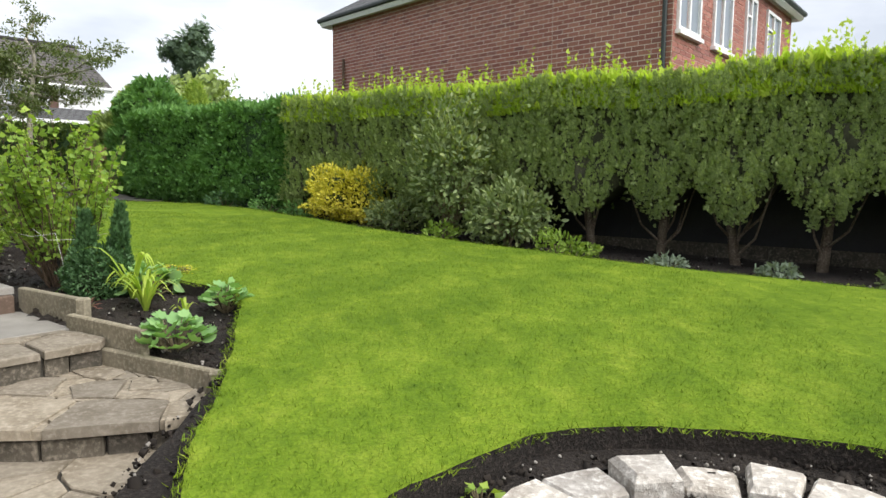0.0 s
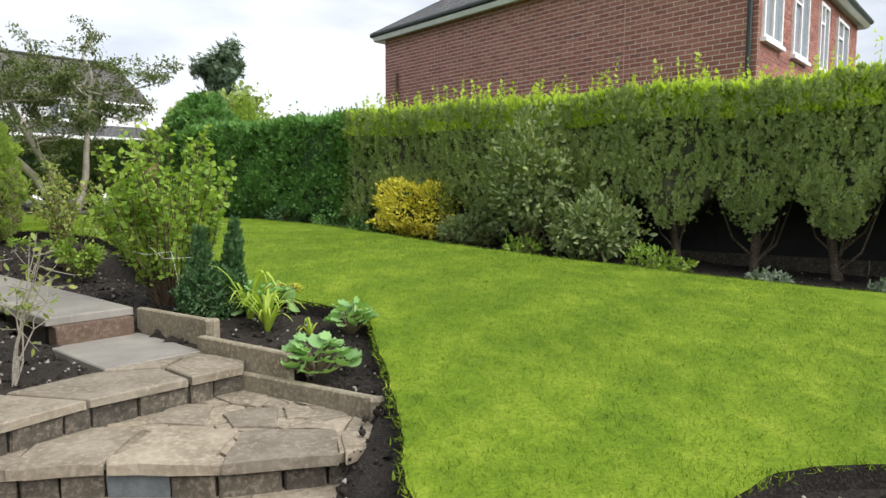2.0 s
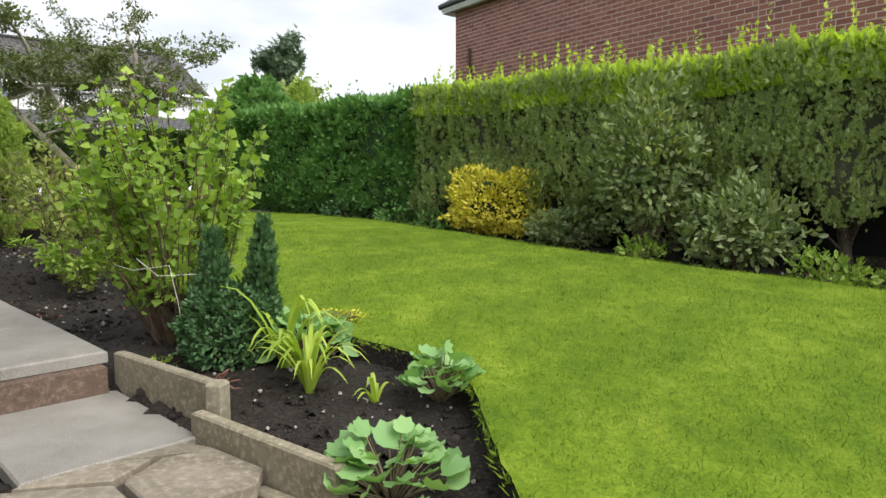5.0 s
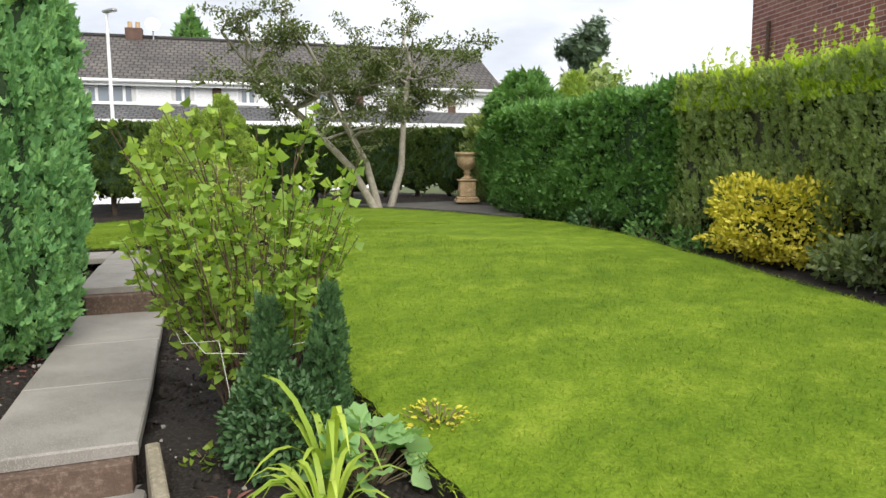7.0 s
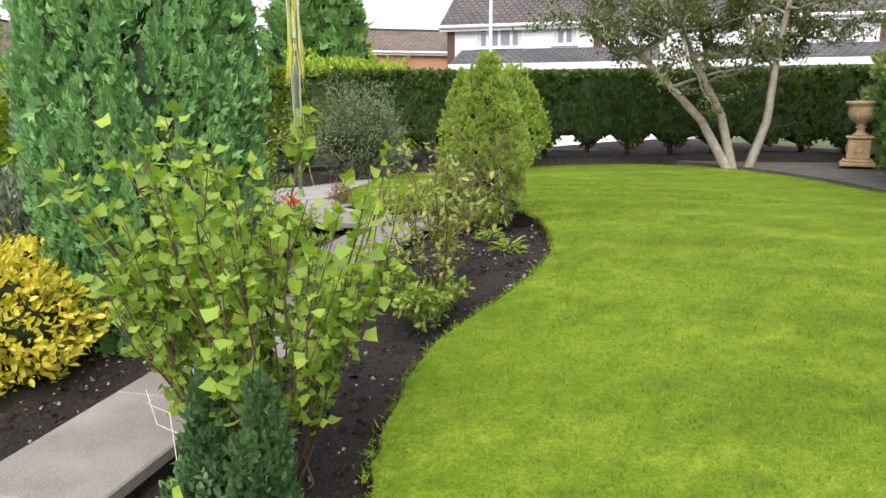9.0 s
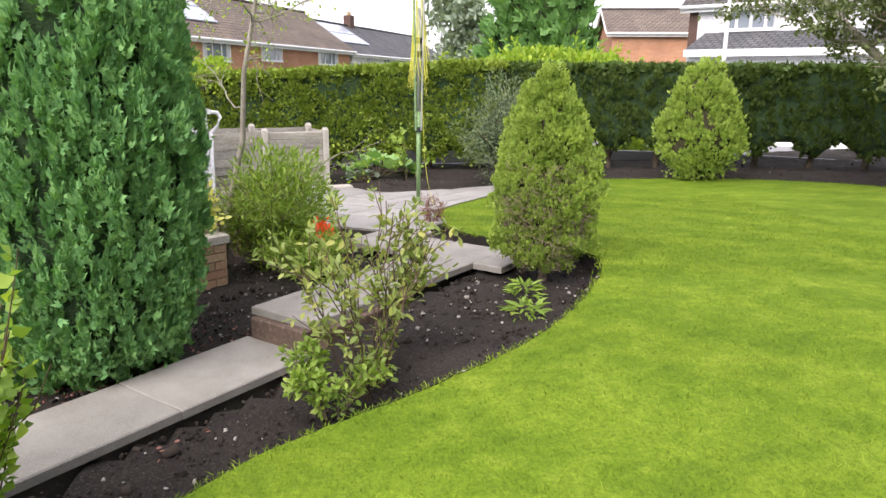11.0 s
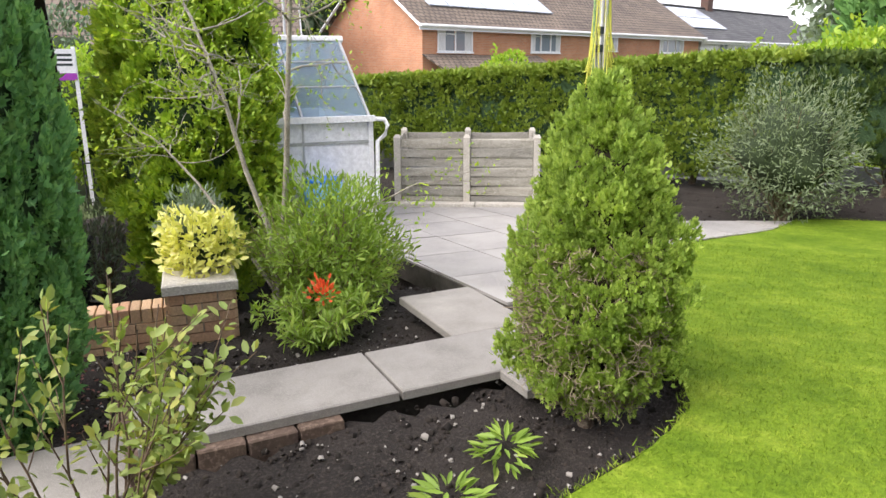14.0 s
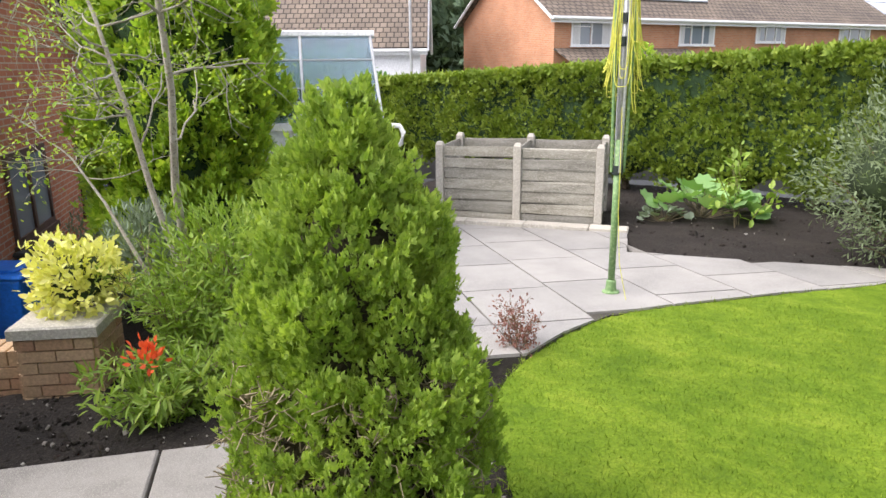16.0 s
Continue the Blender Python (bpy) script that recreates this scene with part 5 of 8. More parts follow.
def build_garage():
    """The brick building beside the yard, with a tiled roof that overhangs."""
    h = thing("garage", 0, 0, 0, "orange brick outbuilding with brown windows and mossy tiled roof", "garage", "houses")
    d = Vector((0.625, 0.78, 0)).normalized()
    A = Vector((-10.1, -2.16, 0)) - d * 1.5
    n = Vector((0.78, -0.625, 0))
    n = -n if n.dot(Vector((-4, 9, 0)) - A) < 0 else n
    b = -n
    peak, far, near, zr, ze, zn = 4.1, -0.4, 6.9, 5.2, 2.15, 3.3
    def P(s, k, z):
        q = A + d * s + n * k
        return (q.x, q.y, z)
    # gable wall and its return
    me = bpy.data.meshes.new("wall")
    out = [(0, -0.1), (6.6, -0.1), (6.6, 3.4), (peak, zr - 0.1), (0, 2.35)]
    V = [P(s_, 0, z) for s_, z in out] + [P(s_, -0.25, z) for s_, z in out]
    me.from_pydata(V, [], [(0, 1, 2, 3, 4), (9, 8, 7, 6, 5), (0, 5, 6, 1), (1, 6, 7, 2), (2, 7, 8, 3), (3, 8, 9, 4), (4, 9, 5, 0)])
    uvl = me.uv_layers.new(name="UVMap")
    for li, loop in enumerate(me.loops):
        s_, z = out[loop.vertex_index % 5]
        uvl.data[li].uv = (s_, z)
    me.materials.append(M_BRICK_G)
    w = new("wall", me)
    w.parent = h
    C = [A + b * 0.3, A + d * 6.6 + b * 0.3, A + d * 6.6 + b * 5, A + b * 5]
    block("rear_wall", [(c.x, c.y) for c in C], -0.1, 2.3, M_BRICK_G, h)
    for s0, s1, z0, z1 in ((0.55, 2.3, 0.82, 1.85), (3.8, 5.2, 1.0, 2.02)):
        w = new("window")
        w.parent = h
        m = (s0 + s1) / 2
        for a0, a1, b0, b1 in ((s0, s1, z0, z0 + 0.07), (s0, s1, z1 - 0.07, z1), (s0, s0 + 0.07, z0 + 0.07, z1 - 0.07), (s1 - 0.07, s1, z0 + 0.07, z1 - 0.07), (m - 0.04, m + 0.04, z0 + 0.07, z1 - 0.07)):
            V = [P(a, k, z) for z in (b0, b1) for a, k in ((a0, 0), (a1, 0), (a1, 0.04), (a0, 0.04))]
            raw("frame", V, [(0, 3, 2, 1), (4, 5, 6, 7), (0, 1, 5, 4), (1, 2, 6, 5), (2, 3, 7, 6), (3, 0, 4, 7)], M_BROWN, w, "dark brown window frame")
        for a0, a1 in ((s0 + 0.07, m - 0.04), (m + 0.04, s1 - 0.07)):
            V = [P(a, k, z) for z in (z0 + 0.07, z1 - 0.07) for a, k in ((a0, 0.003), (a1, 0.003), (a1, 0.015), (a0, 0.015))]
            raw("pane", V, [(0, 3, 2, 1), (4, 5, 6, 7), (0, 1, 5, 4), (1, 2, 6, 5), (2, 3, 7, 6), (3, 0, 4, 7)], M_GLASS, w)
        V = [P(a, k, z) for z in (z0 - 0.08, z0) for a, k in ((s0 - 0.06, 0), (s1 + 0.06, 0), (s1 + 0.06, 0.07), (s0 - 0.06, 0.07))]
        raw("window_sill", V, [(0, 3, 2, 1), (4, 5, 6, 7), (0, 1, 5, 4), (1, 2, 6, 5), (2, 3, 7, 6), (3, 0, 4, 7)], M_BROWN, w)
    # roof slopes, black boards under the verge
    for s0, s1, za, zb in ((far, peak, ze, zr), (near, peak, zn, zr)):
        pts = [P(s0, -5, za), P(s0, 0.55, za), P(s1, 0.55, zb), P(s1, -5, zb)]
        uv_quad("roof", pts if s0 < s1 else [pts[1], pts[0], pts[3], pts[2]], M_TILE_S, h)
        V = [P(s0, 0.0, za - 0.08), P(s0, 0.56, za - 0.08), P(s1, 0.56, zb - 0.08), P(s1, 0.0, zb - 0.08)]
        V += [(x, y, z - 0.03) for x, y, z in V]
        raw("soffit", V, [(0, 1, 2, 3), (7, 6, 5, 4), (0, 4, 5, 1), (1, 5, 6, 2), (2, 6, 7, 3), (3, 7, 4, 0)], M_BLACK, h, "black soffit")
        V = [P(s0, 0.56, za - 0.2), P(s1, 0.56, zb - 0.2), P(s1, 0.56, zb + 0.03), P(s0, 0.56, za + 0.03)]
        q = Vector(P(0, 0.59, 0)) - Vector(P(0, 0.56, 0))
        V += [tuple(Vector(v) + q) for v in V]
        raw("barge_board", V, [(0, 1, 2, 3), (7, 6, 5, 4), (0, 4, 5, 1), (1, 5, 6, 2), (2, 6, 7, 3), (3, 7, 4, 0)], M_BLACK, h, "black barge board")


# ---- garden things ----
def build_greenhouse():
    g = thing("greenhouse", 0, 0, 0, "small greenhouse with white panelled walls and glazed roof", "greenhouse")
    o = Vector((-10.36, 4.0, 0))
    d = Vector((0.75, -0.66, 0)).normalized()
    b = Vector((-0.66, -0.75, 0)).normalized()
    n = -b
    L, D, z0, ze, zr = 2.5, 2.5, 0.86, 2.34, 3.3
    def P(s, k, z):
        q = o + d * s + b * k
        return (q.x, q.y, z)
    def pan(nm, s0, s1, k0, k1, za, zb, mat, label=""):
        V = [P(s, k, z) for z in (za, zb) for s, k in ((s0, k0), (s1, k0), (s1, k1), (s0, k1))]
        return raw(nm, V, [(0, 3, 2, 1), (4, 5, 6, 7), (0, 1, 5, 4), (1, 2, 6, 5), (2, 3, 7, 6), (3, 0, 4, 7)], mat, g, label)
    for i in range(3):
        pan("wall_panel", i * L / 3 + 0.012, (i + 1) * L / 3 - 0.012, 0, 0.03, z0 + 0.12, 2.02, M_RENDER, "white wall panel")
        pan("wall_panel", i * L / 3 + 0.012, (i + 1) * L / 3 - 0.012, 0, 0.03, 2.06, ze - 0.06, M_RENDER)
        pan("glazing_bar", i * L / 3 - 0.012, i * L / 3 + 0.012, -0.006, 0.04, z0 + 0.1, ze, M_STEEL)
    pan("base_rail", 0, L, -0.02, 0.05, z0, z0 + 0.11, M_UPVC)
    pan("rail", 0, L, -0.012, 0.02, 2.02, 2.055, M_STEEL)
    pan("gutter", -0.05, L, -0.09, 0.0, ze - 0.05, ze + 0.02, M_UPVC, "white gutter")
    pan("corner_post", -0.04, 0.02, -0.02, 0.06, z0, ze, M_UPVC)
    pan("end_wall", -0.02, 0.012, 0.05, D - 0.05, z0, ze, M_RENDER)
    pan("end_wall", L - 0.012, L + 0.02, 0.05, D - 0.05, z0, ze, M_RENDER)
    pan("back_wall", 0, L, D - 0.03, D, z0, ze, M_RENDER)
    gm, nt, bs = base_mat("greenhouse glass", 0.1, 0.0, 0.6)
    bs.inputs["Base Color"].default_value = (0.55, 0.68, 0.78, 1)
    bs.inputs["Transmission Weight"].default_value = 0.85
    bs.inputs["IOR"].default_value = 1.1
    for side in (0, 1):
        for i in range(3):
            s0, s1 = i * L / 3 + 0.02, (i + 1) * L / 3 - 0.02
            for r0, r1 in ((0.0, 0.36), (0.38, 0.68), (0.7, 0.98)):
                k0, k1 = D / 2 * r0, D / 2 * r1
                if side:
                    k0, k1 = D - k0, D - k1
                V = [P(s0, k0, ze + (zr - ze) * r0), P(s1, k0, ze + (zr - ze) * r0), P(s1, k1, ze + (zr - ze) * r1), P(s0, k1, ze + (zr - ze) * r1)]
                V += [(x, y, z - 0.006) for x, y, z in V]
                raw("roof_pane", V, [(0, 1, 2, 3), (7, 6, 5, 4), (0, 4, 5, 1), (1, 5, 6, 2), (2, 6, 7, 3), (3, 7, 4, 0)], gm, g, "glass roof pane")
    for i in range(4):
        for side in (0, 1):
            bm = bmesh.new()
            cyl(bm, P(i * L / 3, D if side else 0, ze), P(i * L / 3, D / 2, zr), 0.018, n=6)
            part("rafter", bm, M_STEEL, g)
    for r in (0.37, 0.69):
        bm = bmesh.new()
        cyl(bm, P(0, D / 2 * r, ze + (zr - ze) * r), P(L, D / 2 * r, ze + (zr - ze) * r), 0.012, n=6)
        part("purlin", bm, M_STEEL, g)
    bm = bmesh.new()
    cyl(bm, P(-0.05, D / 2, zr), P(L + 0.05, D / 2, zr), 0.05, n=6)
    part("ridge", bm, M_UPVC, g)
    for s in (0, L):
        V = [P(s, 0.02, ze), P(s, D - 0.02, ze), P(s, D / 2, zr - 0.02), P(s + 0.006, 0.02, ze), P(s + 0.006, D - 0.02, ze), P(s + 0.006, D / 2, zr - 0.02)]
        raw("gable_pane", V, [(0, 1, 2), (5, 4, 3), (0, 3, 4, 1), (1, 4, 5, 2), (2, 5, 3, 0)], gm, g)
    tubes("downpipe", [([P(-0.05, -0.06, ze - 0.02), P(-0.17, -0.07, ze - 0.03), P(-0.21, -0.07, ze - 0.1), P(-0.19, -0.03, ze - 0.22), P(-0.1, 0.0, ze - 0.3), P(-0.07, 0, z0)], 0.028, 0.028)], M_UPVC, g, "white downpipe", 8)
    bm = bmesh.new()
    cyl(bm, P(0.35, -0.05, 1.65), P(1.7, -0.12, 1.0), 0.025, n=4)
    tagged(part("wooden_prop", bm, M_WOODG), "grey wooden strut leaning on the greenhouse wall", "strut")


def build_barrel():
    b = thing("water_barrel", -9.72, 3.72, 0.92, "pale blue plastic water barrel by the greenhouse", "water butt")
    bm = bmesh.new()
    lathe(bm, [(0.2, 0), (0.235, 0.06), (0.25, 0.25), (0.255, 0.27), (0.25, 0.3), (0.25, 0.48), (0.255, 0.5), (0.25, 0.53), (0.235, 0.66), (0.2, 0.7)], 24)
    part("body", bm, M_LBLUE, b, smooth=True)
    bm = bmesh.new()
    lathe(bm, [(0.215, 0.69), (0.225, 0.7), (0.225, 0.73), (0.2, 0.735)], 24)
    part("lid", bm, M_BLUE, b, "deeper blue rim and lid", smooth=True)
    bm = bmesh.new()
    cyl(bm, (0.17, 0.18, 0.5), (0.2, 0.21, 0.5), 0.06, n=14)
    part("badge", bm, M_BIN2, b, "dark round moulding")


def build_bin(x, y, z, rz, mat, label):
    b = thing("wheelie_bin", x, y, z, label, "wheelie bin", "bins", rz=rz)
    bm = bmesh.new()
    lo = [bm.verts.new(p) for p in ((-0.22, -0.24, 0.06), (0.22, -0.24, 0.06), (0.22, 0.22, 0.06), (-0.22, 0.22, 0.06))]
    hi = [bm.verts.new(p) for p in ((-0.28, -0.31, 0.98), (0.28, -0.31, 0.98), (0.28, 0.33, 0.98), (-0.28, 0.33, 0.98))]
    bm.faces.new(lo[::-1])
    bm.faces.new(hi)
    for i in range(4):
        bm.faces.new((lo[i], lo[(i + 1) % 4], hi[(i + 1) % 4], hi[i]))
    bmesh.ops.bevel(bm, geom=list(bm.edges), offset=0.03, segments=2, affect="EDGES", profile=0.5)
    part("body", bm, mat, b)
    bm = bmesh.new()
    box(bm, -0.3, 0.3, -0.34, 0.36, 0.97, 1.03, 0.025)
    box(bm, -0.2, 0.2, -0.22, 0.24, 1.03, 1.055, 0.02)
    part("lid", bm, mat, b)
    for s in (-1, 1):
        bm = bmesh.new()
        cyl(bm, (s * 0.24, 0.26, 0.1), (s * 0.29, 0.26, 0.1), 0.1, n=16)
        part("wheel", bm, M_BIN2, b, "black wheel")
    bm = bmesh.new()
    cyl(bm, (-0.25, 0.39, 0.93), (0.25, 0.39, 0.93), 0.018, n=8)
    part("handle", bm, mat, b)


def build_compost():
    """Slatted bays between concrete posts."""
    f = thing("compost_bay", 0, 0, 0, "compost bays of weathered grey boards between concrete posts", "compost bin")
    P1, P2, P3 = Vector((-11.98, 3.51)), Vector((-12.36, 4.47)), Vector((-12.75, 5.43))
    back = Vector((-0.93, -0.37)) * 1.05
    zb, zt = 0.9, 1.97
    def post(p, z1=zt):
        bm = bmesh.new()
        box(bm, -0.05, 0.05, -0.055, 0.055, zb - 0.1, z1 - 0.03, 0.008)
        lathe_top = [(0.045, z1 - 0.03), (0.03, z1)]
        v = [[bm.verts.new((sx * r, sy * r, z)) for sx, sy in ((-1, -1), (1, -1), (1, 1), (-1, 1))] for r, z in lathe_top]
        for i in range(4):
            bm.faces.new((v[0][i], v[0][(i + 1) % 4], v[1][(i + 1) % 4], v[1][i]))
        bm.faces.new(v[1])
        ob = part("post", bm, M_CONC, f, "pale concrete post")
        ob.matrix_basis = Matrix.Translation((p.x, p.y, 0)) @ Matrix.Rotation(math.atan2(0.96, -0.38), 4, "Z")
    for p in (P1, P2, P3):
        post(p)
        post(p + back, zt + 0.02)
    def slats(a, b, n, jit):
        d = (b - a)
        L = d.length
        rot = math.atan2(d.y, d.x)
        for k in range(n):
            bm = bmesh.new()
            z = zb + 0.03 + k * (1.0 / n)
            box(bm, 0.055, L - 0.055, -0.014 - (k % 2) * 0.012, 0.012 - (k % 2) * 0.012, z, z + 1.0 / n - 0.016 - rnd.uniform(0, 0.012), 0.004)
            for v in bm.verts:
                v.co.z += rnd.uniform(-1, 1) * 0.004 + (0.012 * jit * v.co.x * rnd.choice((-1, 1)))
            ob = part("slat", bm, M_WOODG, f)
            ob.matrix_basis = Matrix.Translation((a.x, a.y, 0)) @ Matrix.Rotation(rot, 4, "Z")
    slats(P1, P2, 7, 1)
    slats(P2, P3, 7, 1)
    for p in (P1, P2, P3):
        slats(p, p + back, 7, 0.5)
    slats(P1 + back, P2 + back, 7, 1)
    slats(P2 + back, P3 + back, 7, 1)
    # stone kerb before the bays
    k = thing("kerb", 0, 0, 0, "rough stone kerb before the compost bays", "kerb")
    a, b = P1 + Vector((0.14, -0.1)), P3 + Vector((0.02, 0.42))
    off = Vector((0.93, 0.37)) * 0.12
    wall_of_stones(k, (a + off), (b + off), 0.84, 0.985, M_CONC, (0.5, 0.95), 91, 0.2, "kerb_stone", 0.008)


def build_pole():
    p = thing("washing_line", -9.92, 6.9, patio_z(-9.92, 6.9), "green rotary washing line, folded, with looped yellow lines", "rotary washing line")
    bm = bmesh.new()
    lathe(bm, [(0.07, 0), (0.07, 0.012), (0.045, 0.02), (0.04, 0.1), (0.034, 0.11)], 16)
    part("ground_socket", bm, M_POLE, p)
    bm = bmesh.new()
    cyl(bm, (0, 0, 0.1), (0, 0, 1.25), 0.028, n=14)
    part("pole", bm, M_POLE, p, smooth=True)
    bm = bmesh.new()
    cyl(bm, (0, 0, 1.2), (0, 0, 2.55), 0.022, n=14)
    part("mast", bm, M_STEEL, p, smooth=True)
    for z in (0.98, 1.95, 2.12):
        bm = bmesh.new()
        cyl(bm, (0, 0, z), (0, 0, z + 0.07), 0.042, n=12)
        part("collar", bm, M_BIN2, p, "black plastic collar")
    for k in range(4):
        a = radians(45 + 90 * k)
        bm = bmesh.new()
        cyl(bm, (0.05 * math.cos(a), 0.05 * math.sin(a), 1.0), (0.1 * math.cos(a), 0.1 * math.sin(a), 3.15), 0.013, n=8)
        part("arm", bm, M_POLE if k % 2 else M_STEEL, p)
    lines = []
    for k in range(26):
        a = rnd.uniform(0, 6.28)
        b = a + rnd.uniform(0.5, 2.2)
        z1 = rnd.uniform(1.75, 2.3)
        zt = 2.9 - rnd.uniform(0, 0.7)
        r = rnd.uniform(0.07, 0.15)
        q = []
        for t in np.linspace(0, 1, 17):
            ang = a + (b - a) * t
            z = zt - (zt - (z1 - 0.3)) * (1 - (2 * t - 1) ** 4)
            rr = 0.07 + (r - 0.07 + 0.03) * math.sin(math.pi * t)
            q.append((rr * math.cos(ang), rr * math.sin(ang), z))
        lines.append((q, 0.0032, 0.0032))
    lines.append(([(0.05, 0.03, 1.5), (0.09, 0.06, 1.1), (0.1, 0.07, 0.7), (0.14, 0.12, 0.3), (0.16, 0.2, 0.02)], 0.003, 0.003))
    for one in lines:
        tubes("line", [one], M_LINE, p, "yellow plastic line", 4)


def build_urn():
    x, y = -7.75, 16.1
    z = 1.34
    u = thing("garden_urn", x, y, z, "sandy terracotta urn on a square pedestal", "urn", rz=35)
    bm = bmesh.new()
    box(bm, -0.27, 0.27, -0.27, 0.27, 0.0, 0.07, 0.012)
    box(bm, -0.235, 0.235, -0.235, 0.235, 0.07, 0.12, 0.015)
    part("plinth", bm, M_TERRA, u)
    bm = bmesh.new()
    box(bm, -0.175, 0.175, -0.175, 0.175, 0.12, 0.47, 0.015)
    part("pedestal", bm, M_TERRA, u)
    bm = bmesh.new()
    box(bm, -0.21, 0.21, -0.21, 0.21, 0.47, 0.51, 0.012)
    part("capital", bm, M_TERRA, u)
    for k in range(4):
        bm = bmesh.new()
        lathe(bm, [(0.07, 0), (0.075, 0.015), (0.055, 0.02), (0.05, 0.01)], 18)
        ob = part("wreath", bm, M_TERRA, u)
        ob.matrix_basis = Matrix.Rotation(radians(90 * k), 4, "Z") @ Matrix.Translation((0, -0.175, 0.3)) @ Matrix.Rotation(radians(90), 4, "X")
    bm = bmesh.new()
    lathe(bm, [(0.13, 0.51), (0.13, 0.54), (0.075, 0.57), (0.055, 0.63), (0.1, 0.66), (0.06, 0.69), (0.1, 0.73), (0.19, 0.8), (0.225, 0.88), (0.225, 0.98), (0.215, 1.02), (0.27, 1.05), (0.275, 1.09), (0.25, 1.1), (0.2, 1.02), (0.05, 0.98)], 32)
    part("urn_bowl", bm, M_TERRA, u, smooth=True)
    # path edging in front of it
    e = thing("stone_border", 0, 0, 0, "dark paved strip round the back of the lawn", "border", kind="structure")
    bm = bmesh.new()
    a = [(-10.6, 14.75), (-9.5, 14.85), (-8.2, 14.7), (-6.8, 14.25), (-5.6, 13.7), (-5.4, 14.0), (-6.5, 15.0), (-7.4, 16.6), (-8.6, 16.7), (-9.6, 15.6), (-10.6, 15.0)]
    slab(bm, a, 0, 0.1, 0, lambda p, q: 1.27 + 0.02 * (q - 14.5))
    part("paving", bm, M_STRIP, e)


def build_lamps():
    for x, y, z0, z1, lab, arm in ((-20.9, 16.4, 0.5, 7.0, "tall white street lamp over the hedge", 0.6), (-47, -1.2, 0, 8.2, "distant grey street lamp", 1.0)):
        l = thing("street_lamp", x, y, z0, lab, "street lamp")
        bm = bmesh.new()
        cyl(bm, (0, 0, 0), (0, 0, z1 - z0), 0.075, 0.045, 12)
        part("column", bm, M_UPVC if x > -30 else M_STEEL, l)
        bm = bmesh.new()
        box(bm, -0.13, arm - 0.13, -0.09, 0.09, z1 - z0, z1 - z0 + 0.1, 0.03)
        part("lamp_head", bm, M_STEEL, l)
    # pylon far off
    l = thing("pylon", -170, 22, 0, "distant steel lattice pylon", "pylon")
    ln = []
    for sx in (-1, 1):
        for sy in (-1, 1):
            ln.append(([(sx * 3, sy * 3, 0), (sx * 1, sy * 1, 24), (sx * 0.4, sy * 0.4, 36)], 0.16, 0.1))
    for z in range(0, 34, 4):
        w = 3 - 2 * min(z, 24) / 24
        w2 = 3 - 2 * min(z + 4, 24) / 24
        for sx in (-1, 1):
            ln.append(([(sx * w, w, z), (-sx * w2, w2, z + 4)], 0.08, 0.08))
            ln.append(([(sx * w, -w, z), (-sx * w2, -w2, z + 4)], 0.08, 0.08))
            ln.append(([(w, sx * w, z), (w2, -sx * w2, z + 4)], 0.08, 0.08))
    for z in (24, 28, 32):
        ln.append(([(0, -6, z), (0, 6, z)], 0.12, 0.12))
    tubes("lattice", ln, M_STEEL, l, n=4)


def build_yard():
    # bins
    build_bin(-7.4, 1.42, -0.06, 35, M_BLUE, "bright blue wheelie bin behind the low brick wall")
    build_bin(-8.1, 1.0, -0.06, 30, M_BIN2, "dark green wheelie bin behind the blue bin")
    # house agent's board on a post
    s = thing("sale_sign", -13.6, -5.2, -0.05, "house sale board with purple strip on a white post", "sign", rz=-40)
    bm = bmesh.new()
    box(bm, -0.04, 0.04, -0.04, 0.04, 0, 3.45)
    part("post", bm, M_UPVC, s)
    bm = bmesh.new()
    box(bm, -0.02, 0.5, 0.042, 0.06, 2.75, 3.4)
    part("board", bm, M_UPVC, s)
    bm = bmesh.new()
    box(bm, -0.02, 0.5, 0.061, 0.066, 2.75, 2.9)
    part("strip", bm, M_PURPLE, s, "purple strip")
    for z, w in ((3.25, 0.4), (3.15, 0.3), (3.05, 0.36)):
        bm = bmesh.new()
        box(bm, 0.04, 0.04 + w, 0.061, 0.064, z, z + 0.05)
        part("lettering_bar", bm, M_BIN2, s, "dark bar of lettering")
    # garden fence behind the yard
    f = thing("railing", 0, 0, 0, "black iron railing behind the yard", "railing")
    a, b = Vector((-13.0, -4.6)), Vector((-16.5, -1.2))
    for k in range(28):
        p = a + (b - a) * k / 27
        bm = bmesh.new()
        cyl(bm, (p.x, p.y, 0), (p.x, p.y, 1.1), 0.012, n=6)
        part("bar", bm, M_BLACK, f)
    for z in (0.15, 1.0):
        bm = bmesh.new()
        cyl(bm, (a.x, a.y, z), (b.x, b.y, z), 0.015, n=6)
        part("rail", bm, M_BLACK, f)


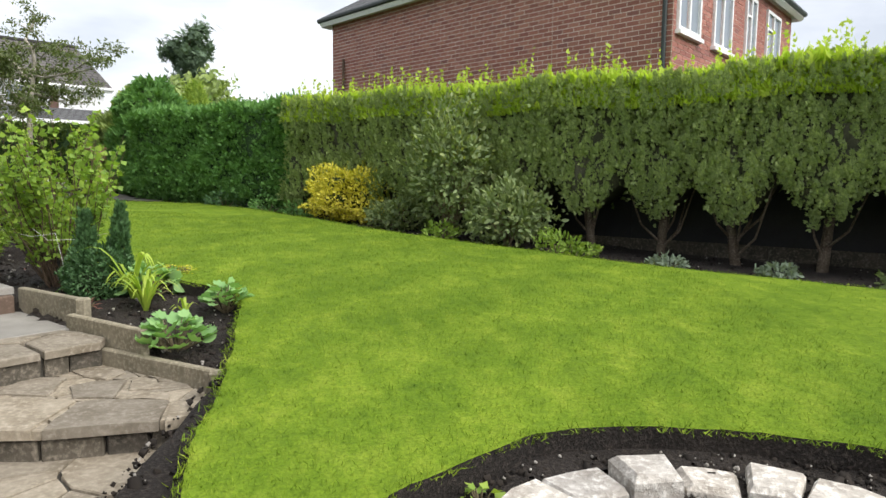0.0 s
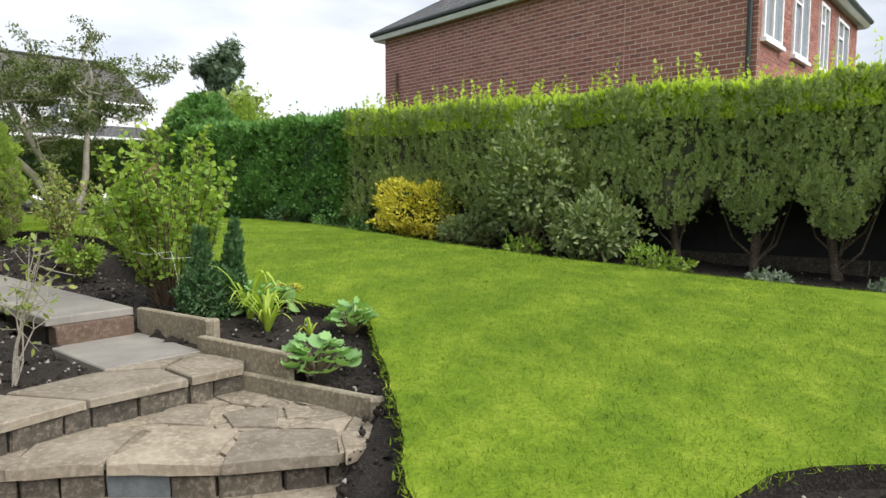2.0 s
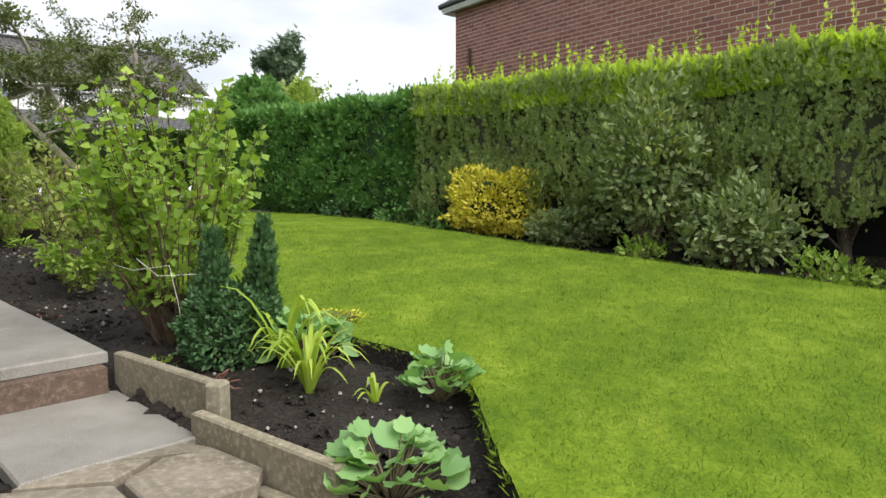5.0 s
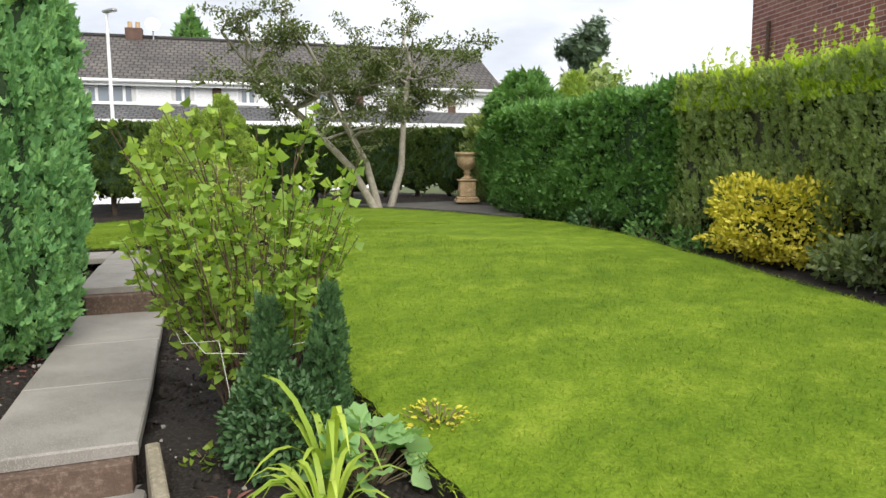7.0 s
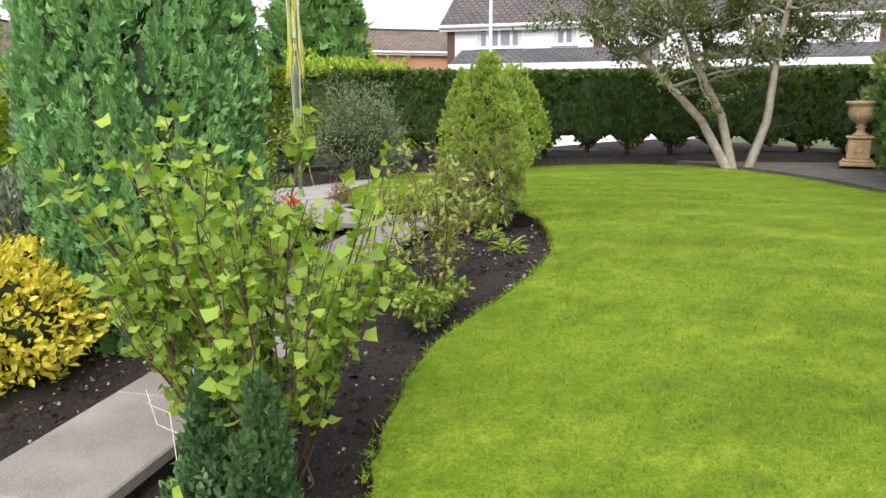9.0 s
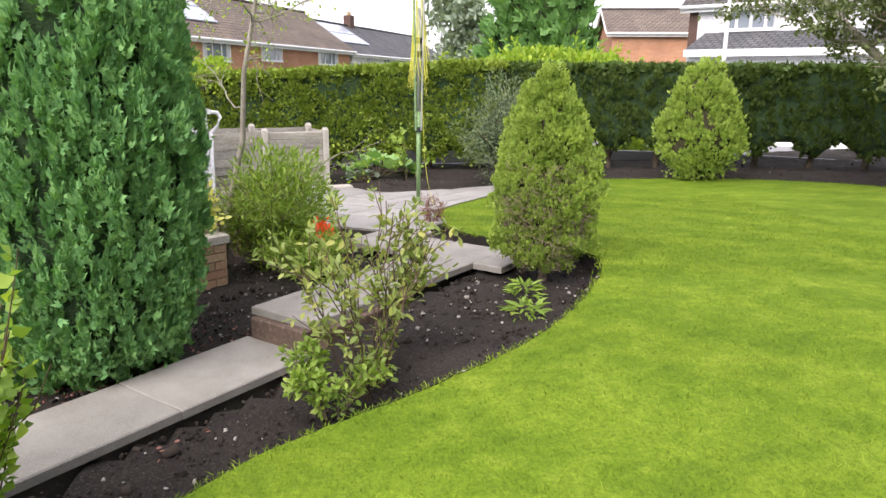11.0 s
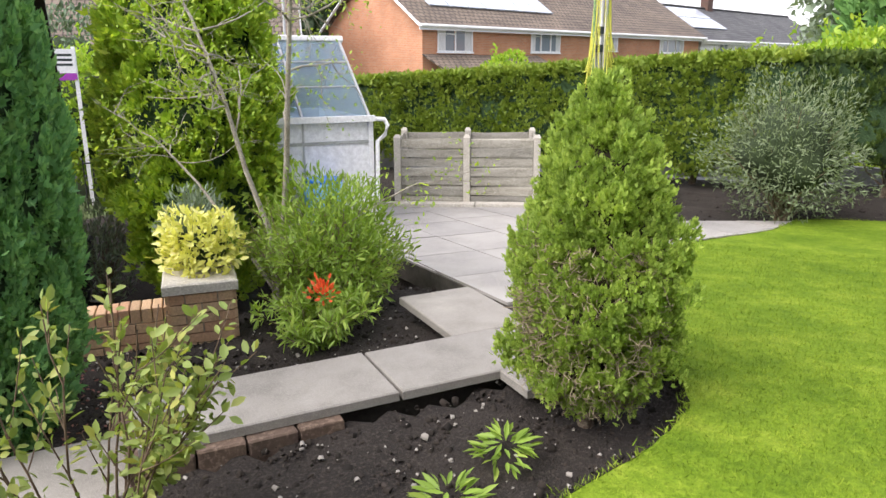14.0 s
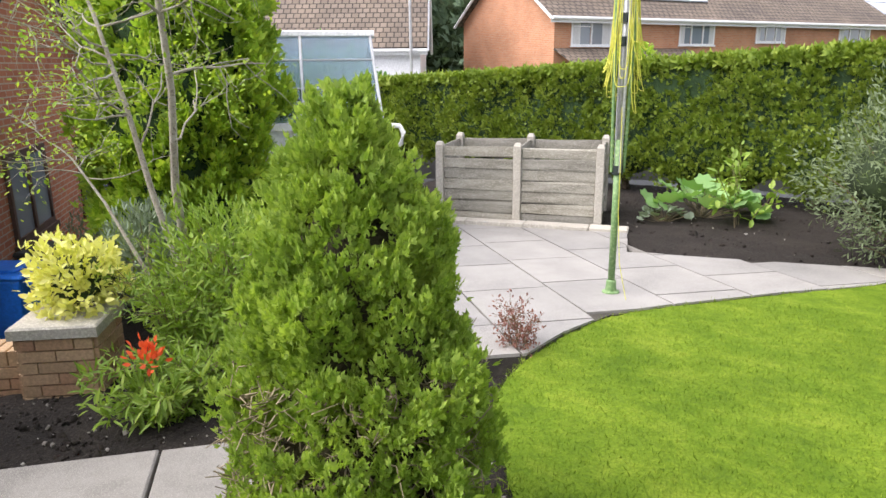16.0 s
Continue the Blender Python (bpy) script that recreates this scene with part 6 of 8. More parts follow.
# ---- plants ----
def hedge(name, label, line, width, z0, z1, green, top=None, density=420, size=0.13, lumps=0.12, trunks=True, arches=0.0, topsize=0.2, core=M_CORE, flat=False, sprigs=0.0, front=1, plume=(10, 0.025, 0.05, 0.07)):
    """A clipped hedge along line. z0, z1: heights of its foliage's foot and top, as functions of x and y."""
    h = thing(name, 0, 0, 0, label, "hedge")
    line = np.array(line, float)
    seg = np.linalg.norm(np.diff(line, axis=0), axis=1)
    acc = np.concatenate([[0], np.cumsum(seg)])
    L = acc[-1]
    def at(s):
        x, y = np.interp(s, acc, line[:, 0]), np.interp(s, acc, line[:, 1])
        k = np.clip(np.searchsorted(acc, s, "right") - 1, 0, len(seg) - 1)
        d = (line[k + 1] - line[k]) / seg[k][:, None]
        return x, y, d
    def foot(s, x, y):
        z = z0(x, y)
        if arches:
            z = z + arches * (0.5 - 0.5 * np.cos(2 * math.pi * (s - 0.65) / 0.95)) ** 1.7
        return z
    # core
    ss = np.linspace(0, L, max(6, int(L / 0.25)))
    x, y, d = at(ss)
    nrm = np.stack([-d[:, 1], d[:, 0]], 1)
    hz = np.linspace(0, 1, 9)
    V, rows = [], []
    prof = [(-1, t) for t in hz] + [(1, t) for t in hz[::-1]]
    for sgn, t in prof:
        w = width / 2 - 0.1
        za, zb = foot(ss, x, y) + 0.06, z1(x, y) - 0.1
        z = za + (zb - za) * t
        w = w * (1 - (0.25 if t in (0,) else 0))
        P = np.stack([x + nrm[:, 0] * w * sgn, y + nrm[:, 1] * w * sgn, z], 1)
        off = lumps * 0.5 * fbm(P, 2.0)
        P[:, :2] += nrm * (off * sgn)[:, None]
        V.append(P)
    V = np.stack(V)
    m, n = V.shape[:2]
    F = [(i * n + j, i * n + j + 1, ((i + 1) % m) * n + j + 1, ((i + 1) % m) * n + j) for i in range(m) for j in range(n - 1)]
    F += [tuple(i * n for i in range(m)), tuple(i * n + n - 1 for i in range(m))[::-1]]
    # solid core whose dark colour stands for shade between the sprays
    raw("inner_growth", V.reshape(-1, 3), F, core, h, "inner growth, coloured dark as shade inside foliage", smooth=True)
    # foliage of both faces and the top
    for sgn, dens in ((front, density * 1.5), (-front, density * 0.1)):
        cnt = int(L * 2.2 * dens)
        s = rng.uniform(0, L, cnt)
        x, y, d = at(s)
        nn = np.stack([-d[:, 1], d[:, 0]], 1) * sgn
        t = rng.uniform(0, 1, cnt)
        za, zb = foot(s, x, y), z1(x, y)
        z = za + (zb - za) * t
        w = width / 2 * (1 - 0.25 * np.clip((0.12 - t) / 0.12, 0, 1))
        P = np.stack([x, y, z], 1)
        off = lumps * fbm(P, 2.0) + rng.uniform(-0.12, 0.05, cnt)
        P[:, :2] += nn * (w + off)[:, None]
        N3 = np.c_[nn, np.zeros(cnt)]
        D = N3 * 0.55 + rng.normal(size=(cnt, 3)) * 0.5 + np.array([0, 0, 0.45])
        P, D = clumped(P, N3, plume[0], plume[1], plume[2], plume[3])
        leaves("foliage", P, D, rng.uniform(0.6, 1.15, cnt) * size * 0.6, T_FERN, green, h, "", N3, "stuff")
    cnt = int(L * width * min(density, 950))
    s = rng.uniform(0, L, cnt)
    x, y, d = at(s)
    nn = np.stack([-d[:, 1], d[:, 0]], 1)
    u = rng.uniform(-1, 1, cnt) * (width / 2 + 0.02)
    z = z1(x, y) + rng.uniform(-0.12, 0.03, cnt)
    P = np.stack([x + nn[:, 0] * u, y + nn[:, 1] * u, z], 1)
    D = rng.normal(size=(cnt, 3)) * (0.8 if flat else 0.35) + np.array([0, 0, 0.5 if flat else 1.0])
    leaves("top_growth", P, D, rng.uniform(0.6, 1.4, cnt) * topsize, T_FERN, top or green, h, "lighter new growth on top" if top else "", None, "stuff")
    if top:
        cnt = int(L * min(density, 900) * 1.3)
        s = rng.uniform(0, L, cnt)
        x, y, d = at(s)
        nn = np.stack([-d[:, 1], d[:, 0]], 1) * front
        q = rng.uniform(0, 1, cnt) ** 1.6
        P = np.stack([x, y, z1(x, y) - 0.02 - 0.34 * q], 1)
        P[:, :2] += nn * (width / 2 + lumps * fbm(P, 2.0) * q - 0.1 * (1 - q) + 0.02)[:, None]
        leaves("shoulder_growth", P, np.c_[nn * 0.35, np.full(cnt, 0.9)] + rng.normal(size=(cnt, 3)) * 0.4, rng.uniform(0.6, 1.3, cnt) * size * 0.95, T_FERN, top, h, "lighter new growth on top", None, "stuff")
    if sprigs:
        cnt = int(L * sprigs)
        s = rng.uniform(0, L, cnt)
        x, y, d = at(s)
        nn = np.stack([-d[:, 1], d[:, 0]], 1)
        u = rng.uniform(-1, 1, cnt) * width / 2
        P0 = np.stack([x + nn[:, 0] * u, y + nn[:, 1] * u, z1(x, y)], 1)
        hh = rng.uniform(0.1, 0.42, cnt)
        Ps, Ds = [], []
        for k in range(cnt):
            lean = rng.normal(size=3) * 0.12
            for t in np.linspace(0, 1, 7):
                Ps.append(P0[k] + (np.array([0, 0, 1]) + lean) * hh[k] * t)
                Ds.append(np.array([0, 0, 0.9]) + rng.normal(size=3) * 0.6)
        leaves("new_sprig", Ps, Ds, rng.uniform(0.6, 1.1, len(Ps)) * 0.075, T_FERN, top or green, h, "", None, "stuff")
    if trunks:
        s = np.arange(0.65, L, 0.95) + 0.03
        x, y, d = at(s)
        for k in range(len(s)):
            g = float(soil_z(x[k], y[k])) - 0.05
            zt = float(z0(x[k], y[k])) + 0.5
            lean = rng.normal(size=2) * 0.08
            ln = [([(x[k], y[k], g), (x[k] + lean[0] * 0.5, y[k] + lean[1] * 0.5, (g + zt) / 2), (x[k] + lean[0], y[k] + lean[1], zt)], 0.07, 0.045)]
            for j in range(5):
                e = rng.normal(size=2) * 0.3
                zz = g + rng.uniform(0.15, 0.4)
                ln.append(([(x[k], y[k], zz), (x[k] + e[0] * 0.5, y[k] + e[1] * 0.5, zz + 0.25), (x[k] + e[0], y[k] + e[1], zt + 0.1)], 0.02, 0.008))
            tubes("trunk", ln, M_BARK, h)
    return h


def clumped(P, N, per, spread, out, rise):
    """Gather sprays into plumes round every per-th place: returns places and directions."""
    n = len(P)
    k = max(1, n // per)
    i = rng.integers(0, k, n)
    C, NC = P[:k], N[:k]
    push = rng.uniform(-0.6, 1.0, k)[i] * out
    t = rng.uniform(0, 1, n)
    side = rng.normal(size=(n, 3)) * spread * (1.15 - t)[:, None]
    Q = C[i] + NC[i] * (push + 0.3 * out * t)[:, None] + side + np.array([0, 0, 1.0]) * (rise * (t - 0.4))[:, None]
    D = side / max(spread, 1e-3) * 0.5 + NC[i] * 0.45 + np.array([0, 0, 0.35 + (0.9 if rise > 2 * spread else 0.2)]) + rng.normal(size=(n, 3)) * 0.15
    return Q, D


def cone_bush(name, label, cat, x, y, z, prof, count, size, green, core=M_CORE, up=0.8, tmpl=T_FERN, lump=0.06, trunk=0.06, bare=None, group="", ls=3.0, plume=None, gap=0.09):
    """A bush turned from a profile (height, radius), clothed in sprays."""
    b = thing(name, x, y, z, label, cat, group)
    hs, rs = np.array([p[0] for p in prof]), np.array([p[1] for p in prof])
    nt_, nh = 24, 26
    th = np.linspace(0, 2 * math.pi, nt_, endpoint=False)
    H = np.linspace(hs[0] + 0.05, hs[-1] - 0.12, nh)
    V = []
    for hh in H:
        r = max(np.interp(hh, hs, rs) - gap, 0.01)
        V.append(np.stack([r * np.cos(th), r * np.sin(th), np.full(nt_, hh)], 1))
    V = np.concatenate(V)
    V[:, :2] *= (1 + lump * 1.5 * fbm(V, ls, x))[:, None]
    F = [(i * nt_ + j, i * nt_ + (j + 1) % nt_, (i + 1) * nt_ + (j + 1) % nt_, (i + 1) * nt_ + j) for i in range(nh - 1) for j in range(nt_)]
    F += [tuple(range(nt_))[::-1], tuple(range((nh - 1) * nt_, nh * nt_))]
    # core coloured dark, as the bush's shaded inside
    raw("inner_growth", V, F, core, b, "inner growth, coloured dark as shade inside foliage", smooth=True)
    fine = np.linspace(hs[0], hs[-1], 300)
    wgt = np.interp(fine, hs, rs) + 0.03
    cdf = np.cumsum(wgt) / wgt.sum()
    hh = np.interp(rng.uniform(0, 1, count), cdf, fine)
    a = rng.uniform(0, 2 * math.pi, count)
    r = np.interp(hh, hs, rs)
    P = np.stack([r * np.cos(a), r * np.sin(a), hh], 1)
    f = 1 + lump * 1.5 * fbm(P, ls, x) + lump * fbm(P, ls * 3, y)
    P[:, :2] *= f[:, None]
    P[:, :2] *= (1 - rng.uniform(0, 1, count) ** 2 * 0.09 / np.maximum(r, 0.1))[:, None]
    N3 = np.stack([np.cos(a), np.sin(a), 0.25 + 0 * a], 1)
    D = N3 * 0.5 + rng.normal(size=(count, 3)) * 0.33 + np.array([0, 0, up])
    if plume:
        P, D = clumped(P, unit(N3), *plume)
    leaves("foliage", P, D, rng.uniform(0.6, 1.35, count) * size, tmpl, green, b, "", N3, "stuff")
    if bare:
        h0, h1, cnt, mat = bare
        ln = []
        for k in range(cnt):
            hh = rng.uniform(h0, h1)
            aa = rng.uniform(0, 6.28)
            rr = float(np.interp(hh, hs, rs)) * 1.04
            p = np.array([rr * math.cos(aa), rr * math.sin(aa), hh])
            q = p + np.array([math.cos(aa), math.sin(aa), 0.4]) * 0.012 + rng.normal(size=3) * 0.024
            r2 = q + rng.normal(size=3) * 0.024 + np.array([0, 0, 0.012])
            ln.append(([p * [0.9, 0.9, 1], p, q, r2], 0.0032, 0.0016))
        tubes("bare_twig", ln, mat, b, "pale bare twigs", 3)["kind"] = "stuff"
    if trunk:
        lean = 0.05
        tubes("trunk", [([(0, 0, -0.08), (lean, 0, hs[0] * 0.6), (0, lean, hs[0] + 0.4)], trunk, trunk * 0.6)], M_BARK, b, n=8)
    return b


def shrub(name, label, cat, x, y, z, h, spread, stems, leaf, leafsize, per, mat, stem_mat=M_TWIG, tmpl=T_LEAF, start=0.25, r=0.009, branch=3, group="", droop=0.0, lean=(0, 0), blob=None, bend=0.25, upright=0.0):
    """Stems from one foot, side twigs, leaves along them."""
    b = thing(name, x, y, z, label, cat, group)
    ln, P, D = [], [], []
    for k in range(stems):
        a = rng.uniform(0, 2 * math.pi)
        out = spread * math.sqrt(rng.uniform(0.03, 1))
        hh = h * rng.uniform(0.6, 1.0) * (1 - 0.25 * (out / spread) ** 2)
        tip = np.array([out * math.cos(a) + lean[0], out * math.sin(a) + lean[1], hh])
        base = np.array([0.06 * math.cos(a), 0.06 * math.sin(a), -0.03]) * min(1, spread * 3)
        t = np.linspace(0, 1, 8)[:, None]
        q = base + (tip - base) * np.concatenate([t ** (1 + bend), t ** (1 + bend), t ** (1 - bend * 0.5)], 1)
        q[1:-1] += rng.normal(size=(6, 3)) * 0.012 * h
        if droop:
            q[:, 2] -= droop * (t[:, 0] ** 3) * hh
        ln.append((q, r, r * 0.35))
        twigs = [q]
        for j in range(branch):
            i = rng.integers(3, 7)
            e = rng.normal(size=3) * np.array([1, 1, 0.6]) + np.array([0, 0, 0.4]) + 0.6 * np.array([math.cos(a), math.sin(a), 0])
            e = e * (1 - upright) + upright * np.array([0.45 * math.cos(a), 0.45 * math.sin(a), 1.3])
            e = e / np.linalg.norm(e) * h * rng.uniform(0.12, 0.28)
            w = q[i] + e * np.linspace(0, 1, 5)[:, None] + np.array([0, 0, 0.1]) * (np.linspace(0, 1, 5) ** 2)[:, None] * h * 0.3
            ln.append((w, r * 0.5, r * 0.25))
            twigs.append(w)
        for w in twigs:
            m = int(per * (1.0 if w is q else 0.5))
            for _ in range(m):
                u = rng.uniform(start if w is q else 0.2, 1.0)
                f = u * (len(w) - 1)
                i = min(int(f), len(w) - 2)
                p = w[i] + (w[i + 1] - w[i]) * (f - i)
                dd = w[i + 1] - w[i]
                dd = dd / (np.linalg.norm(dd) + 1e-9)
                o = rng.normal(size=3)
                P.append(p + o * 0.01)
                D.append(dd * 0.4 + o * 0.75 + np.array([0, 0, 0.1 - droop]))
    tubes("stem", ln, stem_mat, b, n=5)["kind"] = "stuff"
    P = np.array(P)
    leaves("leaves", P, D, rng.uniform(0.55, 1.2, len(P)) * leafsize, tmpl, mat, b, "", np.array([0, 0, 1.0]), "stuff")
    return b


def ball_shrub(name, label, cat, x, y, z, rx, ry, h, count, leafsize, mat, tmpl=T_LEAF, core=M_CORE, lump=0.16, stems=24, group="", foot=0.0, second=None, hollow=0.35, cz=0.5, up=0.35):
    """A rounded leafy shrub: an uneven shell of leaves over stems."""
    b = thing(name, x, y, z, label, cat, group)
    v = unit(rng.normal(size=(count, 3)))
    rad = 1 - hollow * rng.uniform(0, 1, count) ** 1.7
    P = v * rad[:, None]
    P *= (1 + lump * fbm(v, 2.6, x) + lump * 0.6 * fbm(v, 6.0, y))[:, None]
    P = P * np.array([rx, ry, h / 2]) + np.array([0, 0, h / 2 + foot])
    keep = P[:, 2] > 0.01
    P, v = P[keep], v[keep]
    D = v * 0.7 + rng.normal(size=P.shape) * 0.5 + np.array([0, 0, up])
    # shoots that stand out of the outline
    m = max(8, count // 160)
    j = rng.integers(0, len(P), m * 10)
    j = np.repeat(j[:m], 10)
    t = np.tile(np.linspace(0.05, 0.32, 10), m) * np.repeat(rng.uniform(0.4, 1.0, m), 10)
    Q = P[j] + (v[j] * 0.8 + np.array([0, 0, 0.5])) * (t * min(rx, h))[:, None] + rng.normal(size=(len(j), 3)) * leafsize * 0.25
    P, v, D = np.concatenate([P, Q]), np.concatenate([v, v[j]]), np.concatenate([D, v[j] + rng.normal(size=(len(j), 3)) * 0.7])
    leaves("leaves", P, D, rng.uniform(0.6, 1.25, len(P)) * leafsize, tmpl, mat, b, "", v + np.array([0, 0, 0.6]), "stuff")
    if second:
        m2, frac, top_only = second
        n2 = int(count * frac)
        i = rng.integers(0, len(P), n2)
        Q = P[i] + v[i] * 0.03
        if top_only:
            k = Q[:, 2] > h * 0.6
            Q, i = Q[k], i[k]
        leaves("young_leaves", Q, v[i] + np.array([0, 0, 0.6]), rng.uniform(0.6, 1.1, len(Q)) * leafsize, tmpl, m2, b, "differently coloured young leaves", v[i], "stuff")
    ln = []
    for k in range(stems):
        i = rng.integers(0, len(P))
        q = P[i] * 0.93
        ln.append(([(rng.normal() * 0.03, rng.normal() * 0.03, -0.03), q * [0.35, 0.35, 0.45], q * [0.7, 0.7, 0.8], q], 0.012, 0.003))
    tubes("stem", ln, M_TWIG, b, n=4)["kind"] = "stuff"
    if core:
        # lumpy core, its dark colour standing for shade among the leaves
        bm = bmesh.new()
        bmesh.ops.create_icosphere(bm, subdivisions=3, radius=1.0)
        for w in bm.verts:
            c = np.array([w.co[:]])
            f = 0.62 * (1 + lump * float(fbm(c, 2.6, x)[0]))
            w.co = Vector((w.co.x * rx * f, w.co.y * ry * f, max(w.co.z * h / 2 * f + h / 2 + foot, -0.02)))
        part("inner_growth", bm, core, b, "inner growth, coloured dark as shade inside foliage", True)
    return b


def tree(name, label, x, y, z, trunks, mat, bark, leafsize, count, tmpl=T_LEAF, group="", twig=0.5, cloudy=0.12, levels=3, flat=0.5):
    """A tree: tapered trunks by way-points (points, r0, r1), limbs grown from them, leaves in clumps at the ends."""
    b = thing(name, x, y, z, label, "tree", group)
    ln, ends = [], []
    def grow(p, d, length, r, lv):
        q = [p]
        for k in range(4):
            d = unit(d + rng.normal(size=3) * 0.22 + np.array([0, 0, 0.03]))
            q.append(q[-1] + d * length / 4)
        ln.append((q, r, r * 0.45))
        if lv == 0:
            ends.extend(q[1:])
            return
        ends.extend(q[3:])
        for k in range(3):
            i = rng.integers(1, 5)
            e = unit(d * 0.8 + rng.normal(size=3) * np.array([0.8, 0.8, flat]))
            grow(q[i], e, length * rng.uniform(0.45, 0.75), r * 0.5, lv - 1)
    for pts, r0, r1, limbs, ll in trunks:
        pts = [np.array(p, float) for p in pts]
        ln.append((pts, r0, r1))
        for k in range(limbs):
            f = rng.uniform(0.5, 1.0) * (len(pts) - 1)
            i = min(int(f), len(pts) - 2)
            p = pts[i] + (pts[i + 1] - pts[i]) * (f - i)
            e = unit(rng.normal(size=3) * np.array([1, 1, 0.35]) + np.array([0, 0, 0.25]))
            grow(p, e, ll * rng.uniform(0.6, 1.1), r1 * 0.7, levels - 1)
        grow(pts[-1], unit(pts[-1] - pts[-2]), ll * 0.9, r1, levels - 1)
    tubes("trunk", ln, bark, b, n=6)
    E = np.array(ends)
    i = rng.integers(0, len(E), count)
    P = E[i] + rng.normal(size=(count, 3)) * cloudy * np.array([1, 1, min(1.0, 0.35 + flat)])
    D = rng.normal(size=(count, 3)) + np.array([0, 0, 0.1])
    leaves("crown", P, D, rng.uniform(0.6, 1.2, count) * leafsize, tmpl, mat, b, "", np.array([0, 0, 1.0]), "stuff")
    return b


def rosette(name, label, cat, x, y, z, r, h, count, leafsize, mat, tmpl, group="", stalk=True):
    """A low plant of stalked leaves from one foot."""
    b = thing(name, x, y, z, label, cat, group)
    P, D, ln = [], [], []
    for k in range(count):
        a = rng.uniform(0, 6.28)
        u = math.sqrt(rng.uniform(0, 1))
        p = np.array([r * u * math.cos(a), r * u * math.sin(a), h * (1 - 0.55 * u * u) * rng.uniform(0.7, 1.05)])
        P.append(p)
        D.append(np.array([math.cos(a), math.sin(a), 0.25]) + rng.normal(size=3) * 0.25)
        if stalk:
            ln.append(([(0, 0, 0), p * [0.5, 0.5, 0.6], p], 0.004, 0.0025))
    leaves("leaves", P, D, rng.uniform(0.7, 1.2, count) * leafsize, tmpl, mat, b, "", np.array([0, 0, 1.2]), "stuff")
    if ln:
        tubes("stalk", ln, M_TWIG, b, n=4)["kind"] = "stuff"
    return b


def strap_plant(name, label, x, y, z, h, count, mat, w=0.012):
    b = thing(name, x, y, z, label, "plant")
    V, F = [], []
    for k in range(count):
        a = rng.uniform(0, 6.28)
        reach = h * rng.uniform(0.5, 1.2)
        hh = h * rng.uniform(0.6, 1.1)
        c, s = math.cos(a), math.sin(a)
        for i, t in enumerate(np.linspace(0, 1, 8)):
            rr, z_ = reach * t ** 1.3, hh * math.sin(t * 2.3) * 1.05
            ww = w * (1 - t ** 3)
            V += [(rr * c - s * ww, rr * s + c * ww, z_), (rr * c + s * ww, rr * s - c * ww, z_)]
            if i:
                m = len(V)
                F.append((m - 4, m - 3, m - 1, m - 2))
    raw("leaves", V, F, mat, b, smooth=True)


def const(v):
    return lambda x, y: v + 0 * np.asarray(x)


def ground_at(x, y, up=0.0):
    return lambda a, b: soil_z(a, b) + up


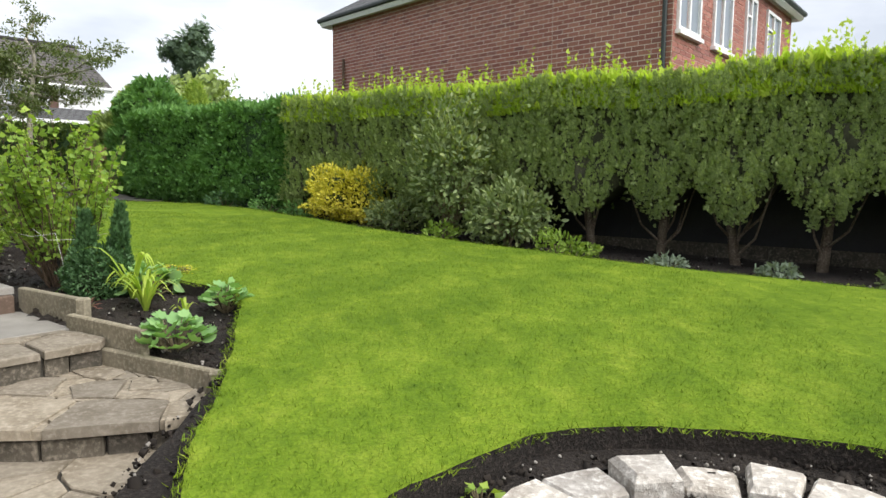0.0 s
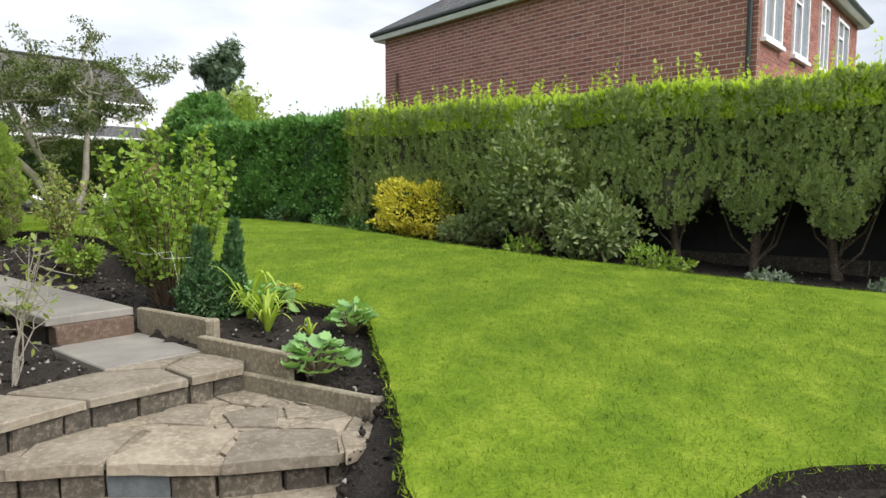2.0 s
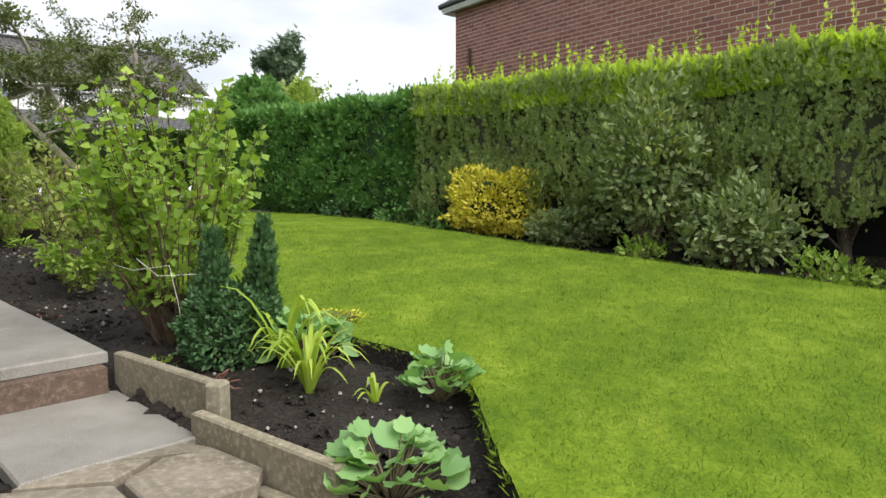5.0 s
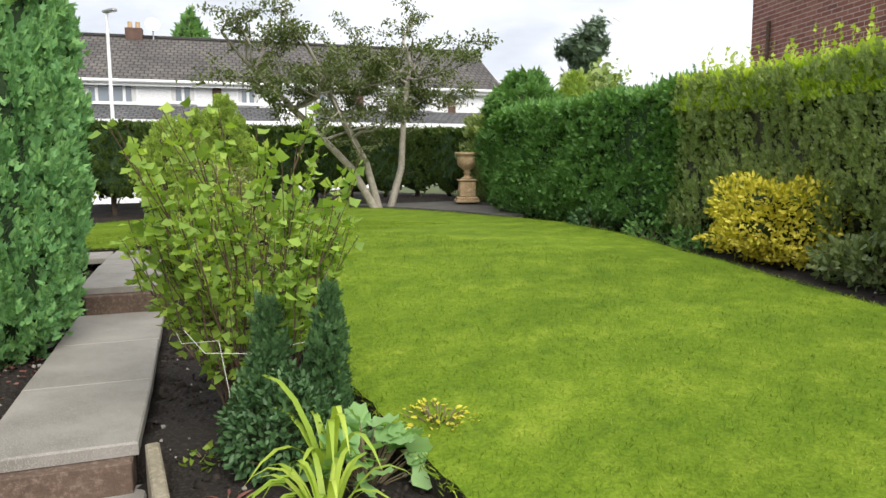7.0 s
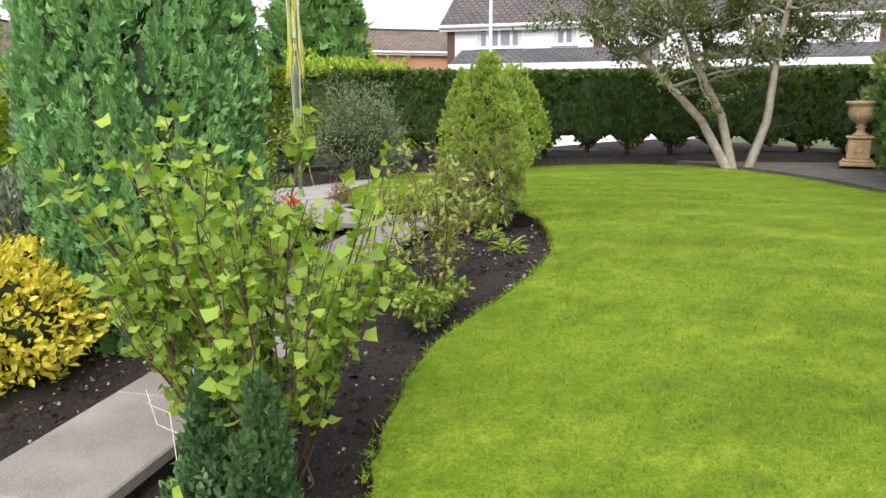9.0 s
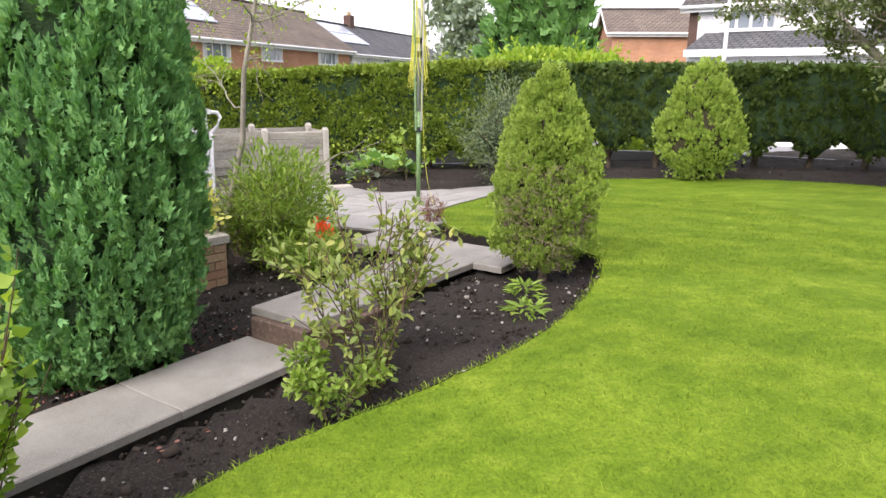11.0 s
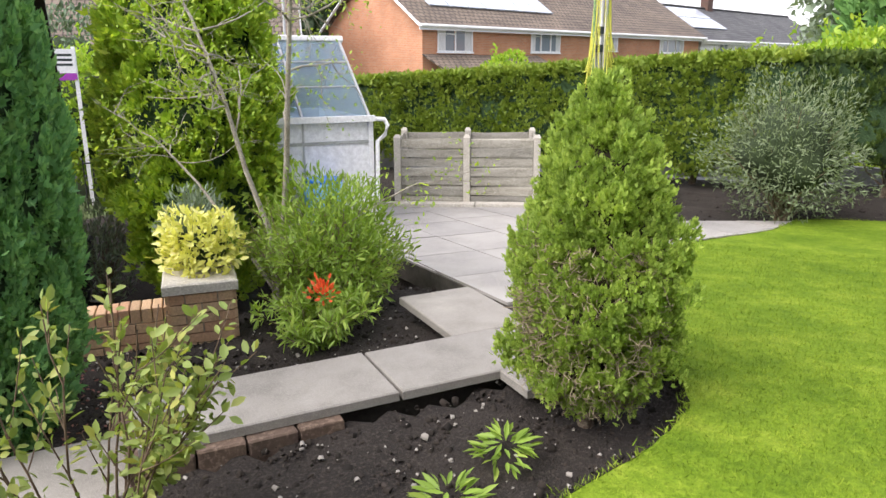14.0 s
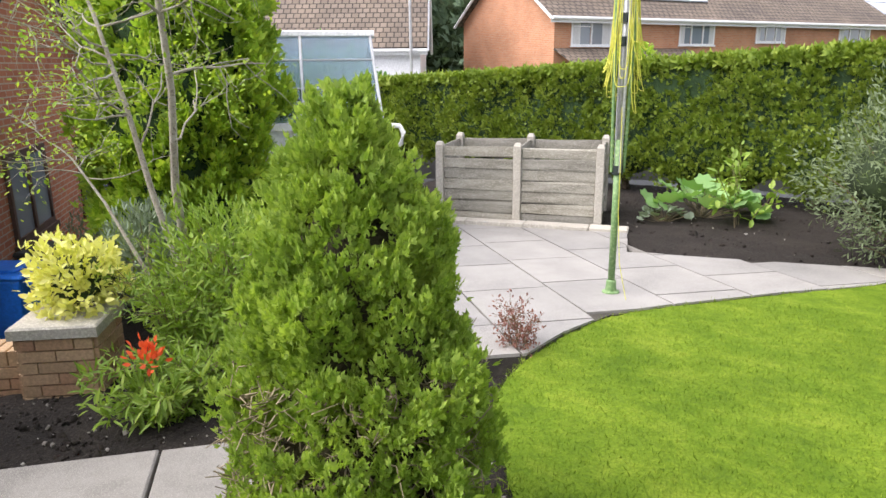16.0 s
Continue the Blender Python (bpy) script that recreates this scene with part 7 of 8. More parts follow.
def build_hedges():
    hedge("hedge", "tall green conifer hedge with bright yellow green new growth on top", [(9.5, 3.9), (7.0, 5.55), (3.42, 8.2), (2.74, 8.65), (-1.0, 11.5), (-1.9, 12.2)], 1.15, lambda x, y: 1.38 - 0.10 * np.clip((1.5 - x), 0, 3) + 0 * y,
          lambda x, y: 3.12 + 0.07 * fbm(np.stack([x, y, 0 * x], -1), 1.1), L_HEDGE, L_HTOP, 1750, 0.098, 0.11, True, 0.44, 0.125, M_COREH, sprigs=30, front=1, plume=(12, 0.026, 0.05, 0.15))
    hedge("hedge", "deep green leafy conifer hedge beside the lawn", [(-1.7, 12.3), (-3.9, 13.75), (-5.9, 15.0)], 1.25, ground_at(0, 0, 0.06), lambda x, y: 3.12 + 0.1 * fbm(np.stack([x, y, 0 * x], -1), 1.7), L_HL, None, 1500, 0.115, 0.2, False, 0.0, 0.15, M_COREG, front=1, sprigs=6, plume=(14, 0.05, 0.09, 0.05))
    hedge("hedge", "dark clipped street hedge with bare trunks below", [(-6.3, 17.2), (-8.2, 19.3), (-10.6, 18.6), (-14.0, 13.6), (-14.6, 11.6), (-15.2, 9.0)], 1.1, lambda x, y: 1.42 + 0 * x, lambda x, y: 3.08 + 0 * x, L_FAR, None, 620, 0.125, 0.1, True, 0.3, 0.12, M_COREG, flat=True, front=1)
    hedge("hedge", "clipped gold green street hedge along the road", [(-15.2, 9.0), (-15.6, 6.5), (-15.7, 3.5), (-15.6, 0.0), (-15.2, -4.0)], 1.2, lambda x, y: 1.12 + 0 * x, lambda x, y: 3.1 + 0.055 * np.clip(y - 8, -12, 0), L_FARY, None, 950, 0.115, 0.16, True, 0.25, 0.12, M_COREG, flat=True, front=1, plume=(12, 0.05, 0.08, 0.1))
    # dark conifers in the corner by the urn
    cone_bush("conifer", "dark green conifer in the hedge corner", "conifer", -6.6, 16.6, 1.2, [(0.1, 0.7), (1.2, 0.95), (2.2, 0.8), (2.9, 0.3)], 6000, 0.17, L_HL, up=0.4, lump=0.14)
    cone_bush("conifer", "feathery light green conifer above the hedge", "conifer", -7.6, 18.2, 1.2, [(0.1, 0.9), (1.6, 1.0), (2.3, 0.6), (2.9, 0.12)], 9000, 0.2, L_HEDGE, up=0.9, lump=0.25)
    cone_bush("conifer", "feathery light green conifer above the hedge", "conifer", -6.2, 18.6, 1.2, [(0.1, 0.8), (1.6, 0.8), (2.2, 0.5), (3.0, 0.1)], 7000, 0.2, L_TOP, up=0.9, lump=0.25)
    # pale low wall seen below the street hedge
    w = thing("boundary_wall", 0, 0, 0, "low pale rendered wall beyond the street hedge", "garden wall", kind="structure")
    pts = [Vector(p) for p in ((-16.6, -4.0), (-17.0, 1.5), (-17.0, 6.5), (-16.6, 9.0), (-16.0, 11.6), (-15.3, 13.8), (-11.6, 19.6))]
    for a, b in zip(pts, pts[1:]):
        n = Vector((-(b - a).y, (b - a).x)).normalized() * 0.15
        bm = bmesh.new()
        slab(bm, [tuple(a), tuple(b), tuple(b + n), tuple(a + n)], 0.4, 1.28)
        part("wall_section", bm, M_ROAD, w)
    # boards behind the near hedge's trunks
    bf = thing("gravel_board", 0, 0, 0, "dark concrete gravel boards behind the hedge trunks", "fence", kind="structure")
    p = [Vector((9.4, 4.9)), Vector((3.4, 9.05)), Vector((-1.5, 12.9))]
    for a, b in zip(p, p[1:]):
        k = int((b - a).length / 1.8)
        for i in range(k):
            q0, q1 = a + (b - a) * i / k, a + (b - a) * (i + 0.996) / k
            n = Vector((-(b - a).y, (b - a).x)).normalized() * 0.05
            bm = bmesh.new()
            slab(bm, [tuple(q0), tuple(q1), tuple(q1 + n), tuple(q0 + n)], 0.8, 1.32, 0.005)
            part("board", bm, M_RISER, bf)
            # added black sheet behind the hedge, so the gaps in it stay dark
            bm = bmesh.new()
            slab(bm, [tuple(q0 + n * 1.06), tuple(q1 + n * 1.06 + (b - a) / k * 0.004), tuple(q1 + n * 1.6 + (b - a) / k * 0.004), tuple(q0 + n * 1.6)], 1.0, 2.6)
            part("black_backing", bm, M_BLACK, bf, "added black backing sheet for dark gaps in the hedge")


def build_bushes():
    cone_bush("cypress", "tall dense blue green cypress beside the path", "conifer", -4.88, 4.62, 0.85, [(0.06, 0.34), (0.3, 0.5), (0.8, 0.6), (1.5, 0.63), (2.2, 0.58), (2.9, 0.42), (3.5, 0.22), (3.9, 0.04)], 84000, 0.053, L_CYP, M_COREG, up=1.6, lump=0.06, trunk=0.09, ls=5.0, tmpl=T_FERN, plume=(40, 0.021, 0.05, 0.19), gap=0.05)
    # the small bright conifer at the bend of the lawn
    cone_bush("thuja", "bushy green thuja in the bed with bare brown twigs", "conifer", -6.12, 7.76, 1.13, [(0.12, 0.18), (0.3, 0.3), (0.65, 0.35), (1.0, 0.31), (1.3, 0.22), (1.55, 0.12), (1.74, 0.03)], 76000, 0.024, L_TOP, M_COREB, 0.8, tmpl=T_FERN, plume=(30, 0.016, 0.06, 0.05), lump=0.2, trunk=0.05, bare=(0.12, 1.0, 1800, M_BARKT), ls=5.0)
    cone_bush("thuja", "narrow second leader of the bushy green thuja", "conifer", -6.37, 7.64, 1.13, [(0.25, 0.1), (0.7, 0.2), (1.1, 0.17), (1.4, 0.1), (1.6, 0.02)], 18000, 0.024, L_TOP, M_COREB, 0.8, tmpl=T_FERN, plume=(30, 0.016, 0.05, 0.05), lump=0.22, trunk=0.03, ls=6.0)
    cone_bush("thuja", "rounded green thuja before the street hedge", "conifer", -12.3, 11.9, 1.1, [(0.1, 0.3), (0.5, 0.55), (1.0, 0.58), (1.5, 0.4), (2.0, 0.08)], 15000, 0.062, L_TOP, M_COREB, 0.7, lump=0.12, bare=(0.1, 0.4, 60, M_TWIG), tmpl=T_FERN, plume=(30, 0.06, 0.1, 0.14))
    # dark dwarf pair by the steps
    for x, y, h, r in ((-2.28, 4.56, 0.72, 0.075), (-2.05, 4.68, 0.78, 0.08)):
        cone_bush("dwarf_yew", "small dark green upright bush beside the currant", "shrub", x, y, 0.83, [(0.0, r * 0.8), (h * 0.35, r * 1.1), (h * 0.7, r * 0.75), (h, r * 0.15)], 3600, 0.032, L_BOX, up=0.9, lump=0.18, trunk=0.02, group="dwarf bushes", tmpl=T_FERN, plume=(12, 0.012, 0.02, 0.08), gap=0.05)
    ball_shrub("dwarf_box", "low bluish green bush at the lawn edge", "shrub", -2.2, 4.56, 0.8, 0.27, 0.22, 0.52, 5200, 0.034, L_BOX, stems=10, foot=-0.04, hollow=0.2)
    # currant by the path
    c = shrub("flowering_currant", "leafy green currant bush tied with white string", "shrub", -2.62, 4.82, 0.88, 1.5, 0.58, 48, None, 0.062, 24, L_RIBES, M_CANE, T_LOBED, 0.32, 0.0065, 4, bend=0.05, upright=0.8)
    tubes("string", [([(-0.35, -0.15, 0.62), (-0.2, -0.3, 0.52), (0.0, -0.42, 0.5), (0.16, -0.36, 0.52), (0.2, -0.35, 0.3), (0.22, -0.36, 0.1)], 0.0016, 0.0016), ([(0.02, -0.42, 0.56), (0.12, -0.4, 0.47), (0.3, -0.3, 0.47), (0.44, -0.1, 0.5)], 0.0016, 0.0016)], M_STRING, c, "white garden string", 4)
    shrub("rose_bush", "lanky green shrub in the bed beside the steps", "shrub", -4.2, 3.0, 0.86, 1.2, 0.45, 16, None, 0.07, 22, L_RIBES, M_TWIG, T_LOBED, 0.35, 0.007, 4)
    shrub("bare_shrub", "leggy pale shrub with few leaves beside the steps", "shrub", -2.75, 2.9, 0.84, 0.95, 0.42, 9, None, 0.05, 7, L_ROSE, M_BARKP, T_LEAF, 0.5, 0.006, 6)
    # roses in the dark bed
    shrub("rose_bush", "thin rose bush with yellowing leaves in dark soil", "rose bush", -4.3, 6.34, 0.97, 1.3, 0.55, 17, None, 0.06, 24, L_ROSE, M_CANE, T_LEAF, 0.12, 0.007, 5, "rose bushes", bend=0.1, upright=0.5)
    shrub("rose_bush", "thin rose bush with yellowing leaves in dark soil", "rose bush", -4.05, 6.15, 1.0, 0.4, 0.4, 12, None, 0.05, 26, L_HERB, M_TWIG, T_LEAF, 0.1, 0.005, 4, "rose bushes")
    ball_shrub("euonymus", "golden variegated shrub beside the path", "shrub", -4.45, 3.72, 0.85, 0.5, 0.5, 0.82, 4200, 0.055, L_YEL, stems=20, foot=0.0, lump=0.3, hollow=0.5)
    ball_shrub("euonymus", "bright yellow rounded shrub before the hedge", "shrub", -0.88, 10.75, 1.06, 0.74, 0.62, 0.98, 8000, 0.06, L_YEL, stems=24, lump=0.3, hollow=0.45)
    ball_shrub("evergreen_shrub", "tall olive green shrub with coppery young leaves", "shrub", 0.72, 8.95, 1.0, 0.62, 0.55, 1.62, 4200, 0.085, L_PHOT, T_LEAF, None, 0.3, 46, foot=0.2, second=(L_ROSE, 0.2, True), hollow=0.75)
    ball_shrub("evergreen_shrub", "spreading grey green shrub under the hedge", "shrub", 1.5, 8.3, 0.95, 0.6, 0.5, 0.8, 2400, 0.09, L_PHOT, T_LEAF, None, 0.3, 24, hollow=0.7)
    ball_shrub("evergreen_shrub", "low dark shrub between the yellow bush and the hedge", "shrub", -0.05, 9.9, 1.0, 0.5, 0.4, 0.5, 1300, 0.08, L_PHOT, T_LEAF, None, 0.3, 14, hollow=0.5)
    for x, y, r, h, m in ((-2.6, 11.9, 0.35, 0.35, L_HL), (-3.6, 12.6, 0.35, 0.4, L_BOX), (-1.9, 11.3, 0.3, 0.3, L_HL), (0.6, 8.6, 0.25, 0.25, L_HERB), (2.3, 7.75, 0.25, 0.22, L_HERB), (2.05, 7.6, 0.3, 0.35, L_HERB), (4.3, 6.5, 0.2, 0.16, L_SILV), (3.3, 7.2, 0.2, 0.15, L_SILV), (5.2, 5.7, 0.25, 0.2, L_PHOT), (6.5, 5.0, 0.3, 0.25, L_PHOT)):
        ball_shrub("low_plant", "low leafy plant at the foot of the hedge", "plant", x, y, float(soil_z(x, y)) - 0.03, r, r, h, 260, 0.07, m, stems=6, core=None, lump=0.25, group="hedge foot plants")
    ball_shrub("silver_shrub", "arching silvery grey shrub beside the patio", "shrub", -12.6, 8.75, 1.0, 0.95, 0.9, 1.75, 9500, 0.07, L_WILLOW, T_LONG, M_CORE, 0.34, 60, hollow=0.75)
    # plants behind the low wall
    shrub("tall_shrub", "slender shrub with fresh leaves on reddish stems", "shrub", -7.1, 5.25, 1.05, 1.0, 0.5, 40, None, 0.06, 26, L_HERB, M_TWIG, T_LONG, 0.15, 0.005, 3)
    ball_shrub("leafy_shrub", "dense green leafy shrub with long whorled leaves", "shrub", -7.35, 5.45, 0.95, 0.55, 0.5, 1.15, 5200, 0.075, L_HERB, T_LONG, None, 0.28, 30, hollow=0.6, up=0.5)
    ball_shrub("leafy_shrub", "low bushy shrub with bronze tinged leaves at the bed edge", "shrub", -7.75, 5.3, 0.95, 0.45, 0.45, 0.7, 2600, 0.06, L_ROSE, T_LONG, None, 0.28, 20, hollow=0.6, up=0.5)
    b = shrub("bellflower_bush", "low bright green plant with one orange red flower", "plant", -6.62, 5.75, 1.0, 0.5, 0.46, 46, None, 0.085, 24, L_HERB, M_TWIG, T_LONG, 0.1, 0.004, 2)
    P = rng.normal(size=(60, 3)) * 0.03 + np.array([0.16, 0.16, 0.5])
    leaves("flower", P, P - np.array([0.16, 0.16, 0.45]), 0.045, T_LEAF, L_FLOWER, b, "orange red flower head", None, "stuff")
    shrub("olive_shrub", "feathery green shrub spilling over the patio edge", "shrub", -7.9, 4.9, 0.95, 1.0, 0.55, 44, None, 0.05, 34, L_ROSE, M_TWIG, T_LONG, 0.15, 0.005, 3, droop=0.1)
    ball_shrub("euonymus", "cream and yellow variegated shrub on the brick pillar", "shrub", -6.72, 4.64, 1.36, 0.3, 0.3, 0.5, 1500, 0.065, L_CREAM, stems=14, foot=0.0, lump=0.34, hollow=0.5)
    ball_shrub("lavender", "grey lavender bush behind the wall", "shrub", -7.75, 3.6, 1.1, 0.3, 0.3, 0.7, 1600, 0.09, L_SILV, T_LONG, None, 0.2, 30, hollow=0.7, up=1.0)
    ball_shrub("lavender", "grey lavender bush behind the wall", "shrub", -8.6, 1.2, 0.1, 0.5, 0.45, 1.35, 1600, 0.09, L_SILV, T_LONG, None, 0.2, 30, hollow=0.7, up=1.0)
    cone_bush("garden_conifer", "big gold green conifer behind the planting", "conifer", -8.95, 2.55, 0.2, [(0.2, 0.5), (1.2, 0.8), (2.4, 0.82), (3.6, 0.66), (4.6, 0.3)], 36000, 0.09, L_BRIGHT, M_COREG, up=0.3, lump=0.13, tmpl=T_FERN, plume=(30, 0.06, 0.13, 0.06), gap=0.07)
    tree("rowan_tree", "many stemmed small tree with pale lichened bark", -7.3, 4.85, 1.0, [
        ([(0, 0, -0.1), (-0.02, 0.1, 0.6), (0.12, 0.28, 1.2), (0.1, 0.32, 1.8), (0.24, 0.5, 2.5), (0.2, 0.6, 3.0)], 0.034, 0.014, 13, 0.7),
        ([(0, 0, -0.1), (-0.04, -0.05, 0.6), (0.0, -0.22, 1.1), (0.04, -0.36, 1.7), (0.06, -0.6, 2.3)], 0.03, 0.013, 12, 0.65),
        ([(0, 0, 0.1), (0.1, -0.3, 0.6), (0.15, -0.6, 1.0), (0.2, -0.9, 1.3)], 0.018, 0.008, 5, 0.5),
        ([(0, 0, 0.1), (-0.15, 0.3, 0.5), (-0.25, 0.7, 0.8), (-0.3, 1.0, 0.95)], 0.016, 0.007, 4, 0.45)], L_BRIGHT, M_BARKP, 0.042, 2800, levels=3, cloudy=0.08)
    # tree at the back of the lawn
    tree("crab_apple_tree", "wide low tree with three leaning grey trunks", -9.1, 14.6, 1.2, [
        ([(0, 0, -0.1), (-0.35, -0.45, 0.9), (-0.9, -1.1, 1.8), (-1.3, -1.7, 2.5)], 0.1, 0.05, 8, 1.6),
        ([(0.02, 0.05, -0.1), (-0.15, -0.2, 1.0), (-0.5, -0.6, 2.0), (-0.7, -1.0, 2.9)], 0.09, 0.045, 6, 1.2),
        ([(0.1, 0.25, -0.1), (0.3, 0.45, 0.9), (0.35, 0.5, 2.0), (0.45, 0.6, 3.1)], 0.09, 0.045, 8, 1.3)], L_TREE, M_BARKP, 0.085, 21000, cloudy=0.1, flat=0.1)
    # low plants in the beds
    rosette("alchemilla", "clump of round pale green leaves in the bed", "plant", -1.12, 3.36, 0.72, 0.2, 0.26, 64, 0.11, L_SEDUM, T_ROUND, "round leaved plants")
    rosette("alchemilla", "clump of round pale green leaves in the bed", "plant", -1.04, 4.15, 0.82, 0.15, 0.24, 44, 0.09, L_SEDUM, T_ROUND, "round leaved plants")
    rosette("alchemilla", "taller clump of round pale green leaves", "plant", -1.78, 4.58, 0.84, 0.18, 0.3, 60, 0.12, L_SEDUM, T_ROUND, "round leaved plants")
    strap_plant("daylily", "fountain of yellow green strap leaves", -1.66, 4.2, 0.8, 0.3, 34, L_STRAP)
    strap_plant("daylily", "tall pale strap leaves beside the dwarf bush", -1.86, 4.45, 0.83, 0.42, 9, L_STRAP, 0.016)
    strap_plant("daylily", "few short strap leaves in dark soil", -1.33, 4.1, 0.8, 0.16, 6, L_STRAP)
    rosette("strawberry_plant", "small bright green plant by the path", "plant", -2.5, 4.42, 0.84, 0.11, 0.09, 30, 0.05, L_RIBES, T_LOBED)
    rosette("heuchera", "small red bronze plant in the bed", "plant", -2.12, 4.18, 0.8, 0.14, 0.12, 30, 0.06, L_RED, T_LONG)
    for x, y in ((-5.12, 7.42), (-5.58, 7.5)):
        rosette("border_plant", "small bright green rosette in dark soil", "plant", x, y, float(soil_z(x, y)) - 0.01, 0.11, 0.15, 70, 0.1, L_HERB, T_LONG, "bed rosettes", False)
    shrub("barberry", "thin reddish twiggy plant at the patio edge", "shrub", -8.35, 6.98, 1.08, 0.5, 0.14, 16, None, 0.025, 24, L_RED, M_TWIG, T_LEAF, 0.3, 0.003, 3)
    rosette("rhubarb", "big leaved green plant before the street hedge", "plant", -14.0, 6.3, 0.9, 0.65, 0.42, 50, 0.3, L_SEDUM, T_ROUND)
    shrub("vine", "climbing leafy stem before the street hedge", "shrub", -13.7, 6.9, 0.9, 1.3, 0.5, 5, None, 0.12, 16, L_HERB, M_TWIG, T_LEAF, 0.2, 0.006, 2)
    rosette("bed_plant", "pale leafy clump before the compost bay", "plant", -13.5, 6.0, 0.9, 0.3, 0.25, 40, 0.1, L_SILV, T_ROUND)
    rosette("yellow_herb", "fine yellow green herb on the lawn edge", "plant", -1.72, 5.0, 0.95, 0.2, 0.14, 160, 0.03, L_YEL, T_LEAF)
    rosette("pond_plant", "small leafy plant in the pond bed", "plant", 0.72, 1.52, 0.6, 0.08, 0.12, 24, 0.05, L_RIBES, T_LOBED)


def build_far_trees():
    def conifer(x, y, h, r, mat, label, n=5000, size=0.5):
        cone_bush("conifer", label, "tree", x, y, 0, [(0.5, r * 0.6), (h * 0.3, r), (h * 0.6, r * 0.75), (h * 0.85, r * 0.35), (h, 0.05)], n, size, mat, up=0.6, lump=0.2, trunk=0.2)
    conifer(-27, 12.2, 9.5, 1.9, L_HL, "tall dark conifer across the road", 6000, 0.4)
    conifer(-34.6, 30.9, 11.4, 2.3, L_HL, "dark conifer behind the white terrace", 4000, 0.4)
    # pine beyond the hedge
    tree("pine_tree", "distant ragged pine above the hedge", -21.0, 59.5, 1, [([(0, 0, 0), (0.2, 0, 6), (0, 0.2, 11)], 0.35, 0.12, 16, 1.9)], L_PINE, M_BARK, 0.8, 5000, T_SPRAY, cloudy=0.35, levels=2)
    tree("leafy_tree", "leafy tree above the far end of the hedge", -14.8, 43.0, 0, [([(0, 0, 0), (0.1, 0, 3), (0, 0.1, 5.5)], 0.25, 0.1, 16, 1.9)], L_HEDGE, M_BARK, 0.5, 6000, cloudy=0.4, levels=3)
    tree("leafy_tree", "grey green tree beside the tall conifer", -44, 11.5, 0, [([(0, 0, 0), (0.1, 0, 4), (0, 0.1, 6.5)], 0.3, 0.1, 14, 2.2)], L_SILV, M_BARK, 0.5, 5000, cloudy=0.45, levels=2)
    # bright laurel behind the street hedge
    ball_shrub("laurel_hedge", "bright green laurel mound over the street hedge", "hedge", -19.5, 11.0, 0.6, 1.6, 4.0, 3.0, 16000, 0.16, L_BRIGHT, lump=0.1, hollow=0.15)
    ball_shrub("round_bush", "small round gold bush above the hedge", "shrub", -24.5, 0.8, 0.8, 1.0, 1.0, 2.6, 2500, 0.16, L_BRIGHT, hollow=0.2)
    for x, y, r, h_, m in ((-14.8, -6.6, 1.6, 3.2, L_BRIGHT), (-17.5, -4.5, 1.8, 3.0, L_HL), (-12.5, -8.8, 1.8, 3.4, L_HEDGE), (-19.5, -1.5, 1.4, 1.9, L_HL), (-16.5, -9.5, 2.4, 4.6, L_PINE)):
        ball_shrub("garden_shrub", "leafy green shrub behind the yard railing", "shrub", x, y, 0.2, r, r, h_, 5200, 0.15, m, stems=10, hollow=0.3)
    # wood behind the houses
    k = 0
    r = random.Random(5)
    for i in range(26):
        t = i / 25
        x, y = -58 + 34 * t + r.uniform(-2, 2), -22 - 18 * t + r.uniform(-3, 3)
        hh = r.uniform(9, 14)
        cone_bush("woodland_tree", "dark woodland tree behind the houses", "tree", x, y, -1, [(0.3, 2.2), (hh * 0.4, 3.2), (hh * 0.75, 2.4), (hh, 0.3)], 1300, 0.8, L_PINE, up=0.3, lump=0.25, trunk=0.3, group="woodland trees")
    for i in range(22):
        a = radians(150 + i * 3.2)
        R = 110 + r.uniform(-10, 20)
        x, y = R * math.cos(a), 8 + R * math.sin(a) * 0.9
        hh = r.uniform(5, 8)
        cone_bush("distant_tree", "distant green tree on the skyline", "tree", x, y, -1, [(0.2, 4), (hh * 0.5, 6), (hh, 1.0)], 500, 1.6, L_PINE, up=0.3, lump=0.3, trunk=0.4, group="distant trees")
    # wispy tops behind the near hedge
    for x, y, h in ((-0.2, 14.0, 3.1), (-2.2, 15.0, 3.3), (-4.0, 16.2, 3.4), (8.2, 8.5, 3.4), (9.6, 7.6, 3.2), (-5.0, 17.2, 3.4)):
        shrub("wild_shrub", "wispy shrub top showing over the hedge", "shrub", x, y, 0.6, h - 0.1, 0.9, 22, None, 0.1, 22, L_TREE, M_TWIG, T_LEAF, 0.55, 0.01, 4, "wild shrubs")


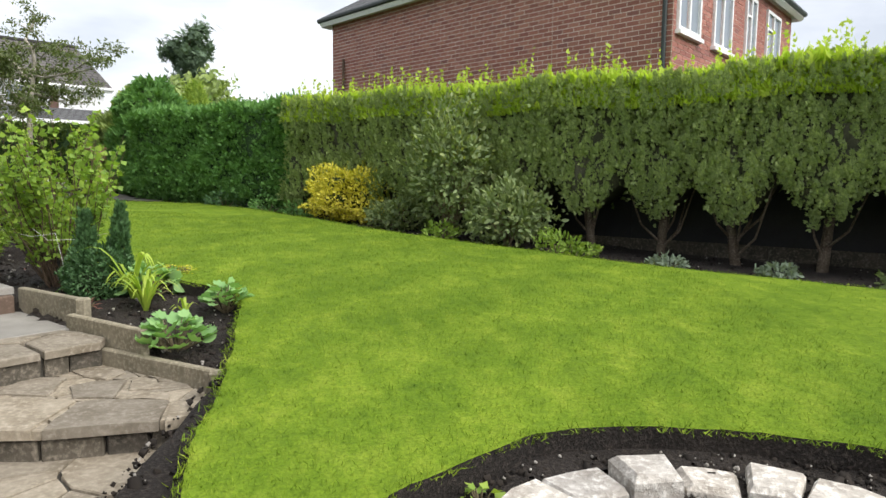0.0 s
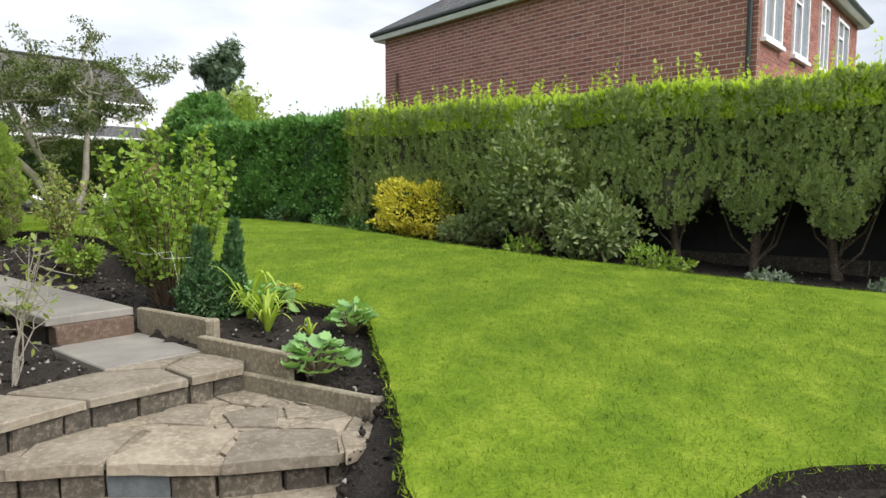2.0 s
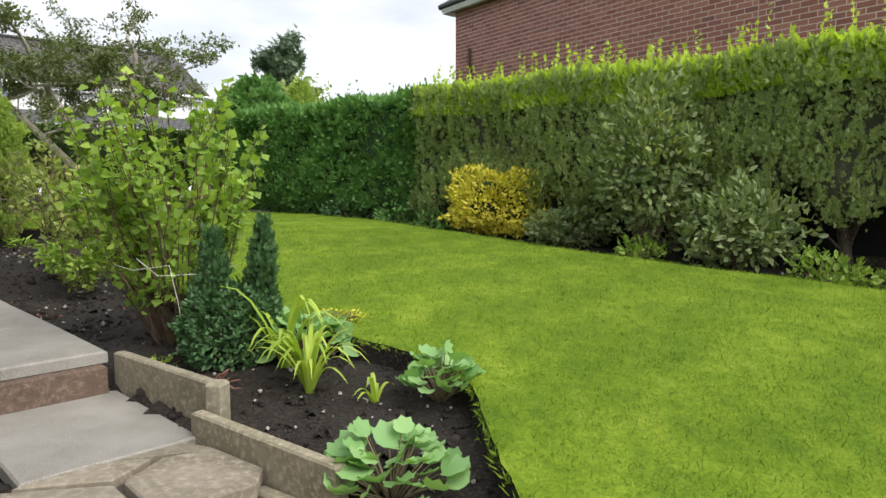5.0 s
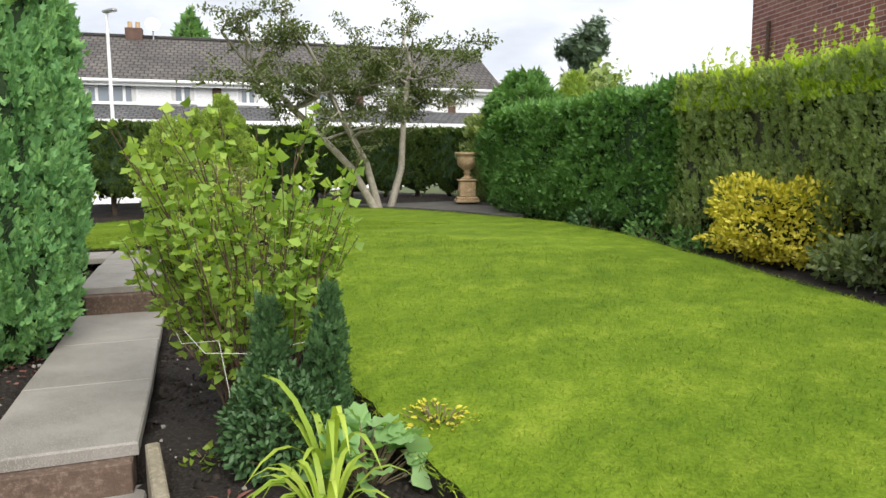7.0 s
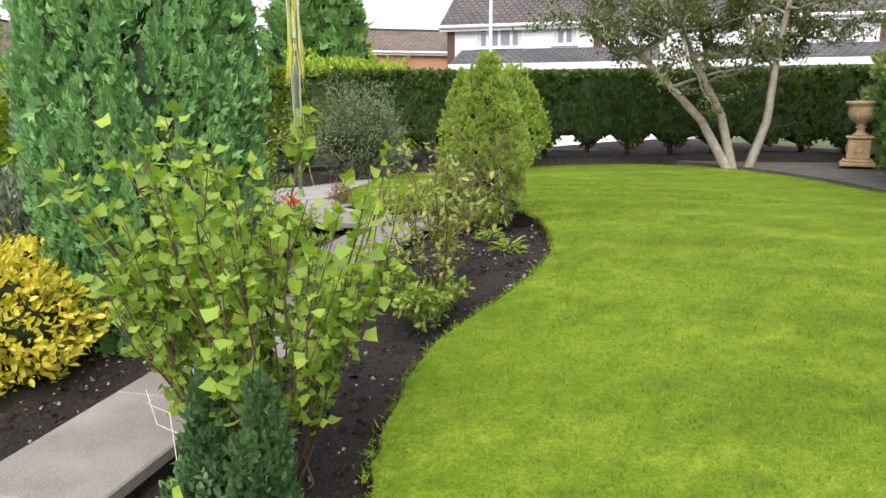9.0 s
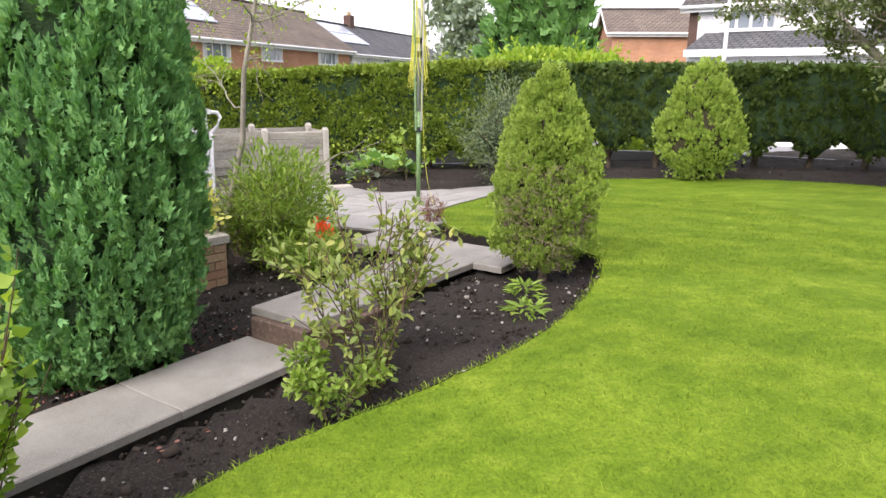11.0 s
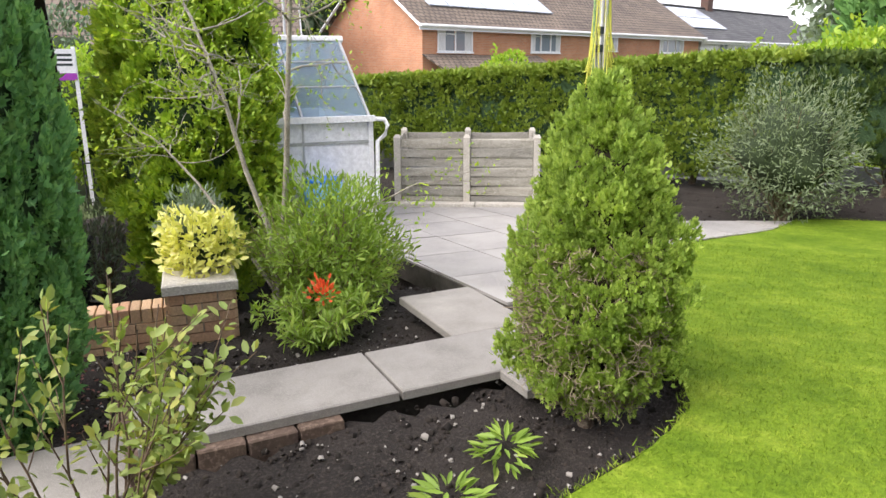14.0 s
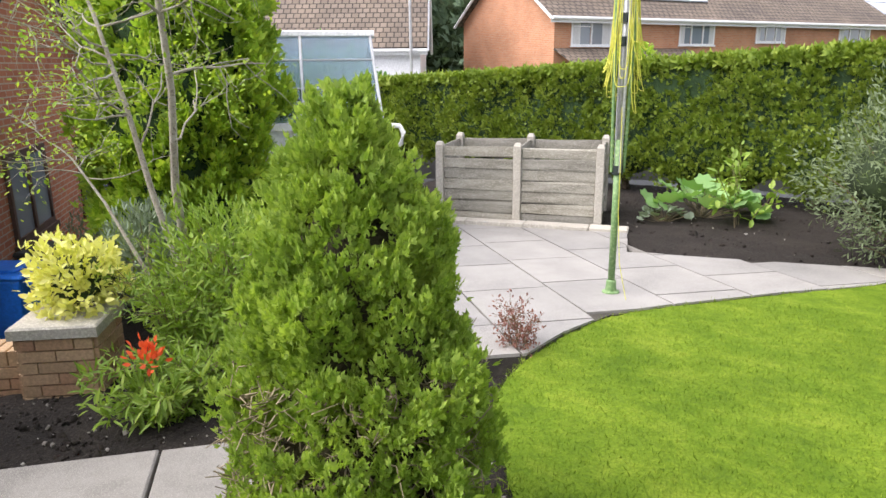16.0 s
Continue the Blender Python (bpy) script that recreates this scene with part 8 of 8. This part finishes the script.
def scatter_ground():
    """Turf blades near the walk, soil crumbs and pebbles in the beds."""
    E = LAWN_EDGE
    def grass(n, x0, x1, y0, y1, size, keep=None):
        P = np.stack([rng.uniform(x0, x1, n), rng.uniform(y0, y1, n)], 1)
        P = P[inside(P, E)]
        if keep is not None:
            P = P[keep(P)]
        z = lawn_z(P[:, 0], P[:, 1]) + 0.006 * fbm(np.c_[P, 0 * P[:, 0]], 2.2)
        m = len(P)
        D = np.c_[rng.normal(size=(m, 2)) * 0.55, np.ones(m)]
        return np.c_[P, z - 0.002], D, rng.uniform(0.6, 1.3, m) * size
    sets = [grass(160000, -7.0, 3.0, 1.0, 9.5, 0.023), grass(60000, -12.6, 8, 1, 14.5, 0.028), grass(60000, -10.5, -5.5, 7.0, 11.5, 0.024)]
    # longer fringe along the edge
    i = rng.integers(0, len(E), 16000)
    Q = E[i] + rng.normal(0, 0.022, (16000, 2))
    D = np.c_[rng.normal(size=(len(Q), 2)) * 0.8, np.ones(len(Q)) * 0.7]
    sets.append((np.c_[Q, lawn_z(Q[:, 0], Q[:, 1]) - 0.012], D, rng.uniform(0.6, 1.3, len(Q)) * 0.04))
    P, D, S = (np.concatenate([s[k] for s in sets]) for k in range(3))
    g = leaves("grass", P, D, S, T_BLADE, M_BLADE)
    tagged(g, "short mown grass blades", "grass", kind="stuff")
    # crumbs
    def beds(n, x0, x1, y0, y1):
        P = np.stack([rng.uniform(x0, x1, n), rng.uniform(y0, y1, n)], 1)
        al = (P[:, 0] + 2.65) * -0.776 + (P[:, 1] - 4.2) * 0.631
        ac = (P[:, 0] + 2.65) * -0.631 + (P[:, 1] - 4.2) * -0.776
        on_path = (al > -1.0) & (al < 4.7) & (ac > -0.02) & (ac < 0.62)
        return P[~inside(P, E) & ~on_path]
    P = np.concatenate([beds(24000, -8.2, -0.2, 1.6, 8.4), beds(5000, -2, 8, 4, 10.5), beds(3500, -14.5, -8, 5, 16), beds(3000, 0.2, 3, 0.9, 2.0)])
    m = len(P)
    z = soil_z(P[:, 0], P[:, 1]) + 0.004
    cube = np.array([(-1, -1, -1), (1, -1, -1), (1, 1, -1), (-1, 1, -1), (-0.7, -0.7, 0.8), (0.7, -0.6, 0.9), (0.6, 0.7, 0.8), (-0.6, 0.6, 1.0)]) * 0.5
    faces = np.array([(0, 1, 5, 4), (1, 2, 6, 5), (2, 3, 7, 6), (3, 0, 4, 7), (4, 5, 6, 7)])
    def lumps_at(name, P, z, s, mat, label, kind):
        m = len(P)
        R = rng.normal(size=(m, 3, 3))
        Q, _ = np.linalg.qr(R)
        V = np.c_[P, z][:, None] + (cube[None] * s[:, None, None] * rng.uniform(0.7, 1.3, (m, 1, 3))) @ Q
        F = (faces[None] + (np.arange(m) * 8)[:, None, None]).reshape(-1, 4)
        tagged(raw(name, V.reshape(-1, 3), F, mat), label, kind, kind="stuff")
    lumps_at("soil_crumbs", P, z + 0.0, rng.gamma(2.0, 0.0062, m), M_CLOD, "loose dark crumbs of soil and bark", "soil")
    i = rng.integers(0, m, 2600)
    lumps_at("pebbles", P[i], z[i] + 0.01, rng.gamma(2.5, 0.0038, 2600), M_PEBBLE, "small pale stones in the soil", "pebbles")
    # fallen leaves and litter under the cypress
    P = np.stack([rng.normal(-4.9, 0.5, 500), rng.normal(4.6, 0.45, 500)], 1)
    leaves("leaf_litter", np.c_[P, soil_z(P[:, 0], P[:, 1]) + 0.015], rng.normal(size=(500, 3)) * [1, 1, 0.1], 0.03, T_LEAF, L_RED)["kind"] = "stuff"


build_steps()
build_path()
build_edging()
build_pond()
build_patio()
build_planter()
build_neighbour()
build_far_houses()
build_garage()
build_hedges()
build_greenhouse()
build_barrel()
build_compost()
build_pole()
build_urn()
build_lamps()
build_yard()
build_bushes()
build_far_trees()
scatter_ground()
